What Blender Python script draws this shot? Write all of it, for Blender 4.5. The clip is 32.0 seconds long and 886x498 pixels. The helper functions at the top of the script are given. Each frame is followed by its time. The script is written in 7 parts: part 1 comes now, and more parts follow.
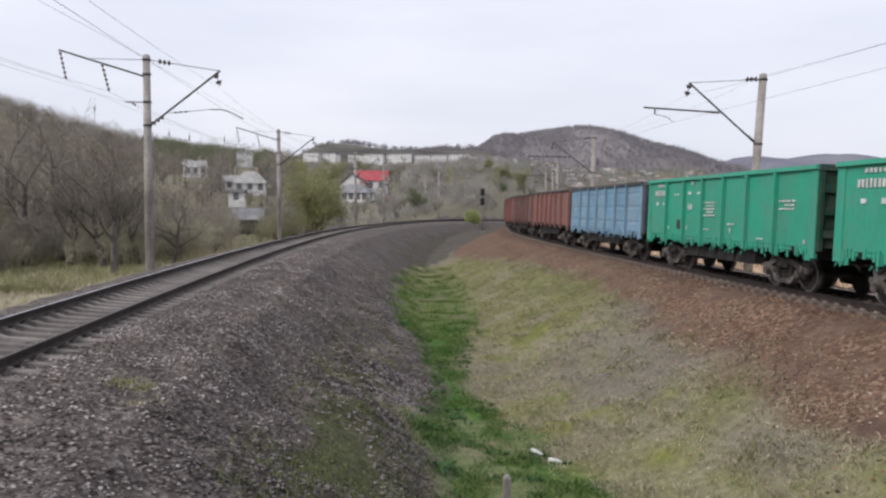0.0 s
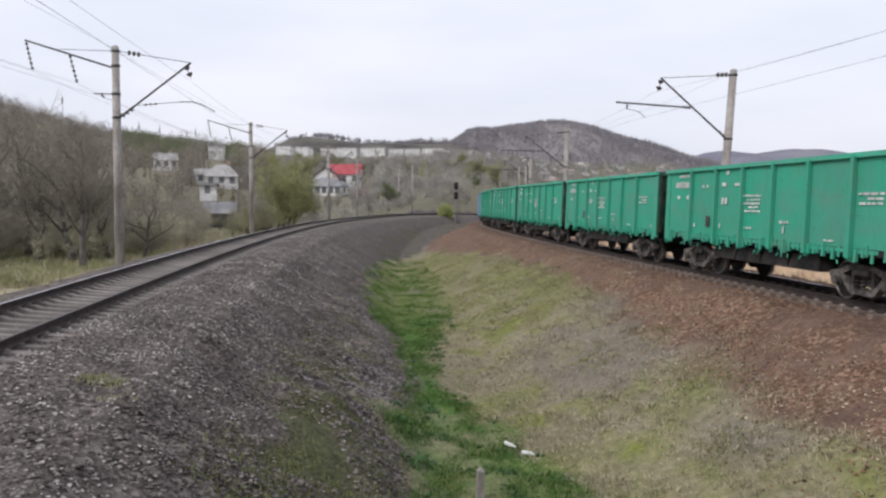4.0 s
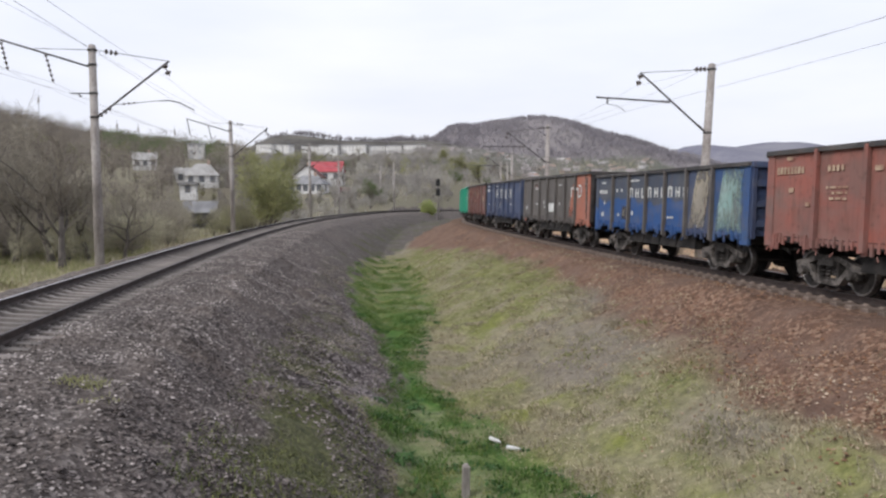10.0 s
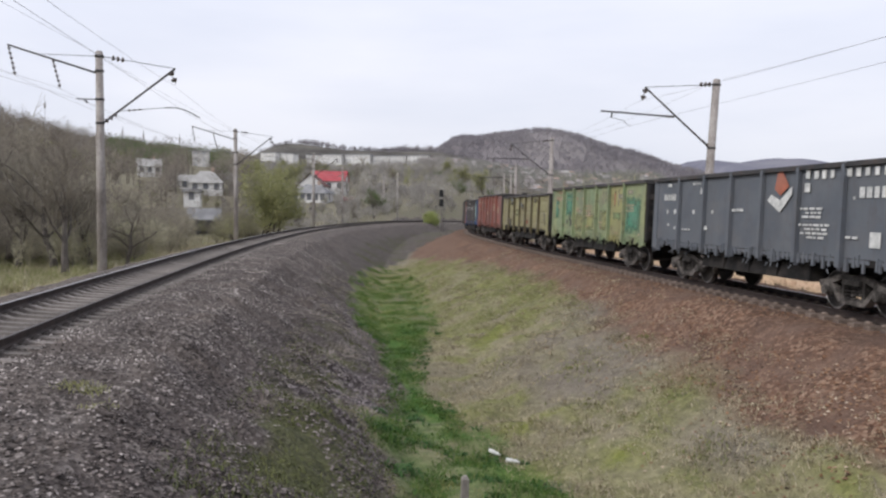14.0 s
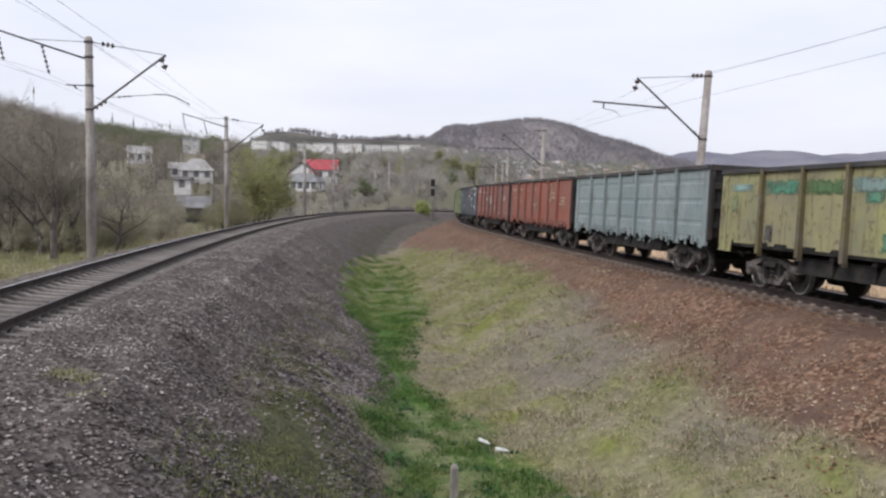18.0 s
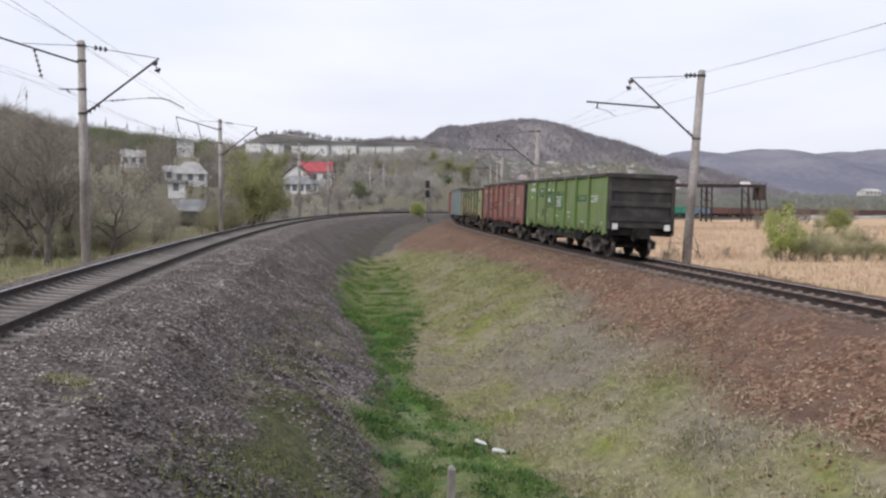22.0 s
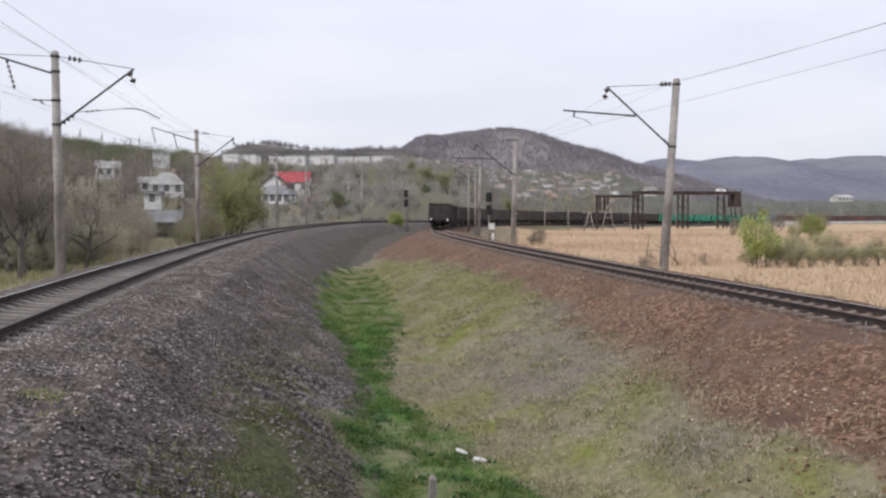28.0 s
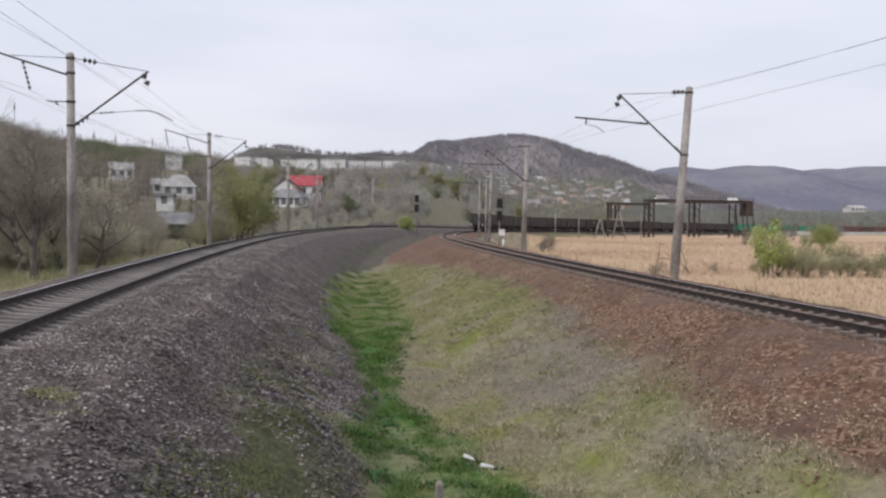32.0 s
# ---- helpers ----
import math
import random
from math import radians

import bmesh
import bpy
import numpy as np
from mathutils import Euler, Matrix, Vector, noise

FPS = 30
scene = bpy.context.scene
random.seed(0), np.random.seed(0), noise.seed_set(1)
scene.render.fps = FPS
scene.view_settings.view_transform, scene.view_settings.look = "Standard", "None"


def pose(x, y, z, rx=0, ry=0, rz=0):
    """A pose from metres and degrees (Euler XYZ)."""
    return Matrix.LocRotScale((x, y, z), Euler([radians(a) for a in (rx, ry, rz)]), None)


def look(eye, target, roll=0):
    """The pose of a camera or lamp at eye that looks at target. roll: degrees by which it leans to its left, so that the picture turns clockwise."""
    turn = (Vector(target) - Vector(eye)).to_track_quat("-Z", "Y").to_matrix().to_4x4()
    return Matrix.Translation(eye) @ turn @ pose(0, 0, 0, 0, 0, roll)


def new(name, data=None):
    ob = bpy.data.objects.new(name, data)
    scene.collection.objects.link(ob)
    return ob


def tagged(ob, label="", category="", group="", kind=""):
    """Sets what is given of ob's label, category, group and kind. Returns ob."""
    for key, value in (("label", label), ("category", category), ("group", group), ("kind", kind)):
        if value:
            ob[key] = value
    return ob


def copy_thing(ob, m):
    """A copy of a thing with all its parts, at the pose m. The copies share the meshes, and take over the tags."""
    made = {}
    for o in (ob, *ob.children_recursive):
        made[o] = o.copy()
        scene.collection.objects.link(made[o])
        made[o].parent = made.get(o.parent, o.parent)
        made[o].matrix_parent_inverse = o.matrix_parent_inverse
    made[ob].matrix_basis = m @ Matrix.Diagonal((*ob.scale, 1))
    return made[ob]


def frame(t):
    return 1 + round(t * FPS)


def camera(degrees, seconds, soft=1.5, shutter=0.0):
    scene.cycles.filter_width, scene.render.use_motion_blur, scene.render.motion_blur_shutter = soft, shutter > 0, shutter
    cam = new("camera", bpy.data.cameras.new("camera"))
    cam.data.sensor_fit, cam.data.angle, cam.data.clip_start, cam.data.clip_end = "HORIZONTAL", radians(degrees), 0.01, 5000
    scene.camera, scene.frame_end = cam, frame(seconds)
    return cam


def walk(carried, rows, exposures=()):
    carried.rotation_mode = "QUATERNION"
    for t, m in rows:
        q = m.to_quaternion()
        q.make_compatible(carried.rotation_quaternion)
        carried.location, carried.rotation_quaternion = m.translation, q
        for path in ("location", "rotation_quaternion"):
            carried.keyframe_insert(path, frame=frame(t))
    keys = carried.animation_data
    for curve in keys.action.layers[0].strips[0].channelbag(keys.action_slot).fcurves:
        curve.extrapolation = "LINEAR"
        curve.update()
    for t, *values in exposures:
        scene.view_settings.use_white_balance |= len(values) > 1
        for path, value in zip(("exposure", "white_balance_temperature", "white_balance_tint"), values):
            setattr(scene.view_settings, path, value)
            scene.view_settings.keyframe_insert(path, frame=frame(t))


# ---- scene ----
# camera: a hand-held view from a fixed stand between two railway lines
EYE = (0.0, 0.0, 2.4)
cam = camera(58.0, 32.0, soft=2.4)
TURNS = [
    (0.0, 86.966, -0.082, 3.996),
    (0.5, 86.84, -0.291, 4.017),
    (1.0, 86.875, -0.209, 3.71),
    (1.5, 86.841, -0.423, 3.486),
    (2.0, 86.819, -0.351, 2.701),
    (2.5, 86.524, -0.233, 2.595),
    (3.0, 86.538, -0.414, 2.264),
    (3.5, 86.621, -0.288, 2.177),
    (5.5, 86.041, 0.202, 1.795),
    (6.0, 86.178, 0.105, 1.396),
    (6.5, 86.02, 0.238, 1.216),
    (7.0, 85.951, 0.402, 1.066),
    (7.5, 85.944, 0.469, 1.22),
    (8.0, 85.881, 0.325, 0.808),
    (8.5, 86.017, 0.004, 0.726),
    (9.0, 86.276, 0.187, 0.7),
    (9.5, 86.41, 0.328, 0.249),
    (10.0, 86.283, 0.482, 0.821),
    (10.5, 86.3, 0.566, 1.183),
    (11.0, 86.298, 0.65, 1.363),
    (11.5, 86.257, 0.66, 1.314),
    (12.0, 86.448, 0.306, 1.113),
    (12.5, 86.862, 0.493, 1.709),
    (13.0, 87.462, 0.331, 1.61),
    (13.5, 87.235, -0.717, 1.294),
    (14.0, 87.067, -0.411, 1.048),
    (14.5, 87.201, -0.389, 0.788),
    (16.5, 86.708, -0.41, 1.18),
    (17.0, 86.723, -0.463, 0.844),
    (17.5, 86.626, -0.615, 0.801),
    (18.0, 86.323, -0.811, 0.434),
    (18.5, 86.132, -0.659, 0.262),
    (19.0, 86.012, -0.56, -0.002),
    (19.5, 85.999, -0.42, -0.209),
    (20.0, 86.258, -0.233, -0.059),
    (20.5, 86.192, -0.303, 0.358),
    (21.0, 86.163, -0.004, 0.324),
    (21.5, 86.318, -0.466, 0.321),
    (22.0, 86.418, -0.354, 0.059),
    (22.5, 86.343, -0.627, -0.206),
    (23.0, 86.643, -0.657, 0.039),
    (23.5, 86.584, -0.455, 0.298),
    (24.0, 86.346, -0.295, -0.129),
    (24.5, 86.086, -0.408, -0.948),
    (25.0, 86.089, -0.171, -1.496),
    (25.5, 86.071, -0.149, -1.757),
    (27.5, 86.637, -0.039, -2.13),
    (28.0, 87.07, 0.086, -1.475),
    (28.5, 87.05, -0.114, -1.663),
    (29.0, 87.013, -0.124, -1.628),
    (29.5, 86.817, -0.272, -1.36),
    (30.0, 86.833, -0.379, -1.686),
    (30.5, 87.127, -0.463, -1.421),
    (31.0, 87.349, -0.725, -1.474),
    (31.5, 87.469, -0.781, -0.955),
    (32.0, 87.453, -0.654, -0.721),
]
PATH = [(t, pose(*EYE, rx, ry, rz)) for t, rx, ry, rz in TURNS]
walk(cam, PATH, exposures=[(0.0, 0.03, 6400, 11), (3.0, 0.05, 6400, 11), (6.0, 0.13, 6400, 11), (9.0, 0.18, 6400, 11), (12.0, 0.17, 6400, 11), (13.0, 0.01, 6400, 11), (14.0, 0.06, 6400, 11), (16.0, 0.1, 6400, 11), (19.0, 0.12, 6400, 11), (25.0, 0.11, 6400, 11), (28.0, 0.03, 6400, 11), (32.0, -0.07, 6400, 11)])

# ---- overcast daylight ----
world = bpy.data.worlds.new("overcast_sky")
scene.world = world
world.use_nodes = True
wn, wl = world.node_tree.nodes, world.node_tree.links
wn.clear()
sky = wn.new("ShaderNodeTexSky")
sky.sky_type, sky.sun_disc = "NISHITA", False
sky.sun_elevation, sky.sun_rotation = radians(44), radians(240)
sky_gain = wn.new("ShaderNodeMix")
sky_gain.data_type, sky_gain.blend_type = "RGBA", "MULTIPLY"
sky_gain.inputs[0].default_value = 1.0
sky_gain.inputs[7].default_value = (0.10, 0.10, 0.10, 1)
wco = wn.new("ShaderNodeTexCoord")
wmap = wn.new("ShaderNodeMapping")
wmap.inputs["Scale"].default_value = (1.2, 1.2, 5.0)
cloud = wn.new("ShaderNodeTexNoise")
cloud.inputs["Scale"].default_value, cloud.inputs["Detail"].default_value, cloud.inputs["Roughness"].default_value = 1.6, 5, 0.5
ramp = wn.new("ShaderNodeValToRGB")
ramp.color_ramp.elements[0].position, ramp.color_ramp.elements[0].color = 0.33, (0.81, 0.84, 0.95, 1)
ramp.color_ramp.elements[1].position, ramp.color_ramp.elements[1].color = 0.68, (0.98, 0.985, 1.06, 1)
over = wn.new("ShaderNodeMix")
over.data_type = "RGBA"
over.inputs[0].default_value = 0.9
back = wn.new("ShaderNodeBackground")
wout = wn.new("ShaderNodeOutputWorld")
wl.new(sky.outputs[0], sky_gain.inputs[6])
wl.new(wco.outputs["Generated"], wmap.inputs[0])
wl.new(wmap.outputs[0], cloud.inputs["Vector"])
wl.new(cloud.outputs[0], ramp.inputs[0])
wl.new(sky_gain.outputs[2], over.inputs[6])
wsep, rise, lift = wn.new("ShaderNodeSeparateXYZ"), wn.new("ShaderNodeMapRange"), wn.new("ShaderNodeMix")
rise.interpolation_type = "SMOOTHSTEP"
rise.inputs["From Min"].default_value, rise.inputs["From Max"].default_value, rise.inputs["To Min"].default_value, rise.inputs["To Max"].default_value = -0.02, 0.30, 0.87, 1.03
lift.data_type, lift.blend_type = "RGBA", "MULTIPLY"
lift.inputs[0].default_value = 1.0
wl.new(wco.outputs["Generated"], wsep.inputs[0])
wl.new(wsep.outputs["Z"], rise.inputs[0])
wl.new(ramp.outputs[0], lift.inputs[6])
wl.new(rise.outputs[0], lift.inputs[7])
wl.new(lift.outputs[2], over.inputs[7])
wl.new(over.outputs[2], back.inputs[0])
back.inputs[1].default_value = 1.0
wl.new(back.outputs[0], wout.inputs[0])
sun_data = bpy.data.lights.new("sun", "SUN")
sun_data.energy, sun_data.angle, sun_data.color = 2.0, radians(24), (1.0, 0.96, 0.9)
sun = new("sun", sun_data)
sun.matrix_world = look((-75, -35, 80), (0, 20, 0))


# ---- materials ----
def shade(name, colours, scale=3.0, rough=0.8, bump=0.2, fine=12.0, metal=0.0, spec=0.3, stretch=(1, 1, 1), per_object=0.0, dist=0.02, island=False, through_light=0.0):
    """Surface of two or three colours mixed by coarse and fine noise, with fine relief."""
    m = bpy.data.materials.new(name)
    m.use_nodes = True
    nt = m.node_tree
    n, l = nt.nodes, nt.links
    b = n["Principled BSDF"]
    b.inputs["Roughness"].default_value, b.inputs["Metallic"].default_value = rough, metal
    b.inputs["Specular IOR Level"].default_value = spec
    co = n.new("ShaderNodeTexCoord")
    mp = n.new("ShaderNodeMapping")
    mp.inputs["Scale"].default_value = stretch
    l.new(co.outputs["Object"], mp.inputs[0])
    n1, n2 = n.new("ShaderNodeTexNoise"), n.new("ShaderNodeTexNoise")
    n1.inputs["Scale"].default_value, n1.inputs["Detail"].default_value = scale, 4
    n2.inputs["Scale"].default_value, n2.inputs["Detail"].default_value = scale * fine, 3
    l.new(mp.outputs[0], n1.inputs["Vector"])
    l.new(mp.outputs[0], n2.inputs["Vector"])
    r1 = n.new("ShaderNodeValToRGB")
    els = r1.color_ramp.elements
    stops = np.linspace(0.34, 0.66, len(colours))
    while len(els) < len(colours):
        els.new(0.5)
    for e, p, c in zip(els, stops, colours):
        e.position, e.color = p, (*c, 1)
    add = n.new("ShaderNodeMath")
    add.operation, add.use_clamp = "MULTIPLY_ADD", True
    l.new(n2.outputs[0], add.inputs[0])
    add.inputs[1].default_value = 0.5
    sub = n.new("ShaderNodeMath")
    sub.operation = "SUBTRACT"
    l.new(n1.outputs[0], sub.inputs[0])
    sub.inputs[1].default_value = 0.25
    l.new(sub.outputs[0], add.inputs[2])
    if island:
        gi = n.new("ShaderNodeNewGeometry")
        patch, mingle = n.new("ShaderNodeMath"), n.new("ShaderNodeMath")
        patch.operation, mingle.operation, mingle.use_clamp = "MULTIPLY_ADD", "MULTIPLY_ADD", True
        l.new(n1.outputs[0], patch.inputs[0])
        patch.inputs[1].default_value, patch.inputs[2].default_value = 1.0, -0.46
        l.new(gi.outputs["Random Per Island"], mingle.inputs[0])
        mingle.inputs[1].default_value = 0.9
        l.new(patch.outputs[0], mingle.inputs[2])
        l.new(mingle.outputs[0], r1.inputs[0])
        for e, p in zip(els, np.linspace(0.0, 1.0, len(colours))):
            e.position = p
    else:
        l.new(add.outputs[0], r1.inputs[0])
    last = r1.outputs[0]
    if per_object:
        info = n.new("ShaderNodeObjectInfo")
        hsv = n.new("ShaderNodeHueSaturation")
        mr = n.new("ShaderNodeMapRange")
        mr.inputs["To Min"].default_value, mr.inputs["To Max"].default_value = 1 - per_object, 1 + per_object
        l.new(info.outputs["Random"], mr.inputs[0])
        l.new(mr.outputs[0], hsv.inputs["Value"])
        l.new(last, hsv.inputs["Color"])
        last = hsv.outputs[0]
    l.new(last, b.inputs["Base Color"])
    if through_light:
        tr, mx = n.new("ShaderNodeBsdfTranslucent"), n.new("ShaderNodeMixShader")
        l.new(last, tr.inputs["Color"])
        mx.inputs[0].default_value = through_light
        l.new(b.outputs[0], mx.inputs[1])
        l.new(tr.outputs[0], mx.inputs[2])
        l.new(mx.outputs[0], n["Material Output"].inputs["Surface"])
    if bump:
        bp = n.new("ShaderNodeBump")
        bp.inputs["Strength"].default_value, bp.inputs["Distance"].default_value = bump, dist
        l.new(n2.outputs[0], bp.inputs["Height"])
        l.new(bp.outputs[0], b.inputs["Normal"])
    return m


def paint(name, base, worn, rust=0.35, streak=1.0, lower=None, ragged=False):
    """Old wagon paint: faded patches, rust that runs down, dirt."""
    m = bpy.data.materials.new(name)
    m.use_nodes = True
    n, l = m.node_tree.nodes, m.node_tree.links
    b = n["Principled BSDF"]
    b.inputs["Roughness"].default_value, b.inputs["Specular IOR Level"].default_value = 0.62, 0.3
    co, info = n.new("ShaderNodeTexCoord"), n.new("ShaderNodeObjectInfo")
    shift = n.new("ShaderNodeVectorMath")
    shift.operation = "ADD"
    l.new(co.outputs["Object"], shift.inputs[0])
    big = n.new("ShaderNodeMath")
    big.operation = "MULTIPLY"
    big.inputs[1].default_value = 37.0
    l.new(info.outputs["Random"], big.inputs[0])
    l.new(big.outputs[0], shift.inputs[1])
    def noise_at(scale, stretch, detail):
        mp, t = n.new("ShaderNodeMapping"), n.new("ShaderNodeTexNoise")
        mp.inputs["Scale"].default_value = stretch
        t.inputs["Scale"].default_value, t.inputs["Detail"].default_value = scale, detail
        l.new(shift.outputs[0], mp.inputs[0])
        l.new(mp.outputs[0], t.inputs["Vector"])
        return t.outputs[0]
    def mix(fac, a, c):
        x = n.new("ShaderNodeMix")
        x.data_type = "RGBA"
        l.new(fac, x.inputs[0])
        for sock, val in ((x.inputs[6], a), (x.inputs[7], c)):
            if isinstance(val, tuple):
                sock.default_value = (*val, 1)
            else:
                l.new(val, sock)
        return x.outputs[2]
    def step(v, lo, hi, top=1.0):
        r = n.new("ShaderNodeMapRange")
        r.inputs["From Min"].default_value, r.inputs["From Max"].default_value, r.inputs["To Max"].default_value = lo, hi, top
        l.new(v, r.inputs[0])
        return r.outputs[0]
    fade = mix(step(noise_at(0.8, (1, 1, 1), 6), 0.40, 0.62), base, worn)
    dull = n.new("ShaderNodeHueSaturation")
    dull.inputs["Saturation"].default_value, dull.inputs["Value"].default_value = 0.8, 0.74
    l.new(fade, dull.inputs["Color"])
    fade = mix(step(noise_at(0.45, (1.0, 1.0, 0.6), 5), 0.46, 0.66, 0.3 + rust), fade, dull.outputs[0])
    if lower:
        sep, lift = n.new("ShaderNodeSeparateXYZ"), n.new("ShaderNodeMath")
        l.new(co.outputs["Object"], sep.inputs[0])
        lift.operation = "MULTIPLY_ADD"
        l.new(noise_at(0.7, (1, 1, 0.3), 2), lift.inputs[0])
        lift.inputs[1].default_value = 1.6
        l.new(sep.outputs["Z"], lift.inputs[2])
        fade = mix(step(lift.outputs[0], 3.12, 3.0), fade, lower)
    runs = mix(step(noise_at(2.2, (3.0, 3.0, 0.35), 5), 0.52, 0.75, rust * streak), fade, (0.10, 0.052, 0.032))
    chips = mix(step(noise_at(5.0, (1, 1, 1), 6), 0.60 - 0.08 * rust, 0.70, rust), runs, (0.075, 0.045, 0.032))
    scuffed = mix(step(noise_at(1.3, (1.0, 0.5, 1.3), 6), 0.50, 0.72, 0.15 + 0.45 * rust), chips, (0.19, 0.17, 0.155))
    l.new(mix(step(noise_at(14.0, (1, 1, 0.25), 4), 0.52, 0.75, 0.16), scuffed, (0.07, 0.06, 0.055)), b.inputs["Base Color"])
    bp = n.new("ShaderNodeBump")
    bp.inputs["Strength"].default_value, bp.inputs["Distance"].default_value = 0.35, 0.02
    l.new(noise_at(2.0, (1, 1, 1), 5), bp.inputs["Height"])
    l.new(bp.outputs[0], b.inputs["Normal"])
    if ragged:
        # the field thins out towards its edges and has worn through in spots
        sep = n.new("ShaderNodeSeparateXYZ")
        l.new(co.outputs["Generated"], sep.inputs[0])
        near = None
        for axis in ("Y", "Z"):
            tri = n.new("ShaderNodeMath")
            tri.operation = "PINGPONG"
            tri.inputs[1].default_value = 0.5
            l.new(sep.outputs[axis], tri.inputs[0])
            if near is None:
                near = tri.outputs[0]
            else:
                low = n.new("ShaderNodeMath")
                low.operation = "MINIMUM"
                l.new(near, low.inputs[0])
                l.new(tri.outputs[0], low.inputs[1])
                near = low.outputs[0]
        total = n.new("ShaderNodeMath")
        total.operation = "MULTIPLY_ADD"
        l.new(near, total.inputs[0])
        total.inputs[1].default_value = 1.5
        l.new(noise_at(7.0, (1, 1, 0.6), 6), total.inputs[2])
        tr, mx = n.new("ShaderNodeBsdfTransparent"), n.new("ShaderNodeMixShader")
        l.new(step(total.outputs[0], 0.46, 0.98, 0.92), mx.inputs[0])
        l.new(tr.outputs[0], mx.inputs[1])
        l.new(b.outputs[0], mx.inputs[2])
        l.new(mx.outputs[0], n["Material Output"].inputs["Surface"])
    return m


M_CONCRETE = shade("weathered_concrete", [(0.17, 0.15, 0.138), (0.27, 0.245, 0.228), (0.37, 0.345, 0.325)], 1.2, 0.85, 0.25, stretch=(1, 1, 0.4))
M_SLEEPER = shade("sleeper_concrete", [(0.12, 0.105, 0.096), (0.22, 0.197, 0.18)], 2.5, 0.9, 0.3, per_object=0.25)
M_SLEEPER_RUSTY = shade("sleeper_rust_stained", [(0.115, 0.085, 0.07), (0.23, 0.182, 0.152)], 2.5, 0.9, 0.3, per_object=0.2)
M_RAIL = shade("rusty_rail", [(0.024, 0.018, 0.017), (0.052, 0.039, 0.035)], 4, 0.8, 0.2)
M_RAILHEAD = shade("polished_rail_head", [(0.42, 0.42, 0.44), (0.55, 0.55, 0.57)], 6, 0.35, 0.05, metal=0.8)
M_RAILDULL = shade("dull_rail_head", [(0.06, 0.055, 0.055), (0.11, 0.10, 0.10)], 6, 0.6, 0.05, metal=0.4)
M_STEEL = shade("galvanised_dark_steel", [(0.05, 0.048, 0.05), (0.10, 0.095, 0.095)], 4, 0.6, 0.1, metal=0.3)
M_WIRE = shade("overhead_wire", [(0.20, 0.20, 0.21), (0.28, 0.28, 0.29)], 4, 0.5, 0, metal=0.3)
M_INSULATOR = shade("brown_glazed_insulator", [(0.04, 0.03, 0.028), (0.07, 0.05, 0.045)], 6, 0.3, 0, spec=0.6)
M_UNDER = shade("grimy_black_underframe", [(0.006, 0.0055, 0.0055), (0.018, 0.016, 0.015), (0.035, 0.03, 0.027)], 2.2, 0.85, 0.3)
M_BOGIE = shade("dusty_cast_bogie", [(0.014, 0.012, 0.011), (0.035, 0.031, 0.028), (0.15, 0.134, 0.122)], 2.4, 0.75, 0.3)
M_WHEEL = shade("worn_wheel_steel", [(0.016, 0.014, 0.013), (0.05, 0.045, 0.042)], 3, 0.6, 0.1, metal=0.2)
M_RIM = shade("bright_worn_wheel_rim", [(0.06, 0.055, 0.052), (0.34, 0.32, 0.31)], 1.8, 0.4, 0.05, metal=0.5)
M_STONE_L = shade("grey_ballast_stone", [(0.018, 0.0145, 0.013), (0.05, 0.0415, 0.037), (0.095, 0.079, 0.07), (0.19, 0.164, 0.152), (0.50, 0.45, 0.42)], 0.55, 0.9, 0, island=True)
M_WOODS_DARK = shade("dark_bare_crowns", [(0.11, 0.093, 0.083), (0.165, 0.143, 0.125), (0.21, 0.185, 0.16)], 0.03, 0.95, 0, fine=14, spec=0.1, through_light=0.25)
M_STONE_D = shade("dark_scree_stone", [(0.015, 0.012, 0.012), (0.04, 0.033, 0.031), (0.09, 0.074, 0.069), (0.145, 0.122, 0.114), (0.30, 0.262, 0.245)], 0.55, 0.9, 0, island=True)
M_STONE_P = shade("pale_mauve_broken_stone", [(0.06, 0.049, 0.049), (0.125, 0.105, 0.105), (0.20, 0.172, 0.17), (0.36, 0.32, 0.315)], 0.55, 0.9, 0, island=True)
M_WEED = shade("dull_green_weed", [(0.05, 0.065, 0.022), (0.10, 0.115, 0.04), (0.15, 0.155, 0.06)], 0.55, 0.9, 0, island=True)
M_STONE_R = shade("red_brown_ballast_stone", [(0.03, 0.018, 0.013), (0.10, 0.05, 0.032), (0.20, 0.102, 0.056), (0.27, 0.165, 0.10), (0.46, 0.37, 0.28)], 0.55, 0.9, 0, island=True)
M_DRY = shade("dry_grass_blade", [(0.17, 0.144, 0.093), (0.325, 0.279, 0.18), (0.455, 0.40, 0.278)], 0.4, 0.85, 0, island=True)
M_VERGE = shade("pale_verge_straw", [(0.27, 0.235, 0.155), (0.42, 0.375, 0.26), (0.54, 0.49, 0.36)], 0.4, 0.85, 0, island=True)
M_GREEN = shade("fresh_grass_blade", [(0.04, 0.10, 0.018), (0.085, 0.165, 0.034), (0.18, 0.225, 0.06)], 0.35, 0.8, 0, island=True, through_light=0.3)
M_GREEN_DARK = shade("dark_ditch_weed_leaf", [(0.03, 0.075, 0.02), (0.055, 0.125, 0.035), (0.09, 0.165, 0.05)], 0.35, 0.7, 0, island=True, through_light=0.25)
M_GREEN_PALE = shade("yellow_green_grass_blade", [(0.115, 0.142, 0.04), (0.195, 0.212, 0.068), (0.30, 0.295, 0.125)], 0.35, 0.8, 0, island=True, through_light=0.3)
M_STALK = shade("grey_brown_dead_stalk", [(0.11, 0.092, 0.072), (0.215, 0.185, 0.145), (0.36, 0.32, 0.26)], 0.4, 0.9, 0, island=True)
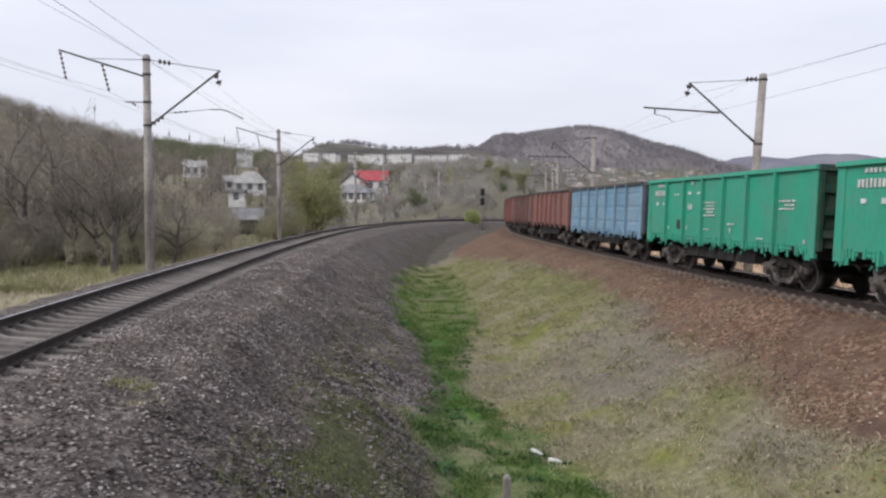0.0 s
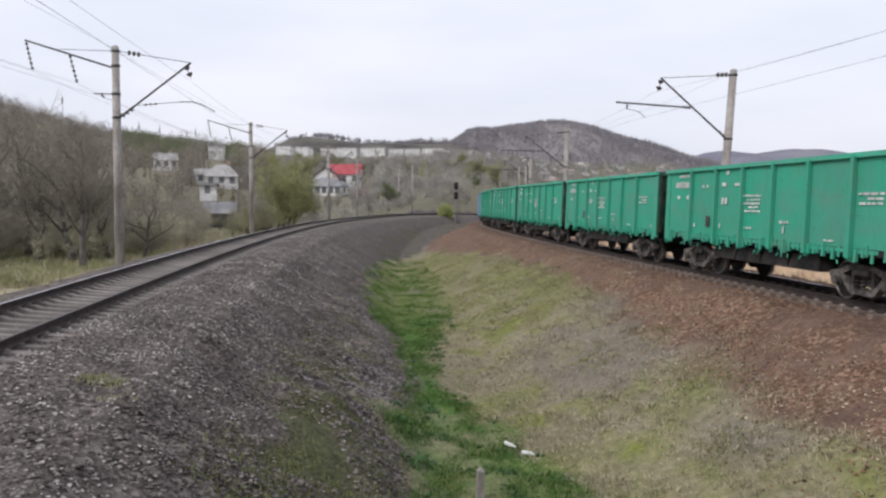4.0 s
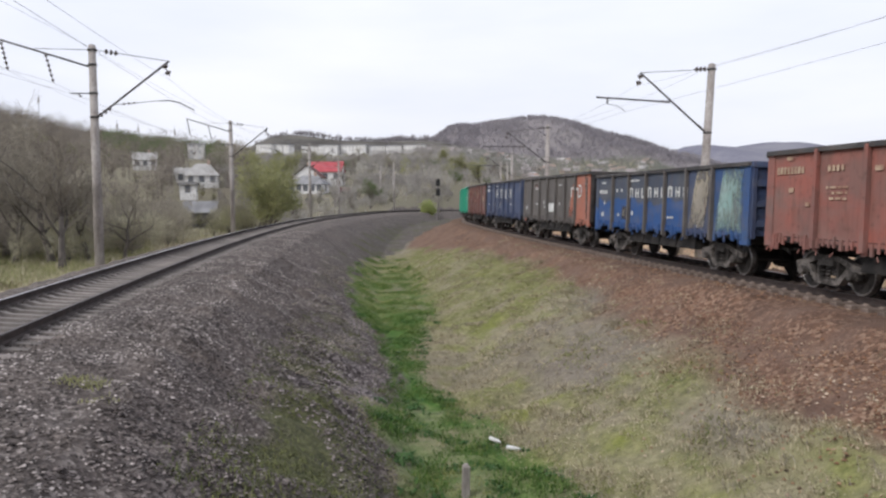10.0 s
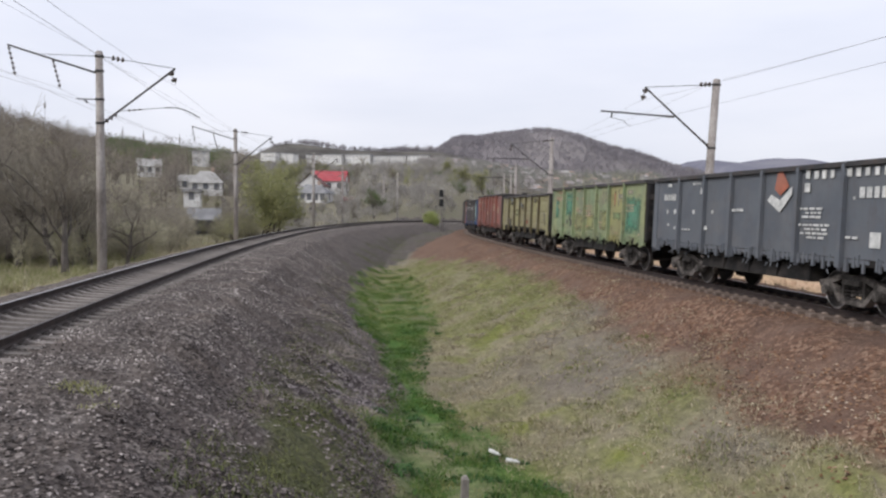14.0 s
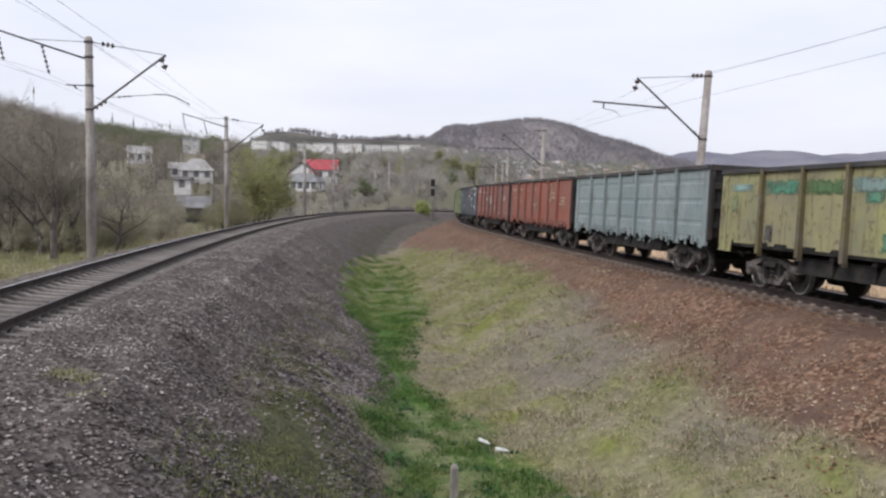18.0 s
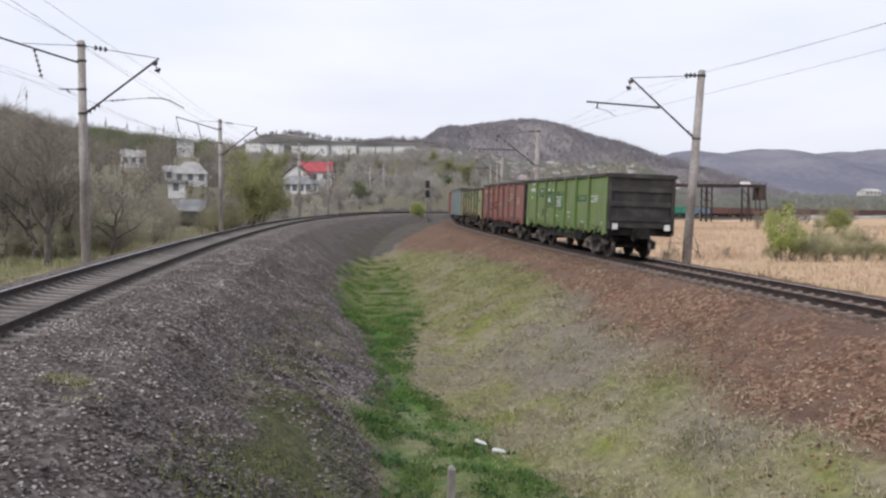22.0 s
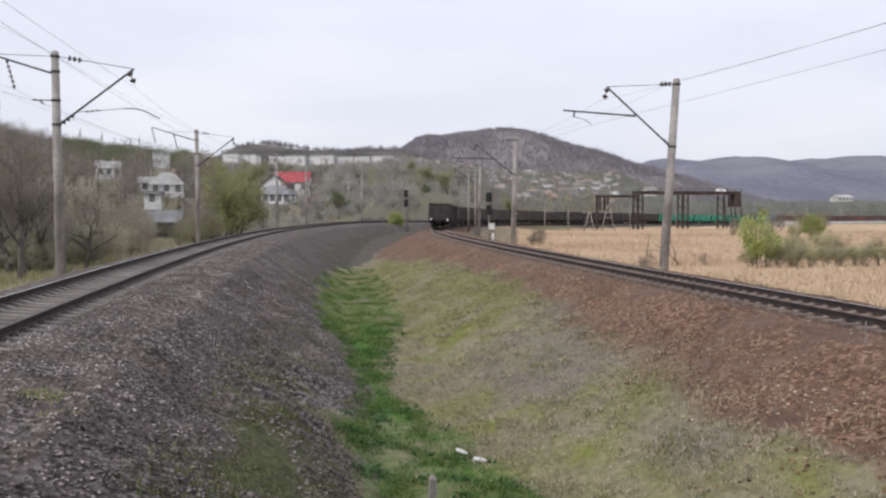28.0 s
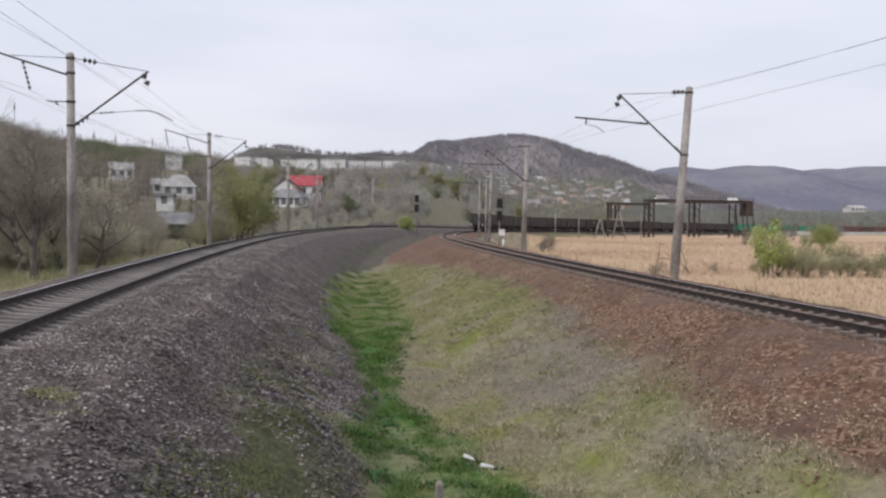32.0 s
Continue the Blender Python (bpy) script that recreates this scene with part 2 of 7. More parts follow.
M_REED = shade("pale_dry_reed", [(0.43, 0.315, 0.215), (0.52, 0.395, 0.28), (0.57, 0.445, 0.32)], 0.03, 0.9, 0, fine=30)
M_BARK = shade("dark_bark", [(0.065, 0.056, 0.05), (0.125, 0.11, 0.097)], 3, 0.9, 0.3)
# Twig tones raised, partly to take the place of haze.
M_TWIG = shade("grey_brown_twigs", [(0.20, 0.176, 0.145), (0.275, 0.248, 0.205), (0.35, 0.322, 0.262)], 0.35, 0.95, 0, per_object=0.22, spec=0.1, through_light=0.35)
M_TWIG_OLIVE = shade("olive_budding_twigs", [(0.265, 0.247, 0.182), (0.34, 0.318, 0.235), (0.41, 0.388, 0.285)], 0.35, 0.95, 0, per_object=0.2, spec=0.1, through_light=0.4)
# Air haze is lifted into these two crown colours: paler and greyer.
M_BARE = shade("bare_grey_brown_crowns_haze_lifted", [(0.22, 0.205, 0.197), (0.295, 0.277, 0.262), (0.365, 0.345, 0.318)], 0.03, 0.95, 0, fine=14, spec=0.1, through_light=0.4)
M_VILLAGE = shade("haze_lifted_village_trees", [(0.275, 0.258, 0.24), (0.365, 0.345, 0.315), (0.445, 0.422, 0.375)], 0.03, 0.95, 0, fine=14, spec=0.1, through_light=0.45)
M_LEAF = shade("spring_leaves", [(0.21, 0.22, 0.105), (0.28, 0.285, 0.135), (0.35, 0.345, 0.17)], 0.8, 0.8, 0, per_object=0.2, through_light=0.5)
M_LEAF_BRIGHT = shade("bright_young_leaves", [(0.32, 0.37, 0.12), (0.44, 0.48, 0.19)], 0.8, 0.8, 0, per_object=0.15, through_light=0.5)
M_LEAF_DARK = shade("dark_green_leaves", [(0.115, 0.16, 0.068), (0.165, 0.21, 0.09)], 0.8, 0.8, 0, per_object=0.2, through_light=0.4)
M_LEAF_WILLOW = shade("pale_willow_leaves", [(0.42, 0.40, 0.23), (0.55, 0.52, 0.32)], 0.8, 0.8, 0, per_object=0.15, through_light=0.5)
# Washed-out grey-green: the far trees' haze is part of their colour.
M_HAZE_TREES = shade("haze_tinted_far_trees", [(0.20, 0.21, 0.18), (0.27, 0.275, 0.25), (0.32, 0.32, 0.29)], 0.02, 1.0, 0, fine=12, spec=0, through_light=0.35)
# Hill forest is paled and greyed: distance haze painted into the colour.
M_HILL = shade("far_bare_forest_haze_tint", [(0.17, 0.155, 0.16), (0.215, 0.197, 0.2), (0.255, 0.237, 0.228)], 0.006, 1.0, 0.25, fine=30, spec=0, dist=3.0)
# Blue-grey base colour stands in for the haze over the far ridge.
M_HILL_FAR = shade("distant_forest_blue_haze_tint", [(0.15, 0.152, 0.188), (0.182, 0.182, 0.218), (0.215, 0.213, 0.24)], 0.003, 1.0, 0.35, fine=14, spec=0, dist=8.0)
# Crest trees carry the same painted haze, a little bluer.
M_HILL_TREES = shade("bare_crest_trees_haze_tint", [(0.235, 0.22, 0.236), (0.285, 0.267, 0.28), (0.335, 0.315, 0.315)], 0.012, 1.0, 0, fine=9, spec=0, through_light=0.5)
M_WHITE = shade("white_plaster", [(0.58, 0.57, 0.55), (0.74, 0.73, 0.71)], 0.5, 0.9, 0.1)
M_PANEL = shade("pale_panel_facade", [(0.50, 0.485, 0.47), (0.64, 0.625, 0.61)], 0.08, 0.9, 0)
# Far walls and roofs lose contrast in the paint itself, as haze would do.
M_FAR_WALL = shade("haze_toned_far_plaster", [(0.36, 0.345, 0.335), (0.52, 0.50, 0.485)], 0.08, 0.9, 0, per_object=0.2)
M_FAR_ROOF = shade("haze_toned_far_roof", [(0.23, 0.20, 0.195), (0.33, 0.305, 0.30)], 0.08, 0.9, 0, per_object=0.3)
M_ROOF_GREY = shade("grey_slate_roof", [(0.16, 0.16, 0.165), (0.26, 0.26, 0.265)], 0.6, 0.85, 0.2)
M_ROOF_PALE = shade("weathered_asbestos_roof", [(0.27, 0.265, 0.255), (0.38, 0.37, 0.355)], 0.6, 0.9, 0.2)
M_ROOF_DARK = shade("dark_old_slate_roof", [(0.085, 0.082, 0.08), (0.145, 0.14, 0.135)], 0.6, 0.9, 0.2)
M_ROOF_RED = shade("red_metal_roof", [(0.30, 0.05, 0.06), (0.42, 0.085, 0.095)], 0.6, 0.65, 0.1)
M_ROOF_BROWN = shade("brown_metal_roof", [(0.10, 0.05, 0.045), (0.15, 0.08, 0.07)], 0.6, 0.7, 0.1)
# Panes of the village houses, lightened in colour for haze.
M_PANE = shade("haze_lifted_dark_window_glass", [(0.095, 0.10, 0.11), (0.16, 0.165, 0.18)], 2, 0.25, 0, spec=0.6)
# Farthest panes are pale grey, with the haze mixed into the glass colour.
M_PANE_FAR = shade("haze_toned_far_window_glass", [(0.34, 0.35, 0.365), (0.46, 0.465, 0.475)], 0.3, 0.3, 0, per_object=0.3)
# Woods paled in the base colour, partly for haze.
M_WOODS = shade("bare_spring_woods", [(0.18, 0.155, 0.135), (0.275, 0.245, 0.21), (0.37, 0.335, 0.265)], 0.03, 0.95, 0, fine=14, spec=0.1, through_light=0.4)
M_RIDGE = shade("olive_brown_plateau_slope", [(0.085, 0.08, 0.074), (0.13, 0.123, 0.112), (0.165, 0.155, 0.135)], 0.02, 1.0, 0.8, fine=14, spec=0, dist=3.0)
M_BRICKY = shade("village_brick_wall", [(0.28, 0.19, 0.15), (0.42, 0.33, 0.28)], 0.5, 0.9, 0.1)
M_RUST_BEAM = shade("rust_black_girder", [(0.035, 0.027, 0.025), (0.075, 0.055, 0.048)], 0.4, 0.85, 0.2)
M_LETTER = shade("faded_white_lettering", [(0.40, 0.41, 0.40), (0.70, 0.70, 0.68)], 2.6, 0.7, 0, fine=5)
M_LETTER_BROWN = shade("faint_yellow_lettering", [(0.26, 0.15, 0.105), (0.48, 0.38, 0.27)], 1.6, 0.7, 0, fine=6)
M_PLASTIC = shade("white_litter_plastic", [(0.55, 0.55, 0.54), (0.72, 0.72, 0.71)], 6, 0.5, 0)
M_BLACK = shade("matt_black_signal_paint", [(0.012, 0.012, 0.013), (0.03, 0.03, 0.03)], 5, 0.6, 0)


# ---- mesh helpers ----
def part(name, bm, material, parent=None, label=""):
    """Links a bmesh as one mesh object under a thing or part."""
    me = bpy.data.meshes.new(name)
    bm.to_mesh(me)
    bm.free()
    ob = new(name, me)
    me.materials.append(material)
    ob.parent = parent
    return tagged(ob, label)


def share(name, me, material, parent, m=None, label=""):
    """Another object on a mesh that exists, with a material of its own."""
    ob = new(name, me)
    ob.parent = parent
    if m is not None:
        ob.matrix_basis = m
    if not me.materials:
        me.materials.append(None)
    ob.material_slots[0].link = "OBJECT"
    ob.material_slots[0].material = material
    return tagged(ob, label)


def mesh_of(name, bm):
    me = bpy.data.meshes.new(name)
    bm.to_mesh(me)
    bm.free()
    return me


def box(bm, x0, x1, y0, y1, z0, z1, taper=0.0):
    v = [bm.verts.new(p) for p in ((x0, y0, z0), (x1, y0, z0), (x1, y1, z0), (x0, y1, z0),
                                   (x0 + taper, y0 + taper, z1), (x1 - taper, y0 + taper, z1), (x1 - taper, y1 - taper, z1), (x0 + taper, y1 - taper, z1))]
    for f in ((3, 2, 1, 0), (4, 5, 6, 7), (0, 1, 5, 4), (1, 2, 6, 5), (2, 3, 7, 6), (3, 0, 4, 7)):
        bm.faces.new([v[i] for i in f])
    return bm


def tube(bm, p0, p1, r0, r1=None, seg=8, caps=True):
    p0, p1 = Vector(p0), Vector(p1)
    r1 = r0 if r1 is None else r1
    q = (p1 - p0).to_track_quat("Z", "Y").to_matrix()
    ra, rb = [], []
    for i in range(seg):
        d = q @ Vector((math.cos(2 * math.pi * i / seg), math.sin(2 * math.pi * i / seg), 0))
        ra.append(bm.verts.new(p0 + d * r0))
        rb.append(bm.verts.new(p1 + d * r1))
    for i in range(seg):
        j = (i + 1) % seg
        f = bm.faces.new((ra[i], ra[j], rb[j], rb[i]))
        f.smooth = seg > 5
    if caps:
        bm.faces.new(ra[::-1])
        bm.faces.new(rb)
    return bm


def grid_mesh(name, verts, faces, material, smooth=True):
    me = bpy.data.meshes.new(name)
    me.from_pydata(verts, [], faces)
    me.materials.append(material)
    if smooth:
        me.polygons.foreach_set("use_smooth", [True] * len(me.polygons))
    me.update()
    return me


def tri_mesh(name, V, F, material):
    """Mesh of triangles from arrays."""
    me = bpy.data.meshes.new(name)
    V, F = np.ascontiguousarray(V, np.float32).reshape(-1, 3), np.ascontiguousarray(F, np.int32).reshape(-1, 3)
    me.vertices.add(len(V))
    me.vertices.foreach_set("co", V.ravel())
    me.loops.add(F.size)
    me.loops.foreach_set("vertex_index", F.ravel())
    me.polygons.add(len(F))
    me.polygons.foreach_set("loop_start", np.arange(0, F.size, 3, dtype=np.int32))
    me.materials.append(material)
    me.update(calc_edges=True)
    me.validate()
    return me


def smooth01(a, b, x):
    t = np.clip((np.asarray(x, float) - a) / (b - a), 0, 1)
    return t * t * (3 - 2 * t)


# ---- plan of the two lines ----
S = np.arange(-360.0, 900.0, 0.5)
CURVE_S = [-360, -90, -40, 20, 60, 90, 120, 160, 220, 300, 420, 900]
CURVE_K = [0.0, 0.0, 0.0040, 0.0004, 0.0032, 0.0030, 0.0046, 0.0048, 0.0035, 0.0016, 0.0011, 0.0006]
GRADE_S, GRADE_Z = [-360, 0, 60, 130, 420, 900], [0.01, 0.01, -0.09, -0.80, -5.17, -7.5]
GAP_S, GAP_D = [-360, -40, 0, 25, 50, 75, 100, 130, 170, 230, 420, 900], [19.84, 19.84, 19.38, 19.0, 18.16, 17.13, 15.39, 12.85, 9.48, 5.3, 5.3, 5.3]
CANT_R, CANT_L = 0.05, 0.11


def soft_curve(kn, val, s):
    kn, val = np.array(kn, float), np.array(val, float)
    m = np.gradient(val, kn)
    i = np.clip(np.searchsorted(kn, s) - 1, 0, len(kn) - 2)
    h = kn[i + 1] - kn[i]
    u = (s - kn[i]) / h
    return (2 * u**3 - 3 * u**2 + 1) * val[i] + (u**3 - 2 * u**2 + u) * h * m[i] + (-2 * u**3 + 3 * u**2) * val[i + 1] + (u**3 - u**2) * h * m[i + 1]


kk = np.interp(S, CURVE_S, CURVE_K)
TH = np.concatenate([[0], np.cumsum((kk[1:] + kk[:-1]) / 2 * 0.5)])
S0 = int(np.argmin(abs(S)))
TH = TH - TH[S0] - 0.1692
RD = np.stack([np.sin(TH), np.cos(TH)], 1)
RP = np.vstack([[0, 0], np.cumsum((RD[1:] + RD[:-1]) / 2 * 0.5, 0)])
RP = RP - RP[S0] + [11.07, 13.57]
RN = np.stack([np.cos(TH), -np.sin(TH)], 1)
RZ = np.interp(S, GRADE_S, GRADE_Z)
RZ = np.convolve(np.pad(RZ, 20, mode="edge"), np.ones(41) / 41, "valid")
LP = RP - RN * soft_curve(GAP_S, GAP_D, S)[:, None]
LD = np.gradient(LP, axis=0)
LD /= np.linalg.norm(LD, axis=1, keepdims=True)
LN = np.stack([LD[:, 1], -LD[:, 0]], 1)
lw = np.clip((S - 110) / 90, 0, 1)
LZ = (0.19 + 0.0006 * np.maximum(S, 0)) * (1 - lw) + RZ * lw


def on_line(P, N, Zs, s, lat=0.0):
    """Place on a line at the distance s, with its heading."""
    x, y, z = (np.interp(s, S, a) for a in (P[:, 0], P[:, 1], Zs))
    nx, ny = np.interp(s, S, N[:, 0]), np.interp(s, S, N[:, 1])
    return x + nx * lat, y + ny * lat, z, math.atan2(ny, nx)


def nearest(P, N, X, Y):
    """Signed side distance (right is plus) and index of the nearest point of a line, for many places."""
    P4, N4 = P[::4], N[::4]
    side, idx = np.empty(X.size), np.empty(X.size, int)
    xf, yf = X.ravel(), Y.ravel()
    for a in range(0, xf.size, 4000):
        dx, dy = xf[a:a + 4000, None] - P4[None, :, 0], yf[a:a + 4000, None] - P4[None, :, 1]
        i = np.argmin(dx * dx + dy * dy, 1)
        r = np.arange(i.size)
        lat = dx[r, i] * N4[i, 0] + dy[r, i] * N4[i, 1]
        side[a:a + 4000] = np.where(lat >= 0, 1, -1) * np.sqrt(dx[r, i] ** 2 + dy[r, i] ** 2)
        idx[a:a + 4000] = i * 4
    return side.reshape(X.shape), idx.reshape(X.shape)


WAVES = [(random.uniform(0, 6.28), random.uniform(0.6, 1.4), random.uniform(0, 6.28)) for _ in range(24)]


def rough_noise(X, Y, wave):
    """Gentle uneven ground, of about that wavelength."""
    out = np.zeros_like(X, float)
    for a, f, p in WAVES:
        out += np.sin((X * math.cos(a) + Y * math.sin(a)) * 6.283 / wave * f + p)
    return out / 5


def ditch_in(Y):
    """Where the left bank's foot meets the green ditch, from the left line."""
    return np.interp(Y, [10, 14, 16, 18.5, 20.5, 23, 28, 31, 34, 40, 52, 66, 80], [7.4, 7.4, 7.1, 7.1, 7.6, 8.0, 7.9, 7.5, 6.8, 6.6, 6.5, 7.2, 9.5])


def ditch_out(Y):
    """Where the green ditch gives way to the dry slope, from the left line."""
    return np.interp(Y, [10, 14, 16, 18.5, 20.5, 23, 28, 31, 34, 40, 52, 66, 80], [10.9, 10.8, 10.6, 10.3, 9.7, 9.2, 9.6, 10.0, 10.7, 11.3, 11.4, 10.6, 9.0])


def brown_edge(Y):
    """Reach of the red-brown stone from the right line."""
    return np.interp(Y, [8, 12, 14, 18, 22, 27, 31, 38, 50, 80, 120], [5.1, 5.0, 4.9, 4.6, 4.3, 4.0, 3.5, 3.4, 3.7, 7.2, 7.5])


def country(X, Y):
    """Height of the land without the lines."""
    r = np.hypot(X, Y)
    flat = -3.3 - 0.012 * np.maximum(Y - 180, 0) * (Y < 420) - 2.9 * (Y >= 420)
    side = X / np.maximum(Y, 1)
    steep = np.interp(r, [0, 125, 148, 160, 172, 247, 362, 700, 900], [-1.9, -1.9, -0.6, 2.8, 6.2, 11.0, 18.4, 41.0, 54.0])
    mild = np.interp(r, [0, 125, 150, 175, 200, 247, 362, 700, 900], [-1.9, -1.9, 0.8, 3.2, 5.8, 9.4, 17.5, 41.0, 54.0])
    k = smooth01(-0.29, -0.22, side)
    left = steep * (1 - k) + mild * k
    left = np.minimum(left, 2.4 + r * np.interp(side, [-0.52, -0.464, -0.413, -0.348, -0.32, -0.256, -0.235, -0.2, -0.05, 0.0], [0.2, 0.074, 0.062, 0.053, 0.046, 0.045, 0.045, 0.044, 0.045, 0.2]))
    w = smooth01(-0.02, 0.16, X / np.maximum(r, 1)) * smooth01(60, 120, Y) + smooth01(-2, 6, X) * (1 - smooth01(60, 120, Y))
    foot = 0.085 * np.maximum(r - 400, 0) * (r < 1100) + 59.5 * (r >= 1100)
    foot = foot * (1 - 0.85 * smooth01(0.22, 0.33, X / np.maximum(r, 1)))
    z = left * (1 - w) + (flat + foot) * w
    z = z + 36 * np.exp(-((X + 255) / 84) ** 2 - ((Y - 270) / 140) ** 2)
    return z + rough_noise(X, Y, 60) * 0.25 + rough_noise(X, Y, 9) * 0.05


def ground_height(X, Y):
    X, Y = np.asarray(X, float), np.asarray(Y, float)
    base = country(X, Y)
    uL, iL = nearest(LP, LN, X, Y)
    uR, iR = nearest(RP, RN, X, Y)
    mid = (uL > 0) & (uR < 0) & (S[iR] < 200)
    base = np.where(mid, -2.95 + 1.3 * smooth01(70, 130, Y) + rough_noise(X, Y, 5) * 0.05, base)
    # each line on its bank: level shoulders, then slopes
    for u, i, Zs, half_out, half_in, slope in ((uR, iR, RZ, 3.4, 2.7, 2.3), (uL, iL, LZ, 3.3, 3.5, 1.75)):
        d = np.abs(u)
        half = np.where((u > 0) == (Zs is LZ), half_in, half_out)
        form = Zs[i] - np.where(Zs is RZ, 0.215, 0.28) - 0.16 * smooth01(1.9, 3.3, d)
        fall = np.maximum(d - half, 0)
        low = form - fall / slope - 0.10 * (1 - np.exp(-fall * 2.5))
        base = np.clip(base, low, form + fall / 1.6)
    # the crossing bank on which the camera stands
    stand = 0.75 - np.maximum(Y - 0.6, 0) / 1.5
    base = np.where(Y < 9, np.maximum(base, np.where((np.abs(uL) > 3.2) & (np.abs(uR) > 3.2), np.minimum(stand, 0.75), -99)), base)
    lumps = 0.05 * rough_noise(X, Y, 1.3) + 0.08 * rough_noise(X + 7, Y, 3.1) * smooth01(3.5, 5, np.minimum(np.abs(uL), np.abs(uR)))
    # rills down the left bank, tussocks on the grass slope
    face = smooth01(4.0, 5.2, uL) * (1 - smooth01(-0.7, 0.2, uL - ditch_in(Y))) * (Y < 60)
    lumps = lumps + face * (0.075 * rough_noise(Y * 1.3 + X * 0.35, X * 0.3, 1.5) + 0.03 * rough_noise(Y, X * 0.5, 0.6))
    slope = smooth01(8.6, 9.6, uL) * smooth01(3.6, 4.6, -uR) * (Y < 60)
    lumps = lumps + slope * (0.035 * rough_noise(X, Y + 11, 2.4) + 0.02 * rough_noise(X + 5, Y, 0.9))
    lumps = lumps * (1 - 0.75 * smooth01(32, 46, Y))
    wet = smooth01(-0.4, 0.3, uL - ditch_in(Y)) * (1 - smooth01(-0.3, 0.6, uL - ditch_out(Y))) * smooth01(18, 24, Y)
    lumps = lumps * (1 - 0.8 * wet)
    return base + np.where((Y > 8) & (Y < 90) & (np.abs(uL) > 2.2) & (np.abs(uR) > 2.2), lumps, 0)


def ground_at(x, y):
    return float(ground_height(np.array([x]), np.array([y]))[0])


# ---- ground ----
def spaced(limits):
    out = [limits[0][0]]
    for a, b, step in limits:
        out += list(np.linspace(a, b, max(2, int(round((b - a) / step)) + 1))[1:])
    return np.array(out)


gx = spaced([(-3600, -800, 200), (-800, -300, 40), (-300, -60, 8), (-60, -24, 1.5), (-24, -9, 0.35), (-9, 9, 0.2), (9, 22, 0.35), (22, 60, 1.5), (60, 260, 5), (260, 800, 30), (800, 3600, 200)])
gy = spaced([(-400, -60, 40), (-60, 5, 4), (5, 12, 0.35), (12, 34, 0.2), (34, 50, 0.35), (50, 110, 0.8), (110, 220, 2.5), (220, 460, 6), (460, 1000, 25), (1000, 4600, 200)])
GX, GY = np.meshgrid(gx, gy)
GZ = ground_height(GX, GY)
nx_, ny_ = len(gx), len(gy)
UL, IL = nearest(LP, LN, GX, GY)
UR, IR = nearest(RP, RN, GX, GY)
ground_me = grid_mesh("ground", np.stack([GX, GY, GZ], -1).reshape(-1, 3).tolist(),
                      [(j * nx_ + i, j * nx_ + i + 1, (j + 1) * nx_ + i + 1, (j + 1) * nx_ + i) for j in range(ny_ - 1) for i in range(nx_ - 1)], None)
between = (UL > 0) & (UR < 0) & (S[IR] < 220)
wob = rough_noise(GX, GY, 7) * 0.5
wob2 = rough_noise(GX + 3, GY * 0.5, 2.2)
EI, EO = ditch_in(GY), ditch_out(GY)
stoneL = 1 - smooth01(0, 1.6, np.where(UL > 0, UL - 3.9 - 0.7 * smooth01(16, 30, GY), -UL - 4.0) + wob)
fray = 0.3 + 0.7 * (1 - smooth01(18, 22, GY))
scree = 1 - smooth01(0, 1, (np.where(UL > 0, UL - EI, -UL - 4.0) + wob * 0.3 + wob2 * 0.25 * (1 + fray)) / (1.0 + fray) + 0.35 * (1 + fray) * 0.5)
stoneR = 1 - smooth01(-0.7, 1.1, np.where(UR < 0, -UR - brown_edge(GY), UR - 3.6) + wob * 0.4 + wob2 * 0.35)
lush = np.where(between, smooth01(-0.25, 0.35, UL - EI + wob2 * 0.2) * (1 - smooth01(-0.9, 0.5, UL - EO + wob * 0.5 + wob2 * 0.35)), 0) * smooth01(8, 11, GY) * (1 - smooth01(52, 70, GY))
lush = lush * np.interp(GY, [10, 19, 22, 31, 36, 60], [0.53, 0.52, 0.8, 0.8, 0.5, 0.4])
meadow = np.where(between, smooth01(-0.2, 1.0, UL - EI) * smooth01(-0.3, 0.9, -UR - brown_edge(GY)), 0) * smooth01(24, 36, GY) * (1 - smooth01(58, 76, GY)) * (0.55 + 0.35 * wob2)
for cx, cy, rx, ry, amt in ((4.9, 17.8, 0.9, 1.6, 0.85), (2.9, 37.5, 1.6, 6.0, 0.5), (-2.4, 63.0, 1.8, 9.0, 0.6), (6.1, 11.8, 1.6, 1.4, 0.25), (0.9, 20.3, 1.3, 2.6, 0.55), (1.6, 16.2, 1.4, 1.7, 0.6), (3.3, 14.2, 1.6, 1.2, 0.4)):
    meadow = meadow + amt * np.exp(-((GX - cx) / rx) ** 2 - ((GY - cy) / ry) ** 2) * (1 + 0.3 * wob2)
meadow = meadow + 0.3 * lush * (GY < 21) * (1 + wob2)
thatch = 0 * GX
for cx, cy, rx, ry, amt in ((-2.0, 92.0, 9.0, 22.0, 1.0), (4.0, 22.5, 1.7, 5.0, 0.9), (5.4, 26.5, 0.9, 4.0, 0.8), (5.0, 14.4, 1.3, 1.3, 0.7), (2.4, 24.5, 1.2, 3.0, 0.45)):
    thatch = thatch + amt * np.exp(-((GX - cx) / rx) ** 2 - ((GY - cy) / ry) ** 2) * (1 + 0.35 * wob2)
weeds = smooth01(4.4, 6.6, UL) * (1 - 0.75 * smooth01(18, 27, GY))
reedy = smooth01(4.6, 6.5, UR + wob * 0.5) * smooth01(-40, 10, GY)
reedy = reedy * (1 - smooth01(330, 400, GY))
verge = smooth01(3.4, 4.6, -UL) * (1 - smooth01(9, 15, -UL)) * (GY < 110)
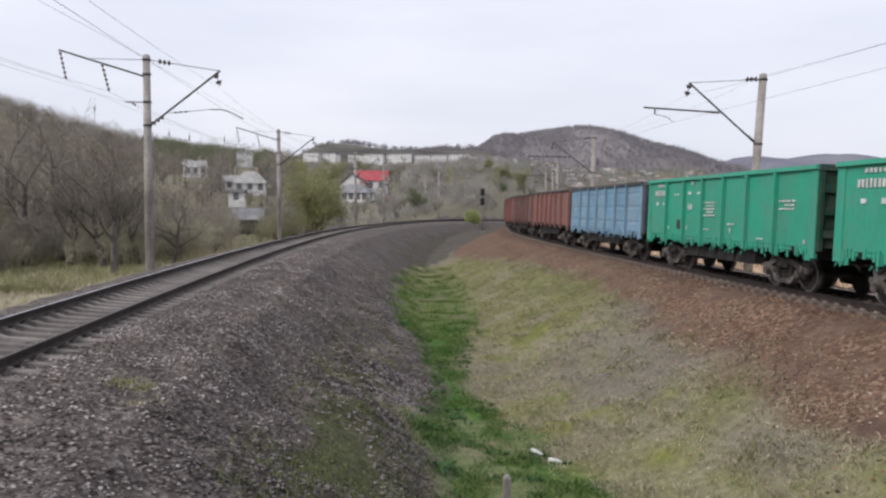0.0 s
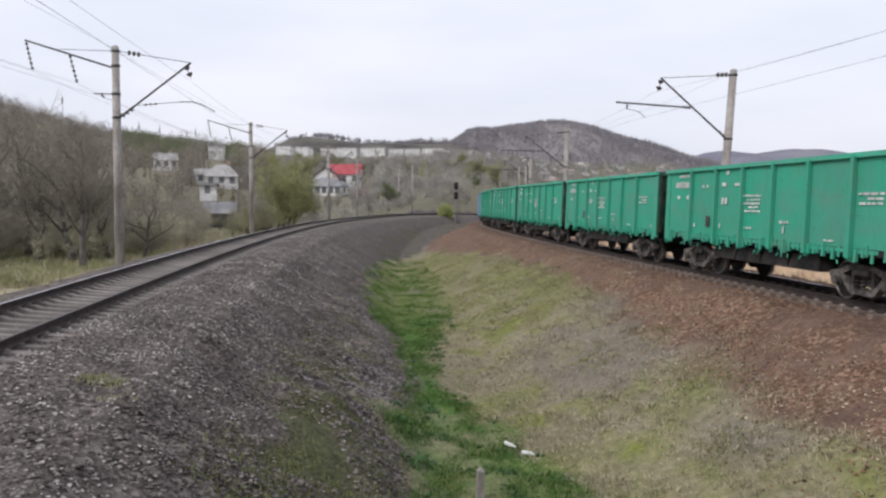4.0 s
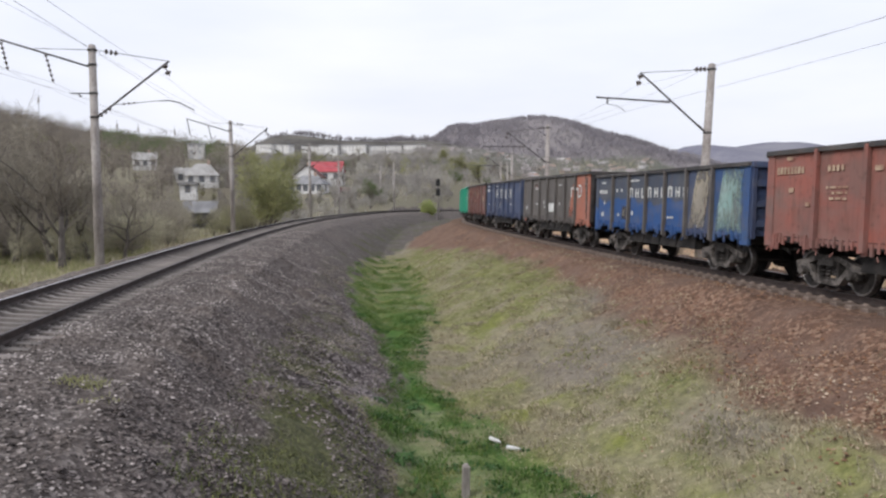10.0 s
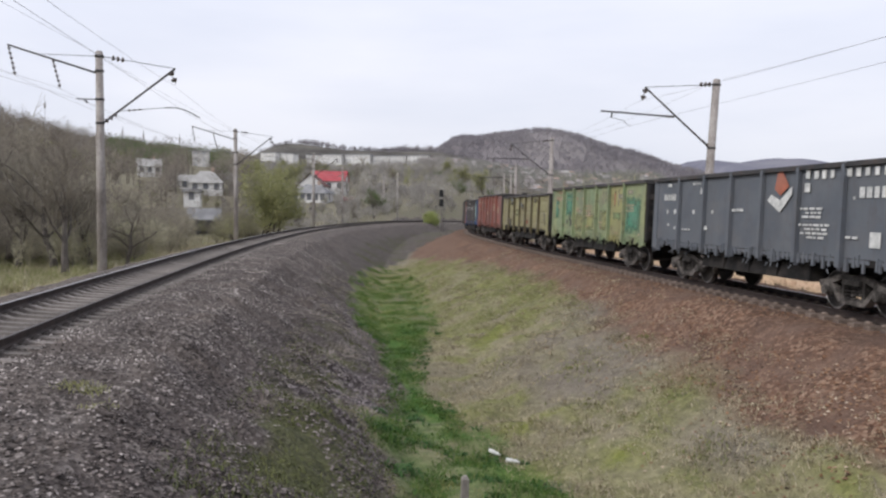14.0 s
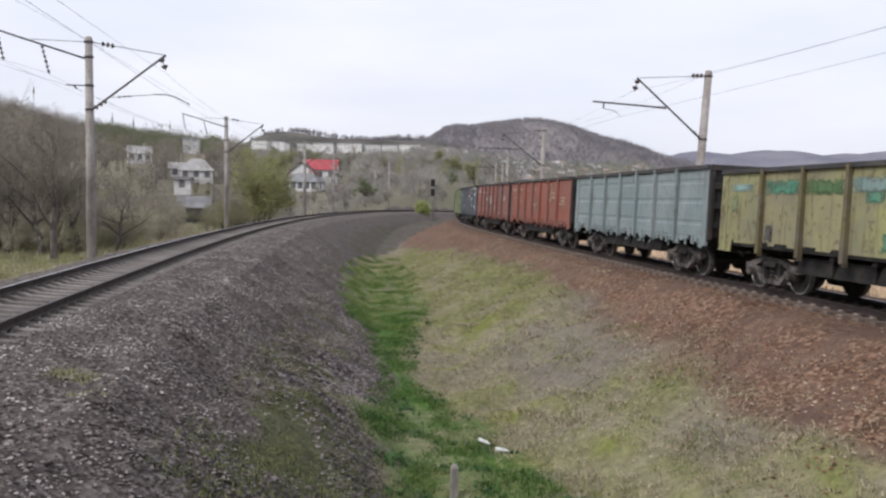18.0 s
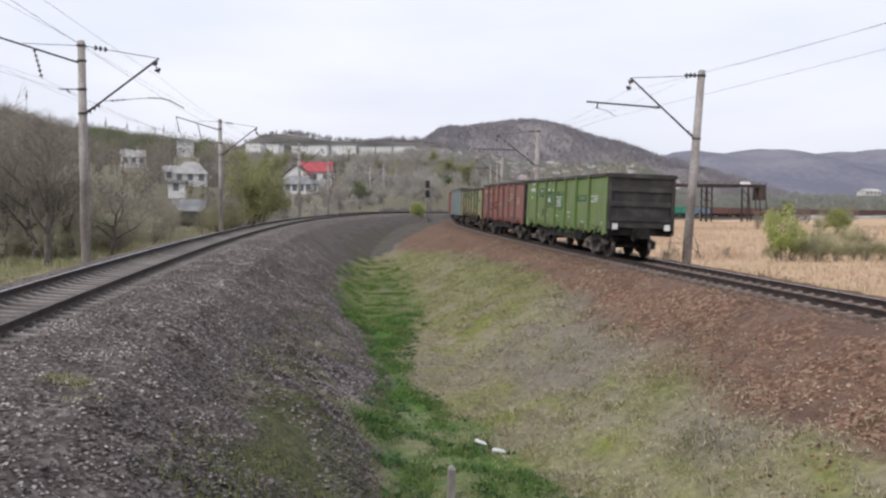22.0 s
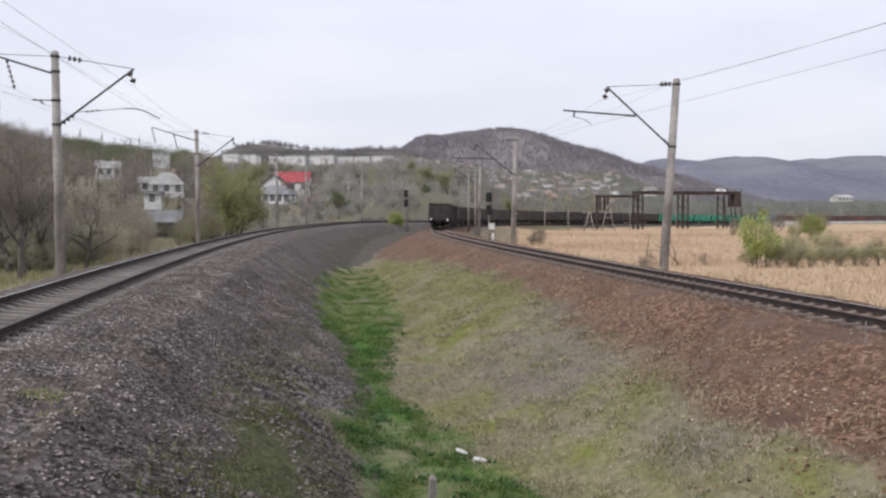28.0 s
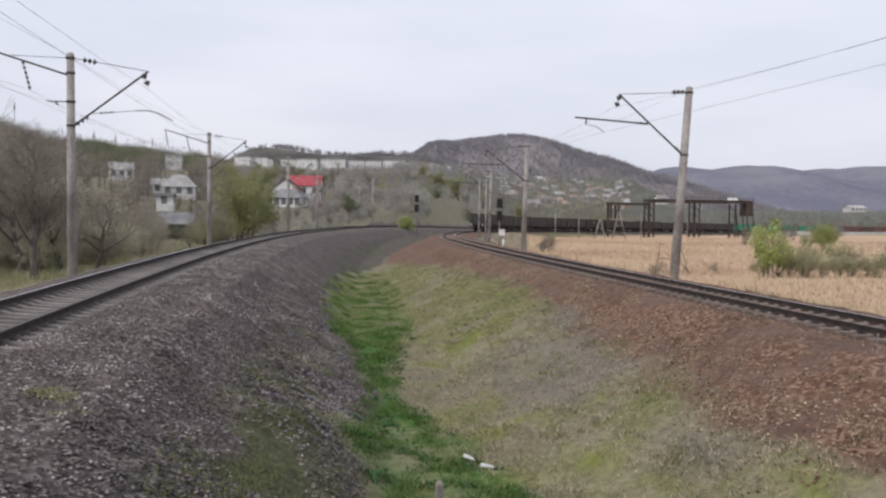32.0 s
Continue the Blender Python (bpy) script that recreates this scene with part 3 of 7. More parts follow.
litter = smooth01(100, 135, np.hypot(GX, GY)) * (GX < 0.12 * GY)
toe = np.where(UL > 0, np.exp(-((UL - EI + 0.55 + 0.4 * wob2) / 0.65) ** 2), 0) * smooth01(12, 17, GY) * (1 - smooth01(32, 44, GY))
for attr, val in (("stone_left", stoneL), ("scree", scree), ("weeds", weeds), ("verge", verge), ("litter", litter), ("toe", toe), ("stone_right", stoneR), ("lush", lush), ("meadow", meadow), ("thatch", thatch), ("reedy", reedy)):
    a = ground_me.attributes.new(attr, "FLOAT", "POINT")
    a.data.foreach_set("value", np.clip(val, 0, 1).ravel().astype(np.float32))


def ground_material():
    m = bpy.data.materials.new("bank_soil_gravel_grass")
    m.use_nodes = True
    n, l = m.node_tree.nodes, m.node_tree.links
    b = n["Principled BSDF"]
    b.inputs["Roughness"].default_value, b.inputs["Specular IOR Level"].default_value = 0.95, 0.15
    geo = n.new("ShaderNodeNewGeometry")
    def tex(scale, detail=4, rough=0.6):
        t = n.new("ShaderNodeTexNoise")
        t.inputs["Scale"].default_value, t.inputs["Detail"].default_value, t.inputs["Roughness"].default_value = scale, detail, rough
        l.new(geo.outputs["Position"], t.inputs["Vector"])
        return t.outputs[0]
    def ramp(v, stops):
        r = n.new("ShaderNodeValToRGB")
        while len(r.color_ramp.elements) < len(stops):
            r.color_ramp.elements.new(0.5)
        for e, (p, c) in zip(r.color_ramp.elements, stops):
            e.position, e.color = p, (*c, 1)
        l.new(v, r.inputs[0])
        return r.outputs[0]
    def mix(fac, a, c):
        x = n.new("ShaderNodeMix")
        x.data_type = "RGBA"
        l.new(fac, x.inputs[0])
        l.new(a, x.inputs[6])
        l.new(c, x.inputs[7])
        return x.outputs[2]
    def mask(attr, ragged, width=0.35):
        a = n.new("ShaderNodeAttribute")
        a.attribute_name = attr
        s = n.new("ShaderNodeMath")
        s.operation = "MULTIPLY_ADD"
        l.new(ragged, s.inputs[0])
        s.inputs[1].default_value = 1.0
        l.new(a.outputs["Fac"], s.inputs[2])
        r = n.new("ShaderNodeMapRange")
        r.inputs["From Min"].default_value, r.inputs["From Max"].default_value = 1.0 - width / 2, 1.0 + width / 2
        l.new(s.outputs[0], r.inputs[0])
        return r.outputs[0]
    vor = n.new("ShaderNodeTexVoronoi")
    vor.inputs["Scale"].default_value = 13.0
    l.new(geo.outputs["Position"], vor.inputs["Vector"])
    vcol = n.new("ShaderNodeSeparateColor")
    l.new(vor.outputs["Color"], vcol.inputs[0])
    big, midn, fine = tex(0.22), tex(0.9), tex(5.0, 6)
    dry = mix(midn, ramp(big, [(0.35, (0.158, 0.138, 0.092)), (0.5, (0.24, 0.21, 0.135)), (0.66, (0.212, 0.207, 0.092))]),
              ramp(fine, [(0.3, (0.10, 0.088, 0.066)), (0.7, (0.34, 0.305, 0.215))]))
    green = ramp(fine, [(0.3, (0.035, 0.085, 0.017)), (0.6, (0.075, 0.15, 0.032)), (0.8, (0.15, 0.19, 0.055))])
    patch = ramp(fine, [(0.3, (0.10, 0.12, 0.033)), (0.7, (0.23, 0.24, 0.068))])
    # Ground beneath the loose ballast, darkened to give the shade in its gaps.
    grey = mix(midn, ramp(vcol.outputs[0], [(0.1, (0.036, 0.03, 0.028)), (0.6, (0.115, 0.099, 0.092)), (0.95, (0.34, 0.305, 0.28))]),
               ramp(fine, [(0.3, (0.04, 0.034, 0.032)), (0.7, (0.125, 0.108, 0.1))]))
    tint = n.new("ShaderNodeMapRange")
    tint.inputs["From Min"].default_value, tint.inputs["From Max"].default_value, tint.inputs["To Max"].default_value = 0.42, 0.66, 0.75
    l.new(tex(0.6, 5), tint.inputs[0])
    grey = mix(tint.outputs[0], grey, ramp(fine, [(0.3, (0.075, 0.06, 0.053)), (0.7, (0.205, 0.17, 0.148))]))
    dust = ramp(tex(0.5, 5), [(0.35, (0.08, 0.054, 0.043)), (0.5, (0.13, 0.085, 0.066)), (0.66, (0.165, 0.115, 0.089))])
    brown = mix(midn, ramp(vcol.outputs[0], [(0.1, (0.05, 0.028, 0.02)), (0.6, (0.165, 0.09, 0.058)), (0.95, (0.36, 0.25, 0.18))]),
                ramp(fine, [(0.3, (0.085, 0.05, 0.035)), (0.7, (0.225, 0.138, 0.095))]))
    lane = n.new("ShaderNodeMapRange")
    lane.inputs["From Min"].default_value, lane.inputs["From Max"].default_value, lane.inputs["To Max"].default_value = 0.40, 0.62, 0.8
    l.new(tex(0.75, 4), lane.inputs[0])
    brown = mix(lane.outputs[0], brown, dust)
    straw = ramp(tex(0.06), [(0.35, (0.40, 0.27, 0.17)), (0.5, (0.52, 0.37, 0.25)), (0.65, (0.42, 0.32, 0.18))])
    soil = mix(midn, ramp(fine, [(0.3, (0.032, 0.026, 0.024)), (0.5, (0.072, 0.06, 0.054)), (0.72, (0.16, 0.137, 0.122))]),
               ramp(vcol.outputs[0], [(0.1, (0.05, 0.042, 0.04)), (0.7, (0.13, 0.112, 0.105)), (0.97, (0.30, 0.27, 0.25))]))
    weed = ramp(fine, [(0.3, (0.045, 0.05, 0.024)), (0.7, (0.115, 0.122, 0.05))])
    weedy = n.new("ShaderNodeMapRange")
    weedy.inputs["From Min"].default_value, weedy.inputs["From Max"].default_value, weedy.inputs["To Max"].default_value = 0.53, 0.66, 0.85
    wa, ws = n.new("ShaderNodeAttribute"), n.new("ShaderNodeMath")
    wa.attribute_name, ws.operation = "weeds", "MULTIPLY_ADD"
    l.new(wa.outputs["Fac"], ws.inputs[0])
    ws.inputs[1].default_value = 0.15
    l.new(tex(0.45, 5), ws.inputs[2])
    l.new(ws.outputs[0], weedy.inputs[0])
    soil = mix(weedy.outputs[0], soil, weed)
    half = n.new("ShaderNodeMath")
    half.operation = "MULTIPLY"
    l.new(midn, half.inputs[0])
    half.inputs[1].default_value = 1.0
    patchy = n.new("ShaderNodeMapRange")
    patchy.inputs["From Min"].default_value, patchy.inputs["From Max"].default_value = 0.50, 0.66
    l.new(tex(0.33, 3), patchy.inputs[0])
    col = mix(patchy.outputs[0], dry, patch)
    col = mix(mask("reedy", half.outputs[0]), col, straw)
    # Leaf-litter floor, its colours brightened to include the haze over the village.
    floor = mix(big, ramp(fine, [(0.3, (0.13, 0.115, 0.088)), (0.7, (0.25, 0.225, 0.17))]), ramp(midn, [(0.35, (0.18, 0.156, 0.12)), (0.65, (0.205, 0.205, 0.125))]))
    col = mix(mask("litter", half.outputs[0], 0.5), col, floor)
    col = mix(mask("verge", half.outputs[0], 0.5), col, mix(midn, ramp(fine, [(0.3, (0.20, 0.175, 0.12)), (0.7, (0.44, 0.39, 0.29))]), ramp(big, [(0.35, (0.33, 0.28, 0.20)), (0.65, (0.29, 0.28, 0.16))])))
    dead = mix(midn, ramp(fine, [(0.3, (0.085, 0.073, 0.058)), (0.7, (0.27, 0.236, 0.182))]), ramp(big, [(0.35, (0.15, 0.128, 0.11)), (0.65, (0.20, 0.178, 0.14))]))
    col = mix(mask("thatch", half.outputs[0], 0.6), col, dead)
    col = mix(mask("meadow", half.outputs[0], 0.7), col, ramp(fine, [(0.3, (0.085, 0.092, 0.036)), (0.55, (0.17, 0.172, 0.068)), (0.75, (0.28, 0.265, 0.135))]))
    col = mix(mask("lush", half.outputs[0], 0.5), col, green)
    col = mix(mask("stone_right", half.outputs[0], 0.7), col, brown)
    col = mix(mask("scree", half.outputs[0], 0.3), col, soil)
    pale = ramp(vcol.outputs[0], [(0.1, (0.045, 0.037, 0.037)), (0.6, (0.105, 0.09, 0.089)), (0.95, (0.28, 0.25, 0.245))])
    col = mix(mask("toe", half.outputs[0], 0.5), col, pale)
    col = mix(mask("stone_left", half.outputs[0], 0.4), col, grey)
    l.new(col, b.inputs["Base Color"])
    bp = n.new("ShaderNodeBump")
    bp.inputs["Strength"].default_value, bp.inputs["Distance"].default_value = 0.9, 0.06
    l.new(fine, bp.inputs["Height"])
    b2 = n.new("ShaderNodeBump")
    b2.inputs["Strength"].default_value, b2.inputs["Distance"].default_value = 0.8, 0.04
    l.new(vor.outputs["Distance"], b2.inputs["Height"])
    l.new(bp.outputs[0], b2.inputs["Normal"])
    l.new(b2.outputs[0], b.inputs["Normal"])
    return m


ground_me.materials.clear()
ground_me.materials.append(ground_material())
ground = tagged(new("ground", ground_me), "railway cutting floor with gravel banks, dry and green grass", "ground", kind="structure")


# ---- hills behind ----
def hill(name, label, profile, y0, depth, material, base=-20.0, step=25, rough=4.0):
    """A long ridge with a soft crest line (x, height) and a slope that falls towards the viewer."""
    xs = np.arange(profile[0][0], profile[-1][0] + step, step)
    zs = soft_curve([p[0] for p in profile], [p[1] for p in profile], xs)
    rows = np.linspace(0, 1, 16)
    verts, faces = [], []
    for r in rows:
        y = y0 - depth * (1 - r)
        k = math.sin(r * math.pi / 2) ** 1.15
        for x, z in zip(xs, zs):
            w = noise.noise(Vector((x / 90, y / 90, 0))) * rough + noise.noise(Vector((x / 30, y / 30, 5))) * rough * 0.4
            verts.append((x, y, base + (z - base) * k + w * (0.3 + 0.7 * (1 - r))))
    n = len(xs)
    for r in range(len(rows) - 1):
        for i in range(n - 1):
            faces.append((r * n + i, r * n + i + 1, (r + 1) * n + i + 1, (r + 1) * n + i))
    back = len(verts)
    for x in xs:
        verts.append((x, y0 + depth * 0.6, base))
    t = (len(rows) - 1) * n
    for i in range(n - 1):
        faces.append((t + i, t + i + 1, back + i + 1, back + i))
    ob = new(name, grid_mesh(name, verts, faces, material))
    return tagged(ob, label, "hill", kind="structure"), xs, zs


def crest_trees(label, xs, zs, y0, depth, material, count, size, seed, low=0.45, twigs=16, crest=0.35):
    """Bare forest on a ridge and its face, too many to count: each crown a loose spray of thin blades."""
    g = np.random.RandomState(seed)
    x = g.uniform(xs[0], xs[-1], count)
    r = np.where(g.uniform(0, 1, count) < crest, 1 - np.abs(g.normal(0, 0.025, count)), g.uniform(low, 1, count))
    keep = rough_noise(x, r * 400 + seed * 31, 60) > -0.75 - 0.5 * (r < 0.9)
    x, r = x[keep], r[keep]
    n = len(x)
    z = -20 + (np.interp(x, xs, zs) + 20) * np.sin(r * math.pi / 2) ** 1.15 - 0.5
    y = y0 - depth * (1 - r)
    h = size * g.uniform(0.55, 1.0, n) * (1 + 0.3 * rough_noise(x, y, 130)).clip(0.5, 1.5)
    x, y, z, h = (np.repeat(q, twigs) for q in (x, y, z, h))
    m = len(x)
    a, e, q = g.uniform(0, 6.283, m), g.uniform(-0.9, 1, m), g.uniform(0.2, 1, m) ** 0.6
    flat = np.sqrt(1 - e * e)
    c = np.stack([x + np.cos(a) * flat * h * 0.4 * q, y + np.sin(a) * flat * h * 0.4 * q, z + h * 0.45 + e * h * 0.55 * q], 1)
    u = np.stack([np.cos(a) * flat + g.normal(0, 0.5, m), np.sin(a) * flat, e + 0.5 + g.normal(0, 0.4, m)], 1) * (h * g.uniform(0.10, 0.22, m))[:, None]
    w = np.stack([h * g.uniform(0.02, 0.055, m), g.normal(0, 0.3, m), h * g.normal(0, 0.02, m)], 1)
    V = np.stack([c - u - w, c - u + w, c + u], 1)
    return tagged(new("forest", tri_mesh("forest", V, np.arange(m * 3), material)), label, "trees", kind="stuff")


_, hx, hz = hill("hill", "rounded hill of bare grey-brown spring forest",
                 [(-330, 84), (-180, 95), (-112, 101), (-52, 103), (-33, 110), (-13, 125), (12, 129), (34, 129), (60, 134), (106, 136), (140, 142), (162, 143), (190, 138), (223, 126), (272, 110), (326, 93), (381, 76), (417, 62), (460, 46), (520, 20), (580, -8), (640, -30)], 1500, 620, M_HILL, step=14)
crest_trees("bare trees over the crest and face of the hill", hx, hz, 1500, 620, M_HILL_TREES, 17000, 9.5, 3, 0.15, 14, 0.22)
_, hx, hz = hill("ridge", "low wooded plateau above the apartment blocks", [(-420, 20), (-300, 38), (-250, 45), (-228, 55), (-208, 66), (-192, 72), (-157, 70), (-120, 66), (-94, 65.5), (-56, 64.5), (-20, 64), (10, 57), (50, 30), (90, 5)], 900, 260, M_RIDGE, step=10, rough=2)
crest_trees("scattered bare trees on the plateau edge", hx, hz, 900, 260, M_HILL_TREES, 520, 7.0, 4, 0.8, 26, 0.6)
hill("distant_ridge", "forested mountain ridge with blue haze in its colour", [(500, 120), (885, 166), (1061, 215), (1177, 245), (1220, 240), (1280, 234), (1366, 232), (1454, 246), (1542, 255), (1631, 247), (1721, 219), (1764, 217), (1839, 237), (1910, 243), (1971, 237), (2043, 249), (2132, 258), (2236, 253), (2337, 257), (2600, 240), (3000, 255)], 4000, 1500, M_HILL_FAR, step=40, rough=14)

# ---- railway lines ----
RAIL_PROFILE = [(-0.036, 0.0), (-0.036, -0.035), (-0.012, -0.05), (-0.010, -0.13), (-0.072, -0.155), (-0.072, -0.172), (0.072, -0.172), (0.072, -0.155), (0.010, -0.13), (0.012, -0.05), (0.036, -0.035), (0.036, 0.0)]


def rail(P, N, Zs, lat, dz, parent, s_from, s_to, head):
    """One rail swept along a line; its running surface is a part of its own."""
    stations = np.concatenate([np.arange(-355, s_from, 5.0), np.arange(s_from, 140, 1.0), np.arange(140, s_to, 4.0)])
    verts, faces, hv, hf = [], [], [], []
    m = len(RAIL_PROFILE)
    for s in stations:
        x, y, z, h = on_line(P, N, Zs, s, lat)
        c, sn = math.cos(h), math.sin(h)
        k = len(verts)
        for a, b in RAIL_PROFILE:
            verts.append((x + c * a, y + sn * a, z + dz + b))
        for a in (-0.03, 0.03):
            hv.append((x + c * a, y + sn * a, z + dz + 0.003))
        if k:
            for i in range(m):
                j = (i + 1) % m
                faces.append((k - m + i, k - m + j, k + j, k + i))
            q = len(hv)
            hf.append((q - 4, q - 3, q - 1, q - 2))
    ob = new("rail", grid_mesh("rail", verts, faces, M_RAIL, False))
    ob.parent = parent
    top = new("running_surface", grid_mesh("running_surface", hv, hf, head, False))
    top.parent = ob
    tagged(top, "worn running surface of the rail")
    return ob


def sleeper_mesh():
    bm = bmesh.new()
    prof = [(-1.35, 0.0), (-0.55, -0.0), (-0.4, -0.045), (0.4, -0.045), (0.55, 0.0), (1.35, 0.0)]
    for (a, za), (b, zb) in zip(prof[:-1], prof[1:]):
        vs = [bm.verts.new(p) for p in ((a, -0.15, -0.2), (b, -0.15, -0.2), (b, 0.15, -0.2), (a, 0.15, -0.2), (a, -0.11, za), (b, -0.11, zb), (b, 0.11, zb), (a, 0.11, za))]
        for f in ((4, 5, 6, 7), (0, 1, 5, 4), (2, 3, 7, 6), (3, 0, 4, 7), (1, 2, 6, 5)):
            bm.faces.new([vs[i] for i in f])
    for x in (-0.90, -0.68, 0.68, 0.90):
        box(bm, x - 0.035, x + 0.035, -0.07, 0.07, 0.0, 0.035, 0.01)
    return mesh_of("sleeper", bm)


SLEEPER = sleeper_mesh()


def railway_line(label, P, N, Zs, cant, mat_sleeper, s_from, near_to, s_to, heads):
    base = tagged(new("railway_track"), label, "railway track")
    rail(P, N, Zs, -0.79, cant / 2, base, s_from - 12, s_to, heads[0])
    rail(P, N, Zs, 0.79, -cant / 2, base, s_from - 12, s_to, heads[1])
    tilt = math.degrees(math.atan(cant / 1.58))
    count, s = 0, s_from
    rnd = random.Random(int(near_to))
    while s < near_to and count < 295:
        x, y, z, h = on_line(P, N, Zs, s)
        share("sleeper", SLEEPER, mat_sleeper, base, pose(x, y, z - 0.172, 0, tilt, math.degrees(h) + rnd.uniform(-0.6, 0.6)))
        s += 0.545
        count += 1
    return base


line_left = railway_line("grey ballasted track on concrete sleepers, rusty rails", LP, LN, LZ, CANT_L, M_SLEEPER, -4, 150, 320, (M_RAILHEAD, M_RAILDULL))
line_right = railway_line("brown rust-stained ballasted track on concrete sleepers", RP, RN, RZ, CANT_R, M_SLEEPER_RUSTY, -12, 145, 760, (M_RAILDULL, M_RAILHEAD))


# ---- overhead line masts ----
def pole(bm, h, r0=0.235, r1=0.165):
    tube(bm, (0, 0, -2.6), (0, 0, h), r0 * 1.04, r1, 14)
    tube(bm, (0, 0, h), (0, 0, h + 0.05), r1 * 0.9, r1 * 0.6, 14)
    return bm


def insulator(bm, p0, p1, discs=4, r=0.09):
    p0, p1 = Vector(p0), Vector(p1)
    tube(bm, p0, p1, 0.022, seg=6)
    for i in range(discs):
        a = p0.lerp(p1, (i + 0.3) / discs)
        b = p0.lerp(p1, (i + 0.7) / discs)
        tube(bm, a, b, r, r * 0.55, 10)
    return bm


def collar(bm, z, r=0.21):
    tube(bm, (0, 0, z - 0.05), (0, 0, z + 0.05), r, r, 14)
    return bm


def mast_left(h=9.95):
    """Mast of the curved line: strut and tie towards the track on +x, feeder arm on -x."""
    t = tagged(new("overhead_line_mast"), "round concrete overhead line mast with steel cantilever and feeder arm", "mast", "overhead line masts")
    part("pole", pole(bmesh.new(), h), M_CONCRETE, t, "weathered round concrete pole")
    strut = part("cantilever", tube(tube(bmesh.new(), (0.15, 0, 6.62), (3.5, 0, 9.27), 0.05, seg=8), (0.05, 0, 6.55), (0.35, 0, 6.75), 0.03, seg=6), M_STEEL, t)
    part("strut_insulator", insulator(bmesh.new(), (0.22, 0, 6.66), (0.8, 0, 7.07), 3, 0.13), M_INSULATOR, strut)
    tie = part("tie_rod", tube(bmesh.new(), (0.1, 0, 9.75), (3.45, 0, 9.27), 0.018, seg=6), M_STEEL, t)
    part("tie_insulator", insulator(bmesh.new(), (0.55, 0, 9.69), (1.2, 0, 9.59), 3, 0.14), M_INSULATOR, tie)
    part("messenger_insulator", insulator(bmesh.new(), (3.25, 0, 9.15), (3.5, 0, 8.55), 2, 0.17), M_INSULATOR, t)
    bm = tube(bmesh.new(), (0.95, 0, 7.20), (3.1, 0, 7.40), 0.015, seg=6)
    for a, b in (((2.95, 7.39), (3.5, 7.40)), ((3.5, 7.40), (3.95, 7.30)), ((3.95, 7.30), (4.6, 6.95))):
        tube(bm, (a[0], 0, a[1]), (b[0], 0, b[1]), 0.028, seg=6)
    arm = part("steady_arm", bm, M_STEEL, t)
    part("arm_insulator", insulator(bmesh.new(), (1.25, 0, 7.22), (1.95, 0, 7.29), 3, 0.06), M_INSULATOR, arm)
    part("feeder_arm", tube(bmesh.new(), (-0.1, 0, 8.95), (-4.1, 0, 10.17), 0.045, seg=8), M_STEEL, t)
    part("feeder_tie", tube(bmesh.new(), (-0.1, 0, 9.75), (-2.6, 0, 9.78), 0.015, seg=6), M_STEEL, t)
    part("feeder_insulator", insulator(bmesh.new(), (-4.05, 0, 10.1), (-3.78, 0, 8.75), 6, 0.085), M_INSULATOR, t)
    part("feeder_insulator", insulator(bmesh.new(), (-2.1, 0, 9.55), (-1.78, 0, 8.2), 6, 0.085), M_INSULATOR, t)
    part("signal_wire_bracket", tube(tube(bmesh.new(), (-1.05, 0, 7.72), (0.2, 0, 7.72), 0.03, seg=6), (-0.7, 0, 7.7), (-0.55, 0, 7.55), 0.04, seg=6), M_STEEL, t)
    for z in (9.75, 9.05, 7.72, 6.6):
        part("collar", collar(bmesh.new(), z), M_STEEL, t)
    return t


def mast_right(h=9.9):
    """Mast of the straight line: strut, tie and long horizontal boom on -x."""
    t = tagged(new("overhead_line_mast"), "leaning concrete overhead line mast with inclined strut and long boom", "mast", "overhead line masts")
    part("pole", pole(bmesh.new(), h, 0.25, 0.185), M_CONCRETE, t, "weathered round concrete pole")
    strut = part("cantilever", tube(bmesh.new(), (-0.1, 0, 6.38), (-3.85, 0, 9.2), 0.05, seg=8), M_STEEL, t)
    part("strut_insulator", insulator(bmesh.new(), (-0.15, 0, 6.42), (-0.55, 0, 6.77), 4, 0.09), M_INSULATOR, strut)
    tie = part("tie_rod", tube(bmesh.new(), (-0.1, 0, 9.65), (-3.8, 0, 9.2), 0.018, seg=6), M_STEEL, t)
    part("tie_insulator", insulator(bmesh.new(), (-0.3, 0, 9.65), (-0.95, 0, 9.58), 3, 0.14), M_INSULATOR, tie)
    part("messenger_insulator", insulator(bmesh.new(), (-3.8, 0, 9.15), (-3.95, 0, 8.5), 2, 0.16), M_INSULATOR, t)
    boom = part("boom", tube(bmesh.new(), (-2.15, 0, 7.82), (-6.1, 0, 7.8), 0.045, seg=8), M_STEEL, t)
    part("boom_insulator", insulator(bmesh.new(), (-2.15, 0, 7.82), (-2.65, 0, 7.82), 3, 0.09), M_INSULATOR, boom)
    bm = tube(bmesh.new(), (-5.5, 0, 7.8), (-5.52, 0, 7.5), 0.04, seg=6)
    tube(bm, (-5.5, 0, 7.5), (-4.9, 0, 7.42), 0.015, seg=6)
    tube(bm, (-4.9, 0, 7.42), (-4.5, 0, 7.15), 0.015, seg=6)
    part("registration_arm", bm, M_STEEL, boom)
    for z in (9.65, 6.38):
        part("collar", collar(bmesh.new(), z, 0.225), M_STEEL, t)
    return t


MAST_L = [(-17.05, 38.0, 8), (-21.3, 76.5, 5), (-20.75, 115.0, 0), (-16.0, 174.0, -18)]
FOOT_L, FOOT_R = [-0.28, -0.15, 0.2, -0.4], [-0.75, -0.8, -0.7]
MAST_R = [(12.8, 42.0, 9), (8.65, 76.0, 4), (8.75, 124.0, -6)]
ml = mast_left()
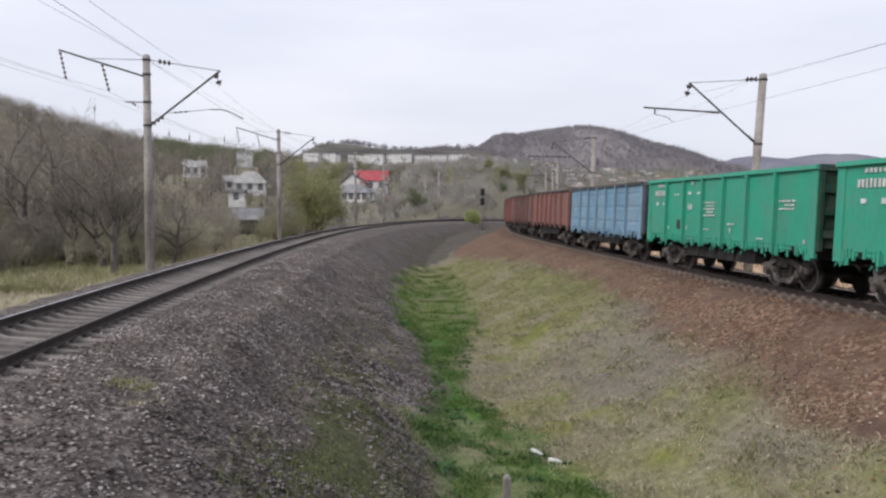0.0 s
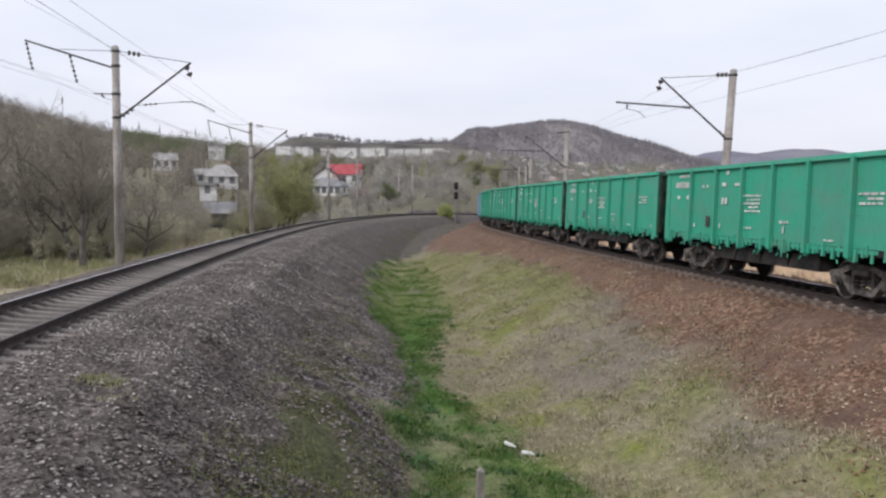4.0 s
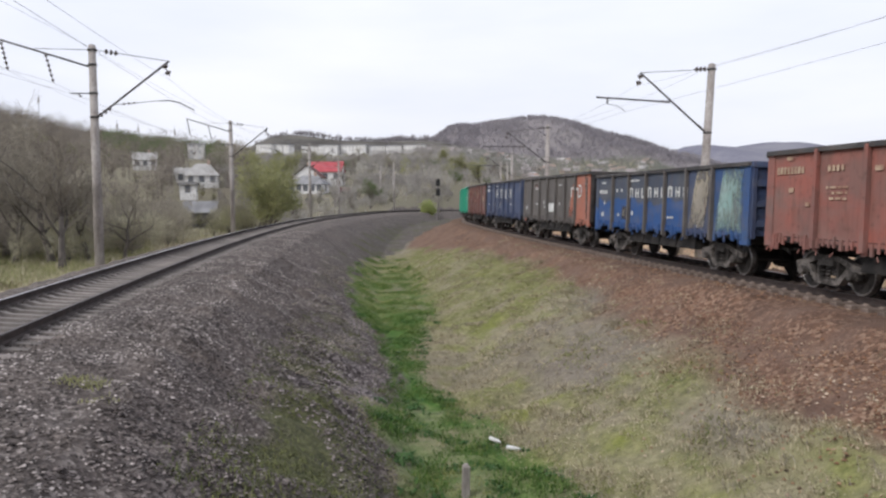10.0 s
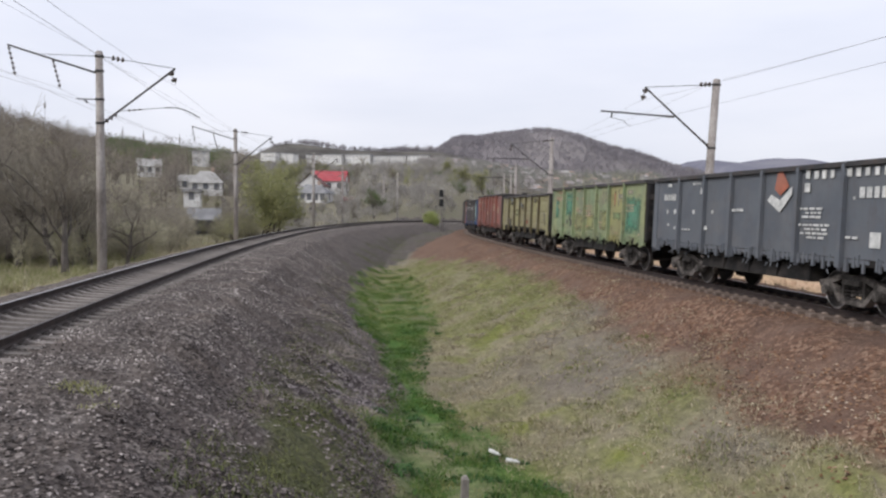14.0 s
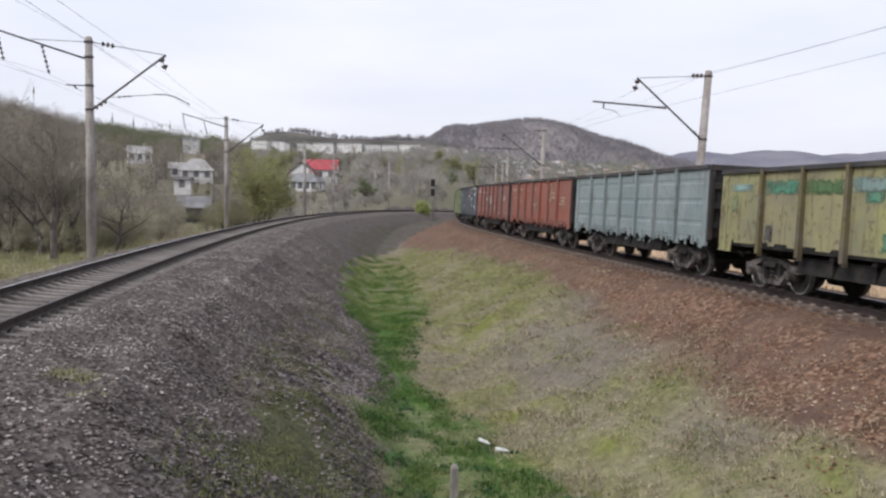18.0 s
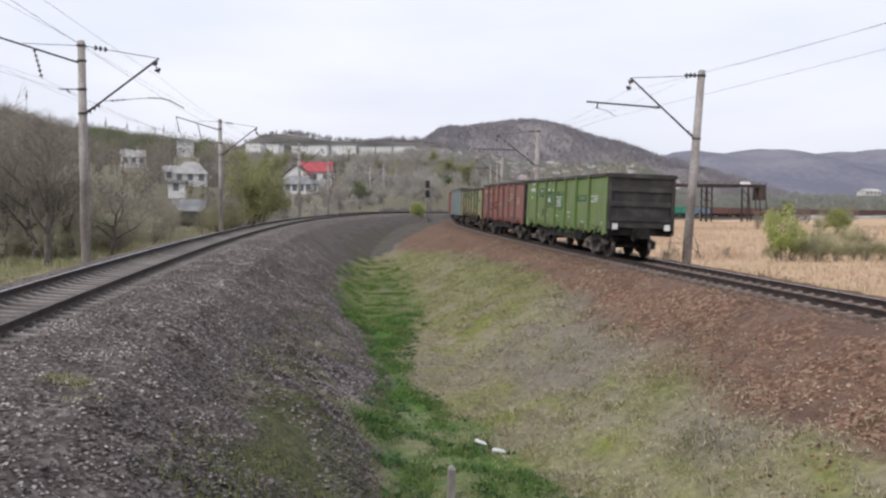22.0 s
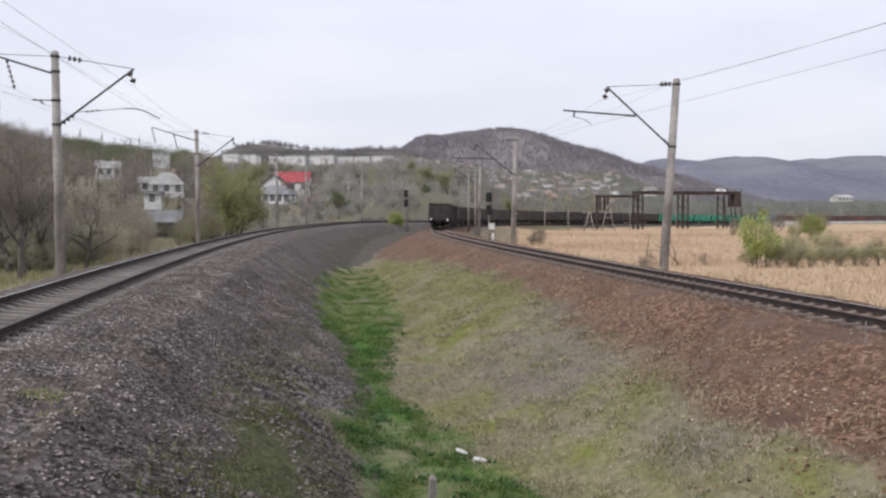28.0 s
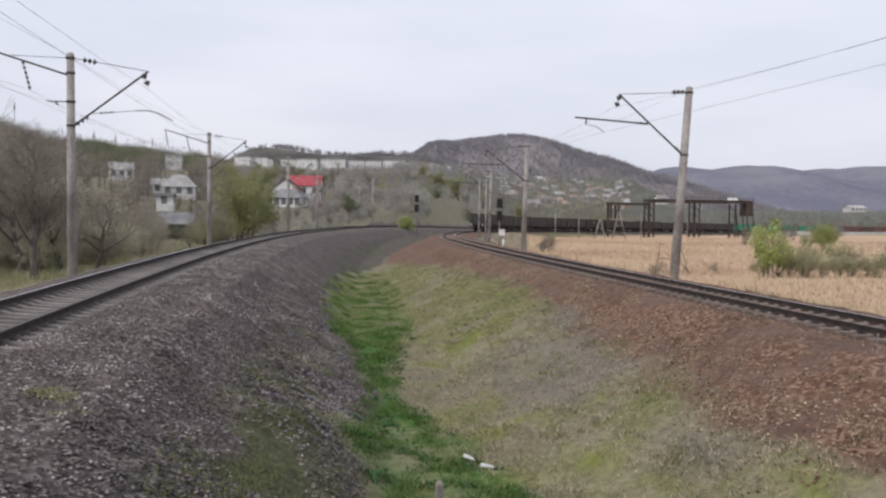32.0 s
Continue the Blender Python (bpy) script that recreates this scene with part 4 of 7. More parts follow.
ml.matrix_basis = pose(MAST_L[0][0], MAST_L[0][1], -0.28, 0, 0, MAST_L[0][2])
for (x, y, a), z in zip(MAST_L[1:], FOOT_L[1:]):
    copy_thing(ml, pose(x, y, z, 0, 0, a))
mr = mast_right()
mr.matrix_basis = pose(MAST_R[0][0], MAST_R[0][1], -0.75, 0, 3.4, MAST_R[0][2])
for (x, y, a), z in zip(MAST_R[1:], FOOT_R[1:]):
    copy_thing(mr, pose(x, y, z, 0, 1.2, a))


def plain_mast(x, y, h, lean=0.0, label="thin pale concrete line post", r=0.14):
    t = tagged(new("line_post"), label, "post", "far line posts")
    t.matrix_basis = pose(x, y, ground_at(x, y), 0, lean, 0)
    part("pole", pole(bmesh.new(), h, r, r * 0.7), M_CONCRETE, t)
    part("cross_arm", tube(bmesh.new(), (-0.7, 0, h - 0.5), (0.7, 0, h - 0.5), 0.035, seg=6), M_STEEL, t)
    return t


for x, y, h in ((-16.9, 117.0, 9.3), (8.0, 121.0, 9.4), (7.1, 123.0, 9.0), (17.5, 152.0, 8.6), (29.5, 192.0, 7.0), (37.5, 205.0, 7.2), (58.0, 222.0, 7.4), (80.0, 250.0, 7.2), (121.0, 300.0, 7.5), (140.0, 318.0, 7.4), (160.0, 330.0, 7.4), (-10.4, 138.0, 8.5)):
    plain_mast(x, y, h)


# ---- wires ----
def wire(label, pts, sag, r=0.006, group="overhead wires"):
    cu = bpy.data.curves.new("overhead_wire", "CURVE")
    cu.dimensions, cu.bevel_depth, cu.bevel_resolution = "3D", r, 1
    cu.materials.append(M_WIRE)
    sp = cu.splines.new("POLY")
    out = []
    for a, b in zip(pts[:-1], pts[1:]):
        a, b = Vector(a), Vector(b)
        for i in range(12):
            t = i / 12
            p = a.lerp(b, t)
            p.z -= sag * 4 * t * (1 - t)
            out.append(p)
    out.append(Vector(pts[-1]))
    sp.points.add(len(out) - 1)
    for q, p in zip(sp.points, out):
        q.co = (*p, 1)
    return tagged(new("overhead_wire", cu), label, "wire", group)


def arm_point(m, dx, z):
    x, y, a = m
    return (x + math.cos(radians(a)) * dx, y + math.sin(radians(a)) * dx, z)


wire("bare messenger wire over the curved track", [(-6.0, -10.0, 8.5)] + [arm_point(m, 3.4, 8.2) for m in MAST_L], 0.5)
wire("contact wire over the curved track", [(-5.0, -10.0, 6.7)] + [arm_point(m, 4.4, 6.65) for m in MAST_L], 0.05)
wire("feeder wire on the mast's outer arm", [(-16.2, -10.0, 8.6)] + [arm_point(m, -3.88, 8.5) for m in MAST_L], 0.4)
wire("feeder wire on the mast's outer arm", [(-14.3, -10.0, 8.2)] + [arm_point(m, -1.88, 7.95) for m in MAST_L], 0.4)
wire("earth wire on the mast tops", [(-11.8, -10.0, 9.7)] + [arm_point(m, -0.2, 9.65) for m in MAST_L], 0.15)
wire("signal wire on the short bracket", [(-14.0, -10.0, 7.6)] + [arm_point(m, -0.9, 7.4) for m in MAST_L], 0.3)
wire("bare messenger wire over the brown track", [(18.3, -5.0, 8.4)] + [arm_point(m, -3.6, 7.95) for m in MAST_R] + [(6.0, 150.0, 7.0)], 0.6)
wire("contact wire over the brown track", [(17.4, -5.0, 6.7)] + [arm_point(m, -4.4, 6.6) for m in MAST_R] + [(6.0, 150.0, 6.0)], 0.05)
wire("feeder wire from the mast top", [(21.3, -5.0, 9.2), arm_point(MAST_R[0], 0.5, 9.05), arm_point(MAST_R[1], 0.2, 8.9)], 0.5)


# ---- goods wagons ----
HALF, WIDE, TOPZ, LOWZ = 6.53, 1.44, 3.48, 1.28
PITCH = 13.92
POSTS_Y = [-6.51, -4.35, -2.55, -0.85, 0.85, 2.55, 4.35, 6.51]
PANELS = list(zip(POSTS_Y[:-1], POSTS_Y[1:]))


def panel_mesh(y):
    """One plate of a wagon side of width y, pressed with three shallow ribs; x outwards, y along."""
    bm = bmesh.new()
    zs = [LOWZ, 1.60, 1.65, 1.73, 1.78, 2.28, 2.33, 2.41, 2.46, 2.90, 2.95, 3.03, 3.08, TOPZ - 0.1]
    out = [0.02, 0.02, 0.003, 0.003, 0.02, 0.02, 0.003, 0.003, 0.02, 0.02, 0.003, 0.003, 0.02, 0.02]
    cols = [-y / 2, -y / 2 + 0.14, y / 2 - 0.14, y / 2]
    g = [[bm.verts.new((0.02 if i in (0, 3) else o, c, z)) for o, z in zip(out, zs)] for i, c in enumerate(cols)]
    for p, q in zip(g[:-1], g[1:]):
        for i in range(len(zs) - 1):
            bm.faces.new((p[i], q[i], q[i + 1], p[i + 1]))
    box(bm, -0.05, -0.02, -y / 2, y / 2, LOWZ, TOPZ - 0.1)
    return mesh_of("side_panel", bm)


def plain_panel_mesh(y, seed):
    """One smooth plate of a wagon side of width y, with dents, a slight bulge and a weld seam."""
    bm = bmesh.new()
    cols, rows = 7, 9
    def out(i, j):
        bulge = 0.014 * math.sin(math.pi * i / (cols - 1)) * math.sin(math.pi * j / (rows - 1))
        dent = 0.016 * noise.noise(Vector((i * 0.7 + seed * 9.1, j * 0.6, seed))) if 0 < i < cols - 1 and 0 < j < rows - 1 else 0
        return 0.02 + bulge + dent
    g = [[bm.verts.new((out(i, j), -y / 2 + y * i / (cols - 1), LOWZ + (TOPZ - 0.1 - LOWZ) * j / (rows - 1))) for i in range(cols)] for j in range(rows)]
    for j in range(rows - 1):
        for i in range(cols - 1):
            bm.faces.new((g[j][i], g[j][i + 1], g[j + 1][i + 1], g[j + 1][i])).smooth = True
    box(bm, 0.0, 0.034, -y / 2 + 0.06, y / 2 - 0.06, 2.04, 2.055, 0.004)
    box(bm, -0.05, -0.005, -y / 2, y / 2, LOWZ, TOPZ - 0.1)
    return mesh_of("side_panel", bm)


def corner_column_mesh():
    """Folded plate that closes a side at its end, from the top rail to below the sill."""
    bm = bmesh.new()
    box(bm, -0.05, 0.04, HALF - 0.34, HALF, 1.0, TOPZ - 0.1, 0.012)
    return mesh_of("corner_column", bm)


def post_mesh():
    bm = bmesh.new()
    box(bm, 0.0, 0.13, -0.07, 0.07, 1.05, TOPZ - 0.05, 0.012)
    box(bm, -0.02, 0.06, -0.05, 0.05, 0.98, 1.06, 0.0)
    return mesh_of("post", bm)


def chord_mesh():
    bm = bmesh.new()
    box(bm, -0.06, 0.10, -HALF, HALF, TOPZ - 0.12, TOPZ, 0.02)
    return mesh_of("top_rail", bm)


def sill_mesh():
    return mesh_of("side_sill", box(bmesh.new(), -0.18, 0.0, -HALF, HALF, 1.12, LOWZ))


def lock_mesh(seed):
    """Hinges and hooks of one floor hatch: uneven painted fingers that hang under the side."""
    rnd = random.Random(seed)
    bm = bmesh.new()
    box(bm, -0.02, 0.015, -0.40, 0.44, 1.17, LOWZ - 0.02)
    y = -0.38
    while y < 0.34:
        w = rnd.uniform(0.045, 0.12)
        box(bm, -0.01, rnd.uniform(0.02, 0.06), y, y + w, rnd.uniform(0.96, 1.16), LOWZ + rnd.uniform(-0.02, 0.09), 0.006)
        if rnd.random() < 0.35:
            tube(bm, (0.04, y + w / 2, 0.98), (0.07, y + w / 2 + rnd.uniform(-0.1, 0.1), 0.88), 0.018, seg=5)
        y += w + rnd.uniform(0.05, 0.16)
    return mesh_of("hatch_lock", bm)


def corner_plate_mesh():
    """Plate under the end of a side, cut slanting towards the coupler."""
    bm = bmesh.new()
    q = [bm.verts.new((x, y, z)) for x in (-0.03, 0.012) for y, z in ((HALF - 0.66, LOWZ + 0.01), (HALF - 0.03, LOWZ + 0.01), (HALF - 0.22, 0.93), (HALF - 0.58, 0.93))]
    for f in ((3, 2, 1, 0), (4, 5, 6, 7), (0, 1, 5, 4), (1, 2, 6, 5), (2, 3, 7, 6), (3, 0, 4, 7)):
        bm.faces.new([q[k] for k in f])
    return mesh_of("corner_plate", bm)


def end_mesh():
    """Plate of the end wall; y outwards."""
    return mesh_of("end_wall", box(bmesh.new(), -WIDE, WIDE, -0.06, 0.0, LOWZ, TOPZ))


def frame_mesh():
    bm = bmesh.new()
    box(bm, -0.28, 0.28, -HALF, HALF, 0.82, 1.28)
    box(bm, -1.4, 1.4, -HALF + 0.02, HALF - 0.02, 1.26, 1.36)
    for y in (-6.25, 6.25):
        box(bm, -1.42, 1.42, y - 0.1, y + 0.1, 0.95, 1.3)
    for y in (-2.9, -1.45, 0.0, 1.45, 2.9):
        box(bm, -1.36, 1.36, y - 0.08, y + 0.08, 1.0, 1.28, 0.02)
    for y in (-2.2, -0.72, 0.72, 2.2):
        for sx in (-1, 1):
            box(bm, min(sx * 0.35, sx * 1.3), max(sx * 0.35, sx * 1.3), y - 0.70, y + 0.70, 0.60, 1.0, 0.08)
    tube(bm, (0.7, -0.6, 0.75), (0.7, 0.5, 0.75), 0.19, seg=12)
    tube(bm, (-0.75, 0.2, 0.72), (-0.75, 1.0, 0.72), 0.16, seg=12)
    return mesh_of("underframe", bm)


def coupler_mesh():
    bm = bmesh.new()
    box(bm, -0.12, 0.12, 0.0, 0.35, 0.92, 1.16, 0.02)
    box(bm, -0.22, 0.14, 0.33, 0.62, 0.86, 1.24, 0.04)
    tube(bm, (0.35, 0.0, 0.95), (0.42, 0.42, 0.72), 0.03, seg=6)
    return mesh_of("coupler", bm)


def ladder_mesh():
    """Foot step under a corner."""
    bm = bmesh.new()
    for y in (-0.18, 0.18):
        tube(bm, (0.02, y, 0.55), (0.02, y, 1.2), 0.016, seg=5)
    tube(bm, (0.02, -0.18, 0.55), (0.02, 0.18, 0.55), 0.016, seg=5)
    tube(bm, (0.02, -0.18, 0.82), (0.02, 0.18, 0.82), 0.016, seg=5)
    return mesh_of("foot_step", bm)


def side_frame_mesh():
    """Cast bogie frame seen from the side: arched top member, sagging tension member, columns, pedestals and axle caps."""
    bm = bmesh.new()
    def beam(pts, w, dx=0.08):
        for (y0, z0), (y1, z1) in zip(pts[:-1], pts[1:]):
            n = Vector((0, -(z1 - z0), y1 - y0)).normalized() * w
            q = [bm.verts.new(p) for x in (-dx, dx) for p in ((x, y0 - n.y, z0 - n.z), (x, y1 - n.y, z1 - n.z), (x, y1 + n.y, z1 + n.z), (x, y0 + n.y, z0 + n.z))]
            for f in ((3, 2, 1, 0), (4, 5, 6, 7), (0, 1, 5, 4), (1, 2, 6, 5), (2, 3, 7, 6), (3, 0, 4, 7)):
                bm.faces.new([q[i] for i in f])
    beam([(-1.25, 0.60), (-0.85, 0.68), (-0.42, 0.82), (0.42, 0.82), (0.85, 0.68), (1.25, 0.60)], 0.07, 0.10)
    beam([(-0.80, 0.62), (-0.42, 0.24), (0.42, 0.24), (0.80, 0.62)], 0.06, 0.10)
    beam([(-0.36, 0.22), (-0.36, 0.82)], 0.05)
    beam([(0.36, 0.22), (0.36, 0.82)], 0.05)
    for y in (-0.925, 0.925):
        box(bm, -0.09, 0.09, y - 0.16, y + 0.16, 0.36, 0.66, 0.02)
        tube(bm, (-0.05, y, 0.475), (0.2, y, 0.475), 0.145, 0.12, 12)
    for y in (-0.22, 0.0, 0.22):
        for k in range(4):
            tube(bm, (0.02, y, 0.31 + k * 0.085), (0.02, y, 0.355 + k * 0.085), 0.085, 0.085, 8)
    box(bm, -0.02, 0.16, -0.31, 0.31, 0.64, 0.76, 0.02)
    return mesh_of("side_frame", bm)


def wheelset_mesh():
    bm = bmesh.new()
    tube(bm, (-1.05, 0, 0), (1.05, 0, 0), 0.075, seg=10)
    for sx in (-1, 1):
        tube(bm, (sx * 0.72, 0, 0), (sx * 0.85, 0, 0), 0.475, 0.468, 28)
        tube(bm, (sx * 0.69, 0, 0), (sx * 0.72, 0, 0), 0.503, 0.503, 28)
        tube(bm, (sx * 0.85, 0, 0), (sx * 0.90, 0, 0), 0.14, 0.12, 12)
        for k in range(6):
            a = k * math.pi / 3
            y, z = 0.30 * math.cos(a), 0.30 * math.sin(a)
            box(bm, min(sx * 0.85, sx * 0.862), max(sx * 0.85, sx * 0.862), y - 0.05, y + 0.05, z - 0.05, z + 0.05, 0.0)
        ring = [[bm.verts.new((sx * x, r * math.cos(k * math.pi / 14), r * math.sin(k * math.pi / 14))) for k in range(28)] for x, r in ((0.856, 0.43), (0.866, 0.44), (0.866, 0.466), (0.852, 0.478), (0.74, 0.481))]
        for ra, rb in zip(ring[:-1], ring[1:]):
            for k in range(28):
                f = bm.faces.new((ra[k], ra[(k + 1) % 28], rb[(k + 1) % 28], rb[k]))
                f.material_index = 1
    me = mesh_of("wheelset", bm)
    me.materials.append(M_WHEEL)
    me.materials.append(M_RIM)
    return me


def bars_mesh(name, rows):
    """Raised flat paint bars: (y centre, z centre, width, height), x outwards; long lines break into words."""
    rnd = random.Random(name + str(len(rows)))
    bm = bmesh.new()
    for y, z, w, h in rows:
        if w > 0.35 and h < 0.13:
            a = y - w / 2
            while a < y + w / 2 - 0.04:
                e = min(a + rnd.uniform(0.07, 0.26), y + w / 2)
                box(bm, 0.0, 0.006, a, e, z - h * rnd.uniform(0.32, 0.45), z + h * rnd.uniform(0.32, 0.45))
                a = e + rnd.uniform(0.03, 0.08)
        else:
            k = rnd.uniform(0.8, 1.0)
            box(bm, 0.0, 0.006, y - w * 0.42, y + w * 0.42, z - h * 0.45 * k, z + h * 0.45 * k)
    return mesh_of(name, bm)


ME = {k: f() for k, f in dict(post=post_mesh, chord=chord_mesh, sill=sill_mesh, end=end_mesh, frame=frame_mesh, coupler=coupler_mesh, ladder=ladder_mesh, side_frame=side_frame_mesh, wheelset=wheelset_mesh, corner_column=corner_column_mesh).items()}
RIBBED = [panel_mesh(y1 - y0) for y0, y1 in PANELS]
PLAIN = [plain_panel_mesh(y1 - y0, i) for i, (y0, y1) in enumerate(PANELS)]
bolster = bmesh.new()
box(bolster, -1.0, 1.0, -0.22, 0.22, 0.42, 0.78, 0.03)
ME["bolster"] = mesh_of("bolster", bolster)
LOCKS = [lock_mesh(k) for k in range(7)]
ME["corner_plate"] = corner_plate_mesh()
ME["rib"] = mesh_of("rib", box(bmesh.new(), -WIDE + 0.04, WIDE - 0.04, 0.0, 0.07, 0.0, 0.20, 0.02))
ME["end_beam"] = mesh_of("end_beam", box(bmesh.new(), -WIDE - 0.02, WIDE + 0.02, 0.0, 0.10, TOPZ - 0.16, TOPZ + 0.005, 0.02))
ME["corner_post"] = mesh_of("corner_post", box(bmesh.new(), -0.06, 0.06, 0.0, 0.09, 1.2, TOPZ - 0.17, 0.01))


def number_rows(y0, z, n, w, h, gap, seed=0):
    rnd = random.Random(seed)
    return [(y0 - i * gap, z, w * rnd.uniform(0.75, 1.1), h) for i in range(n)]


def lines(y, z, n, w, gap=0.11, h=0.07):
    """A block of n short lines of small writing under one another."""
    return [(y - 0.1 * (i % 2), z - i * gap, w * (1.0, 0.7, 0.9, 0.55)[i % 4], h) for i in range(n)]


def strokes(y, z, n, pitch, w, h, t):
    """A row of n large plain shapes: two uprights and one cross bar each."""
    return [q for i in range(n) for q in ((y - i * pitch + w / 2, z, t, h), (y - i * pitch - w / 2, z, t, h), (y - i * pitch, z + h * (0.38, 0.0, -0.38)[i % 3], min(w, 0.34), t))]


STANDARD = number_rows(5.62, 2.92, 8, 0.12, 0.25, 0.155) + number_rows(5.35, 3.22, 5, 0.13, 0.13, 0.17) + lines(0.3, 2.52, 5, 1.0) + lines(-5.0, 2.53, 3, 0.9) + \
    [(5.4, 2.5, 0.24, 0.16), (4.65, 2.5, 0.2, 0.16), (3.5, 2.85, 0.2, 0.1), (3.2, 2.85, 0.14, 0.1), (1.84, 3.24, 0.2, 0.16), (2.05, 2.88, 0.3, 0.14), (1.2, 2.87, 0.34, 0.12), (2.1, 2.37, 0.16, 0.24), (1.88, 2.37, 0.16, 0.24), (4.05, 1.57, 0.1, 0.16), (2.22, 1.6, 0.1, 0.18), (0.45, 1.59, 0.4, 0.07), (-1.43, 1.8, 0.5, 0.08), (-1.45, 1.6, 0.1, 0.2), (-6.02, 1.42, 0.12, 0.12), (-3.5, 1.41, 0.4, 0.05)]
BIG = strokes(2.64, 2.61, 9, 0.845, 0.34, 0.76, 0.13) + number_rows(6.1, 2.88, 8, 0.12, 0.22, 0.145) + lines(0.9, 1.99, 4, 0.85) + [(5.6, 3.18, 0.7, 0.11), (2.0, 3.16, 1.0, 0.07), (5.2, 1.85, 0.3, 0.16), (4.4, 2.35, 0.14, 0.14), (3.8, 2.9, 0.3, 0.08), (2.2, 1.8, 0.14, 0.14), (-3.4, 1.9, 0.7, 0.08)]
MIDDLE = strokes(2.35, 2.62, 9, 0.60, 0.24, 0.46, 0.11) + number_rows(6.0, 2.7, 7, 0.12, 0.2, 0.145) + [(5.5, 3.1, 0.5, 0.1), (3.9, 2.75, 0.2, 0.16), (3.4, 2.75, 0.16, 0.16), (2.1, 3.12, 1.0, 0.1), (5.4, 2.2, 0.16, 0.16), (5.6, 1.7, 0.3, 0.2), (3.7, 1.7, 0.2, 0.14), (2.2, 1.8, 0.14, 0.2), (-1.3, 1.7, 0.5, 0.1)]
EMBLEM = number_rows(6.0, 2.95, 8, 0.12, 0.22, 0.15) + number_rows(3.9, 2.95, 4, 0.12, 0.16, 0.16) + lines(3.6, 2.5, 3, 0.8, 0.13) + lines(-5.1, 2.45, 3, 1.0, 0.15, 0.1) + \
    [(5.5, 3.25, 0.3, 0.12), (5.4, 2.45, 0.24, 0.14), (4.7, 2.1, 0.2, 0.12), (2.2, 2.9, 0.3, 0.16), (0.3, 2.95, 0.3, 0.24), (0.3, 2.1, 0.8, 0.08), (0.4, 2.0, 0.6, 0.06), (1.6, 2.85, 0.2, 0.1)]
DOTCOM = number_rows(5.55, 2.79, 6, 0.13, 0.25, 0.16) + number_rows(-4.5, 3.22, 6, 0.19, 0.24, 0.31) + number_rows(-3.25, 3.22, 3, 0.19, 0.24, 0.31) + number_rows(-4.98, 2.76, 4, 0.2, 0.3, 0.24) + lines(-3.1, 2.4, 3, 0.9, 0.1) + lines(-3.2, 2.0, 4, 1.3, 0.1) + \
    [(-2.9, 3.26, 0.22, 0.3), (-2.9, 2.92, 0.26, 0.27), (-4.72, 2.64, 0.08, 0.08), (-5.49, 1.72, 0.42, 0.42), (5.2, 3.2, 0.34, 0.14), (3.2, 3.2, 0.6, 0.08), (2.7, 2.96, 0.34, 0.22), (5.3, 2.3, 0.14, 0.16), (4.7, 2.3, 0.2, 0.18), (3.3, 2.3, 0.14, 0.16), (2.0, 2.3, 0.14, 0.14), (0.6, 2.36, 0.9, 0.1), (5.2, 1.85, 0.16, 0.12), (4.6, 1.75, 0.3, 0.1), (3.8, 1.72, 0.6, 0.07), (2.4, 1.8, 0.2, 0.14), (-4.6, 1.75, 0.6, 0.07)]
PATCHLOGO = [(-3.62, 2.55, 0.14, 0.56), (-3.84, 2.76, 0.34, 0.13), (-4.22, 2.5, 0.13, 0.5), (-4.55, 2.7, 0.3, 0.12), (-4.75, 2.55, 0.14, 0.62), (-5.0, 2.86, 0.34, 0.13), (-5.2, 2.6, 0.14, 0.56), (-5.0, 2.36, 0.34, 0.12), (0.0, 1.79, 1.3, 0.55), (5.6, 1.72, 0.3, 0.26), (3.4, 2.84, 0.34, 0.14), (3.0, 2.84, 0.3, 0.1), (1.0, 2.95, 0.5, 0.1), (1.0, 2.83, 0.4, 0.08), (1.6, 2.05, 0.16, 0.2), (-1.6, 2.0, 0.14, 0.2), (-1.6, 2.95, 0.5, 0.08), (3.2, 1.95, 0.5, 0.1), (1.3, 1.8, 0.5, 0.12)]
MARK_ROWS = dict(standard=STANDARD, big=BIG, emblem=EMBLEM, dotcom=DOTCOM, patchlogo=PATCHLOGO, middle=MIDDLE)
MARKS = {k: bars_mesh("lettering", [r for r in v if r[3] < 0.26]) for k, v in MARK_ROWS.items()}
BIG_MARKS = {k: [bars_mesh("letter_bar", [r]) for r in v if r[3] >= 0.26] for k, v in MARK_ROWS.items()}
FLAP = bars_mesh("vent_flap", [(3.07, 1.72, 0.34, 0.46)])
ring = bmesh.new()
ring_v = [[ring.verts.new((0.0, k * 0.36 * math.cos(a), 2.72 + k * 0.48 * math.sin(a))) for a in np.linspace(0.5, 5.6, 22)] for k in (0.80, 1.0)]
for i in range(21):
    ring.faces.new((ring_v[0][i], ring_v[1][i], ring_v[1][i + 1], ring_v[0][i + 1]))
for y0, y1, z0, z1 in ((-0.04, 0.04, 2.45, 2.95), (-0.85, -0.12, 2.62, 2.74), (-0.95, -0.12, 2.42, 2.54)):
    ring.faces.new([ring.verts.new((0.0, y, z)) for y, z in ((y0, z0), (y1, z0), (y1, z1), (y0, z1))])
ME["ring"] = mesh_of("emblem", ring)
arrow = bmesh.new()
av = [arrow.verts.new((0.0, y, z)) for y, z in ((-0.56, 2.75), (-0.56, 2.98), (-0.04, 2.62), (0.40, 2.78), (0.58, 2.62), (-0.04, 2.30))]
arrow.faces.new(av)
ME["arrow"] = mesh_of("emblem", arrow)
diamond = bmesh.new()
diamond.faces.new([diamond.verts.new((0.0, y, z)) for y, z in ((-0.42, 2.98), (-0.02, 2.74), (0.25, 2.92), (0.12, 3.36), (-0.10, 3.36))])
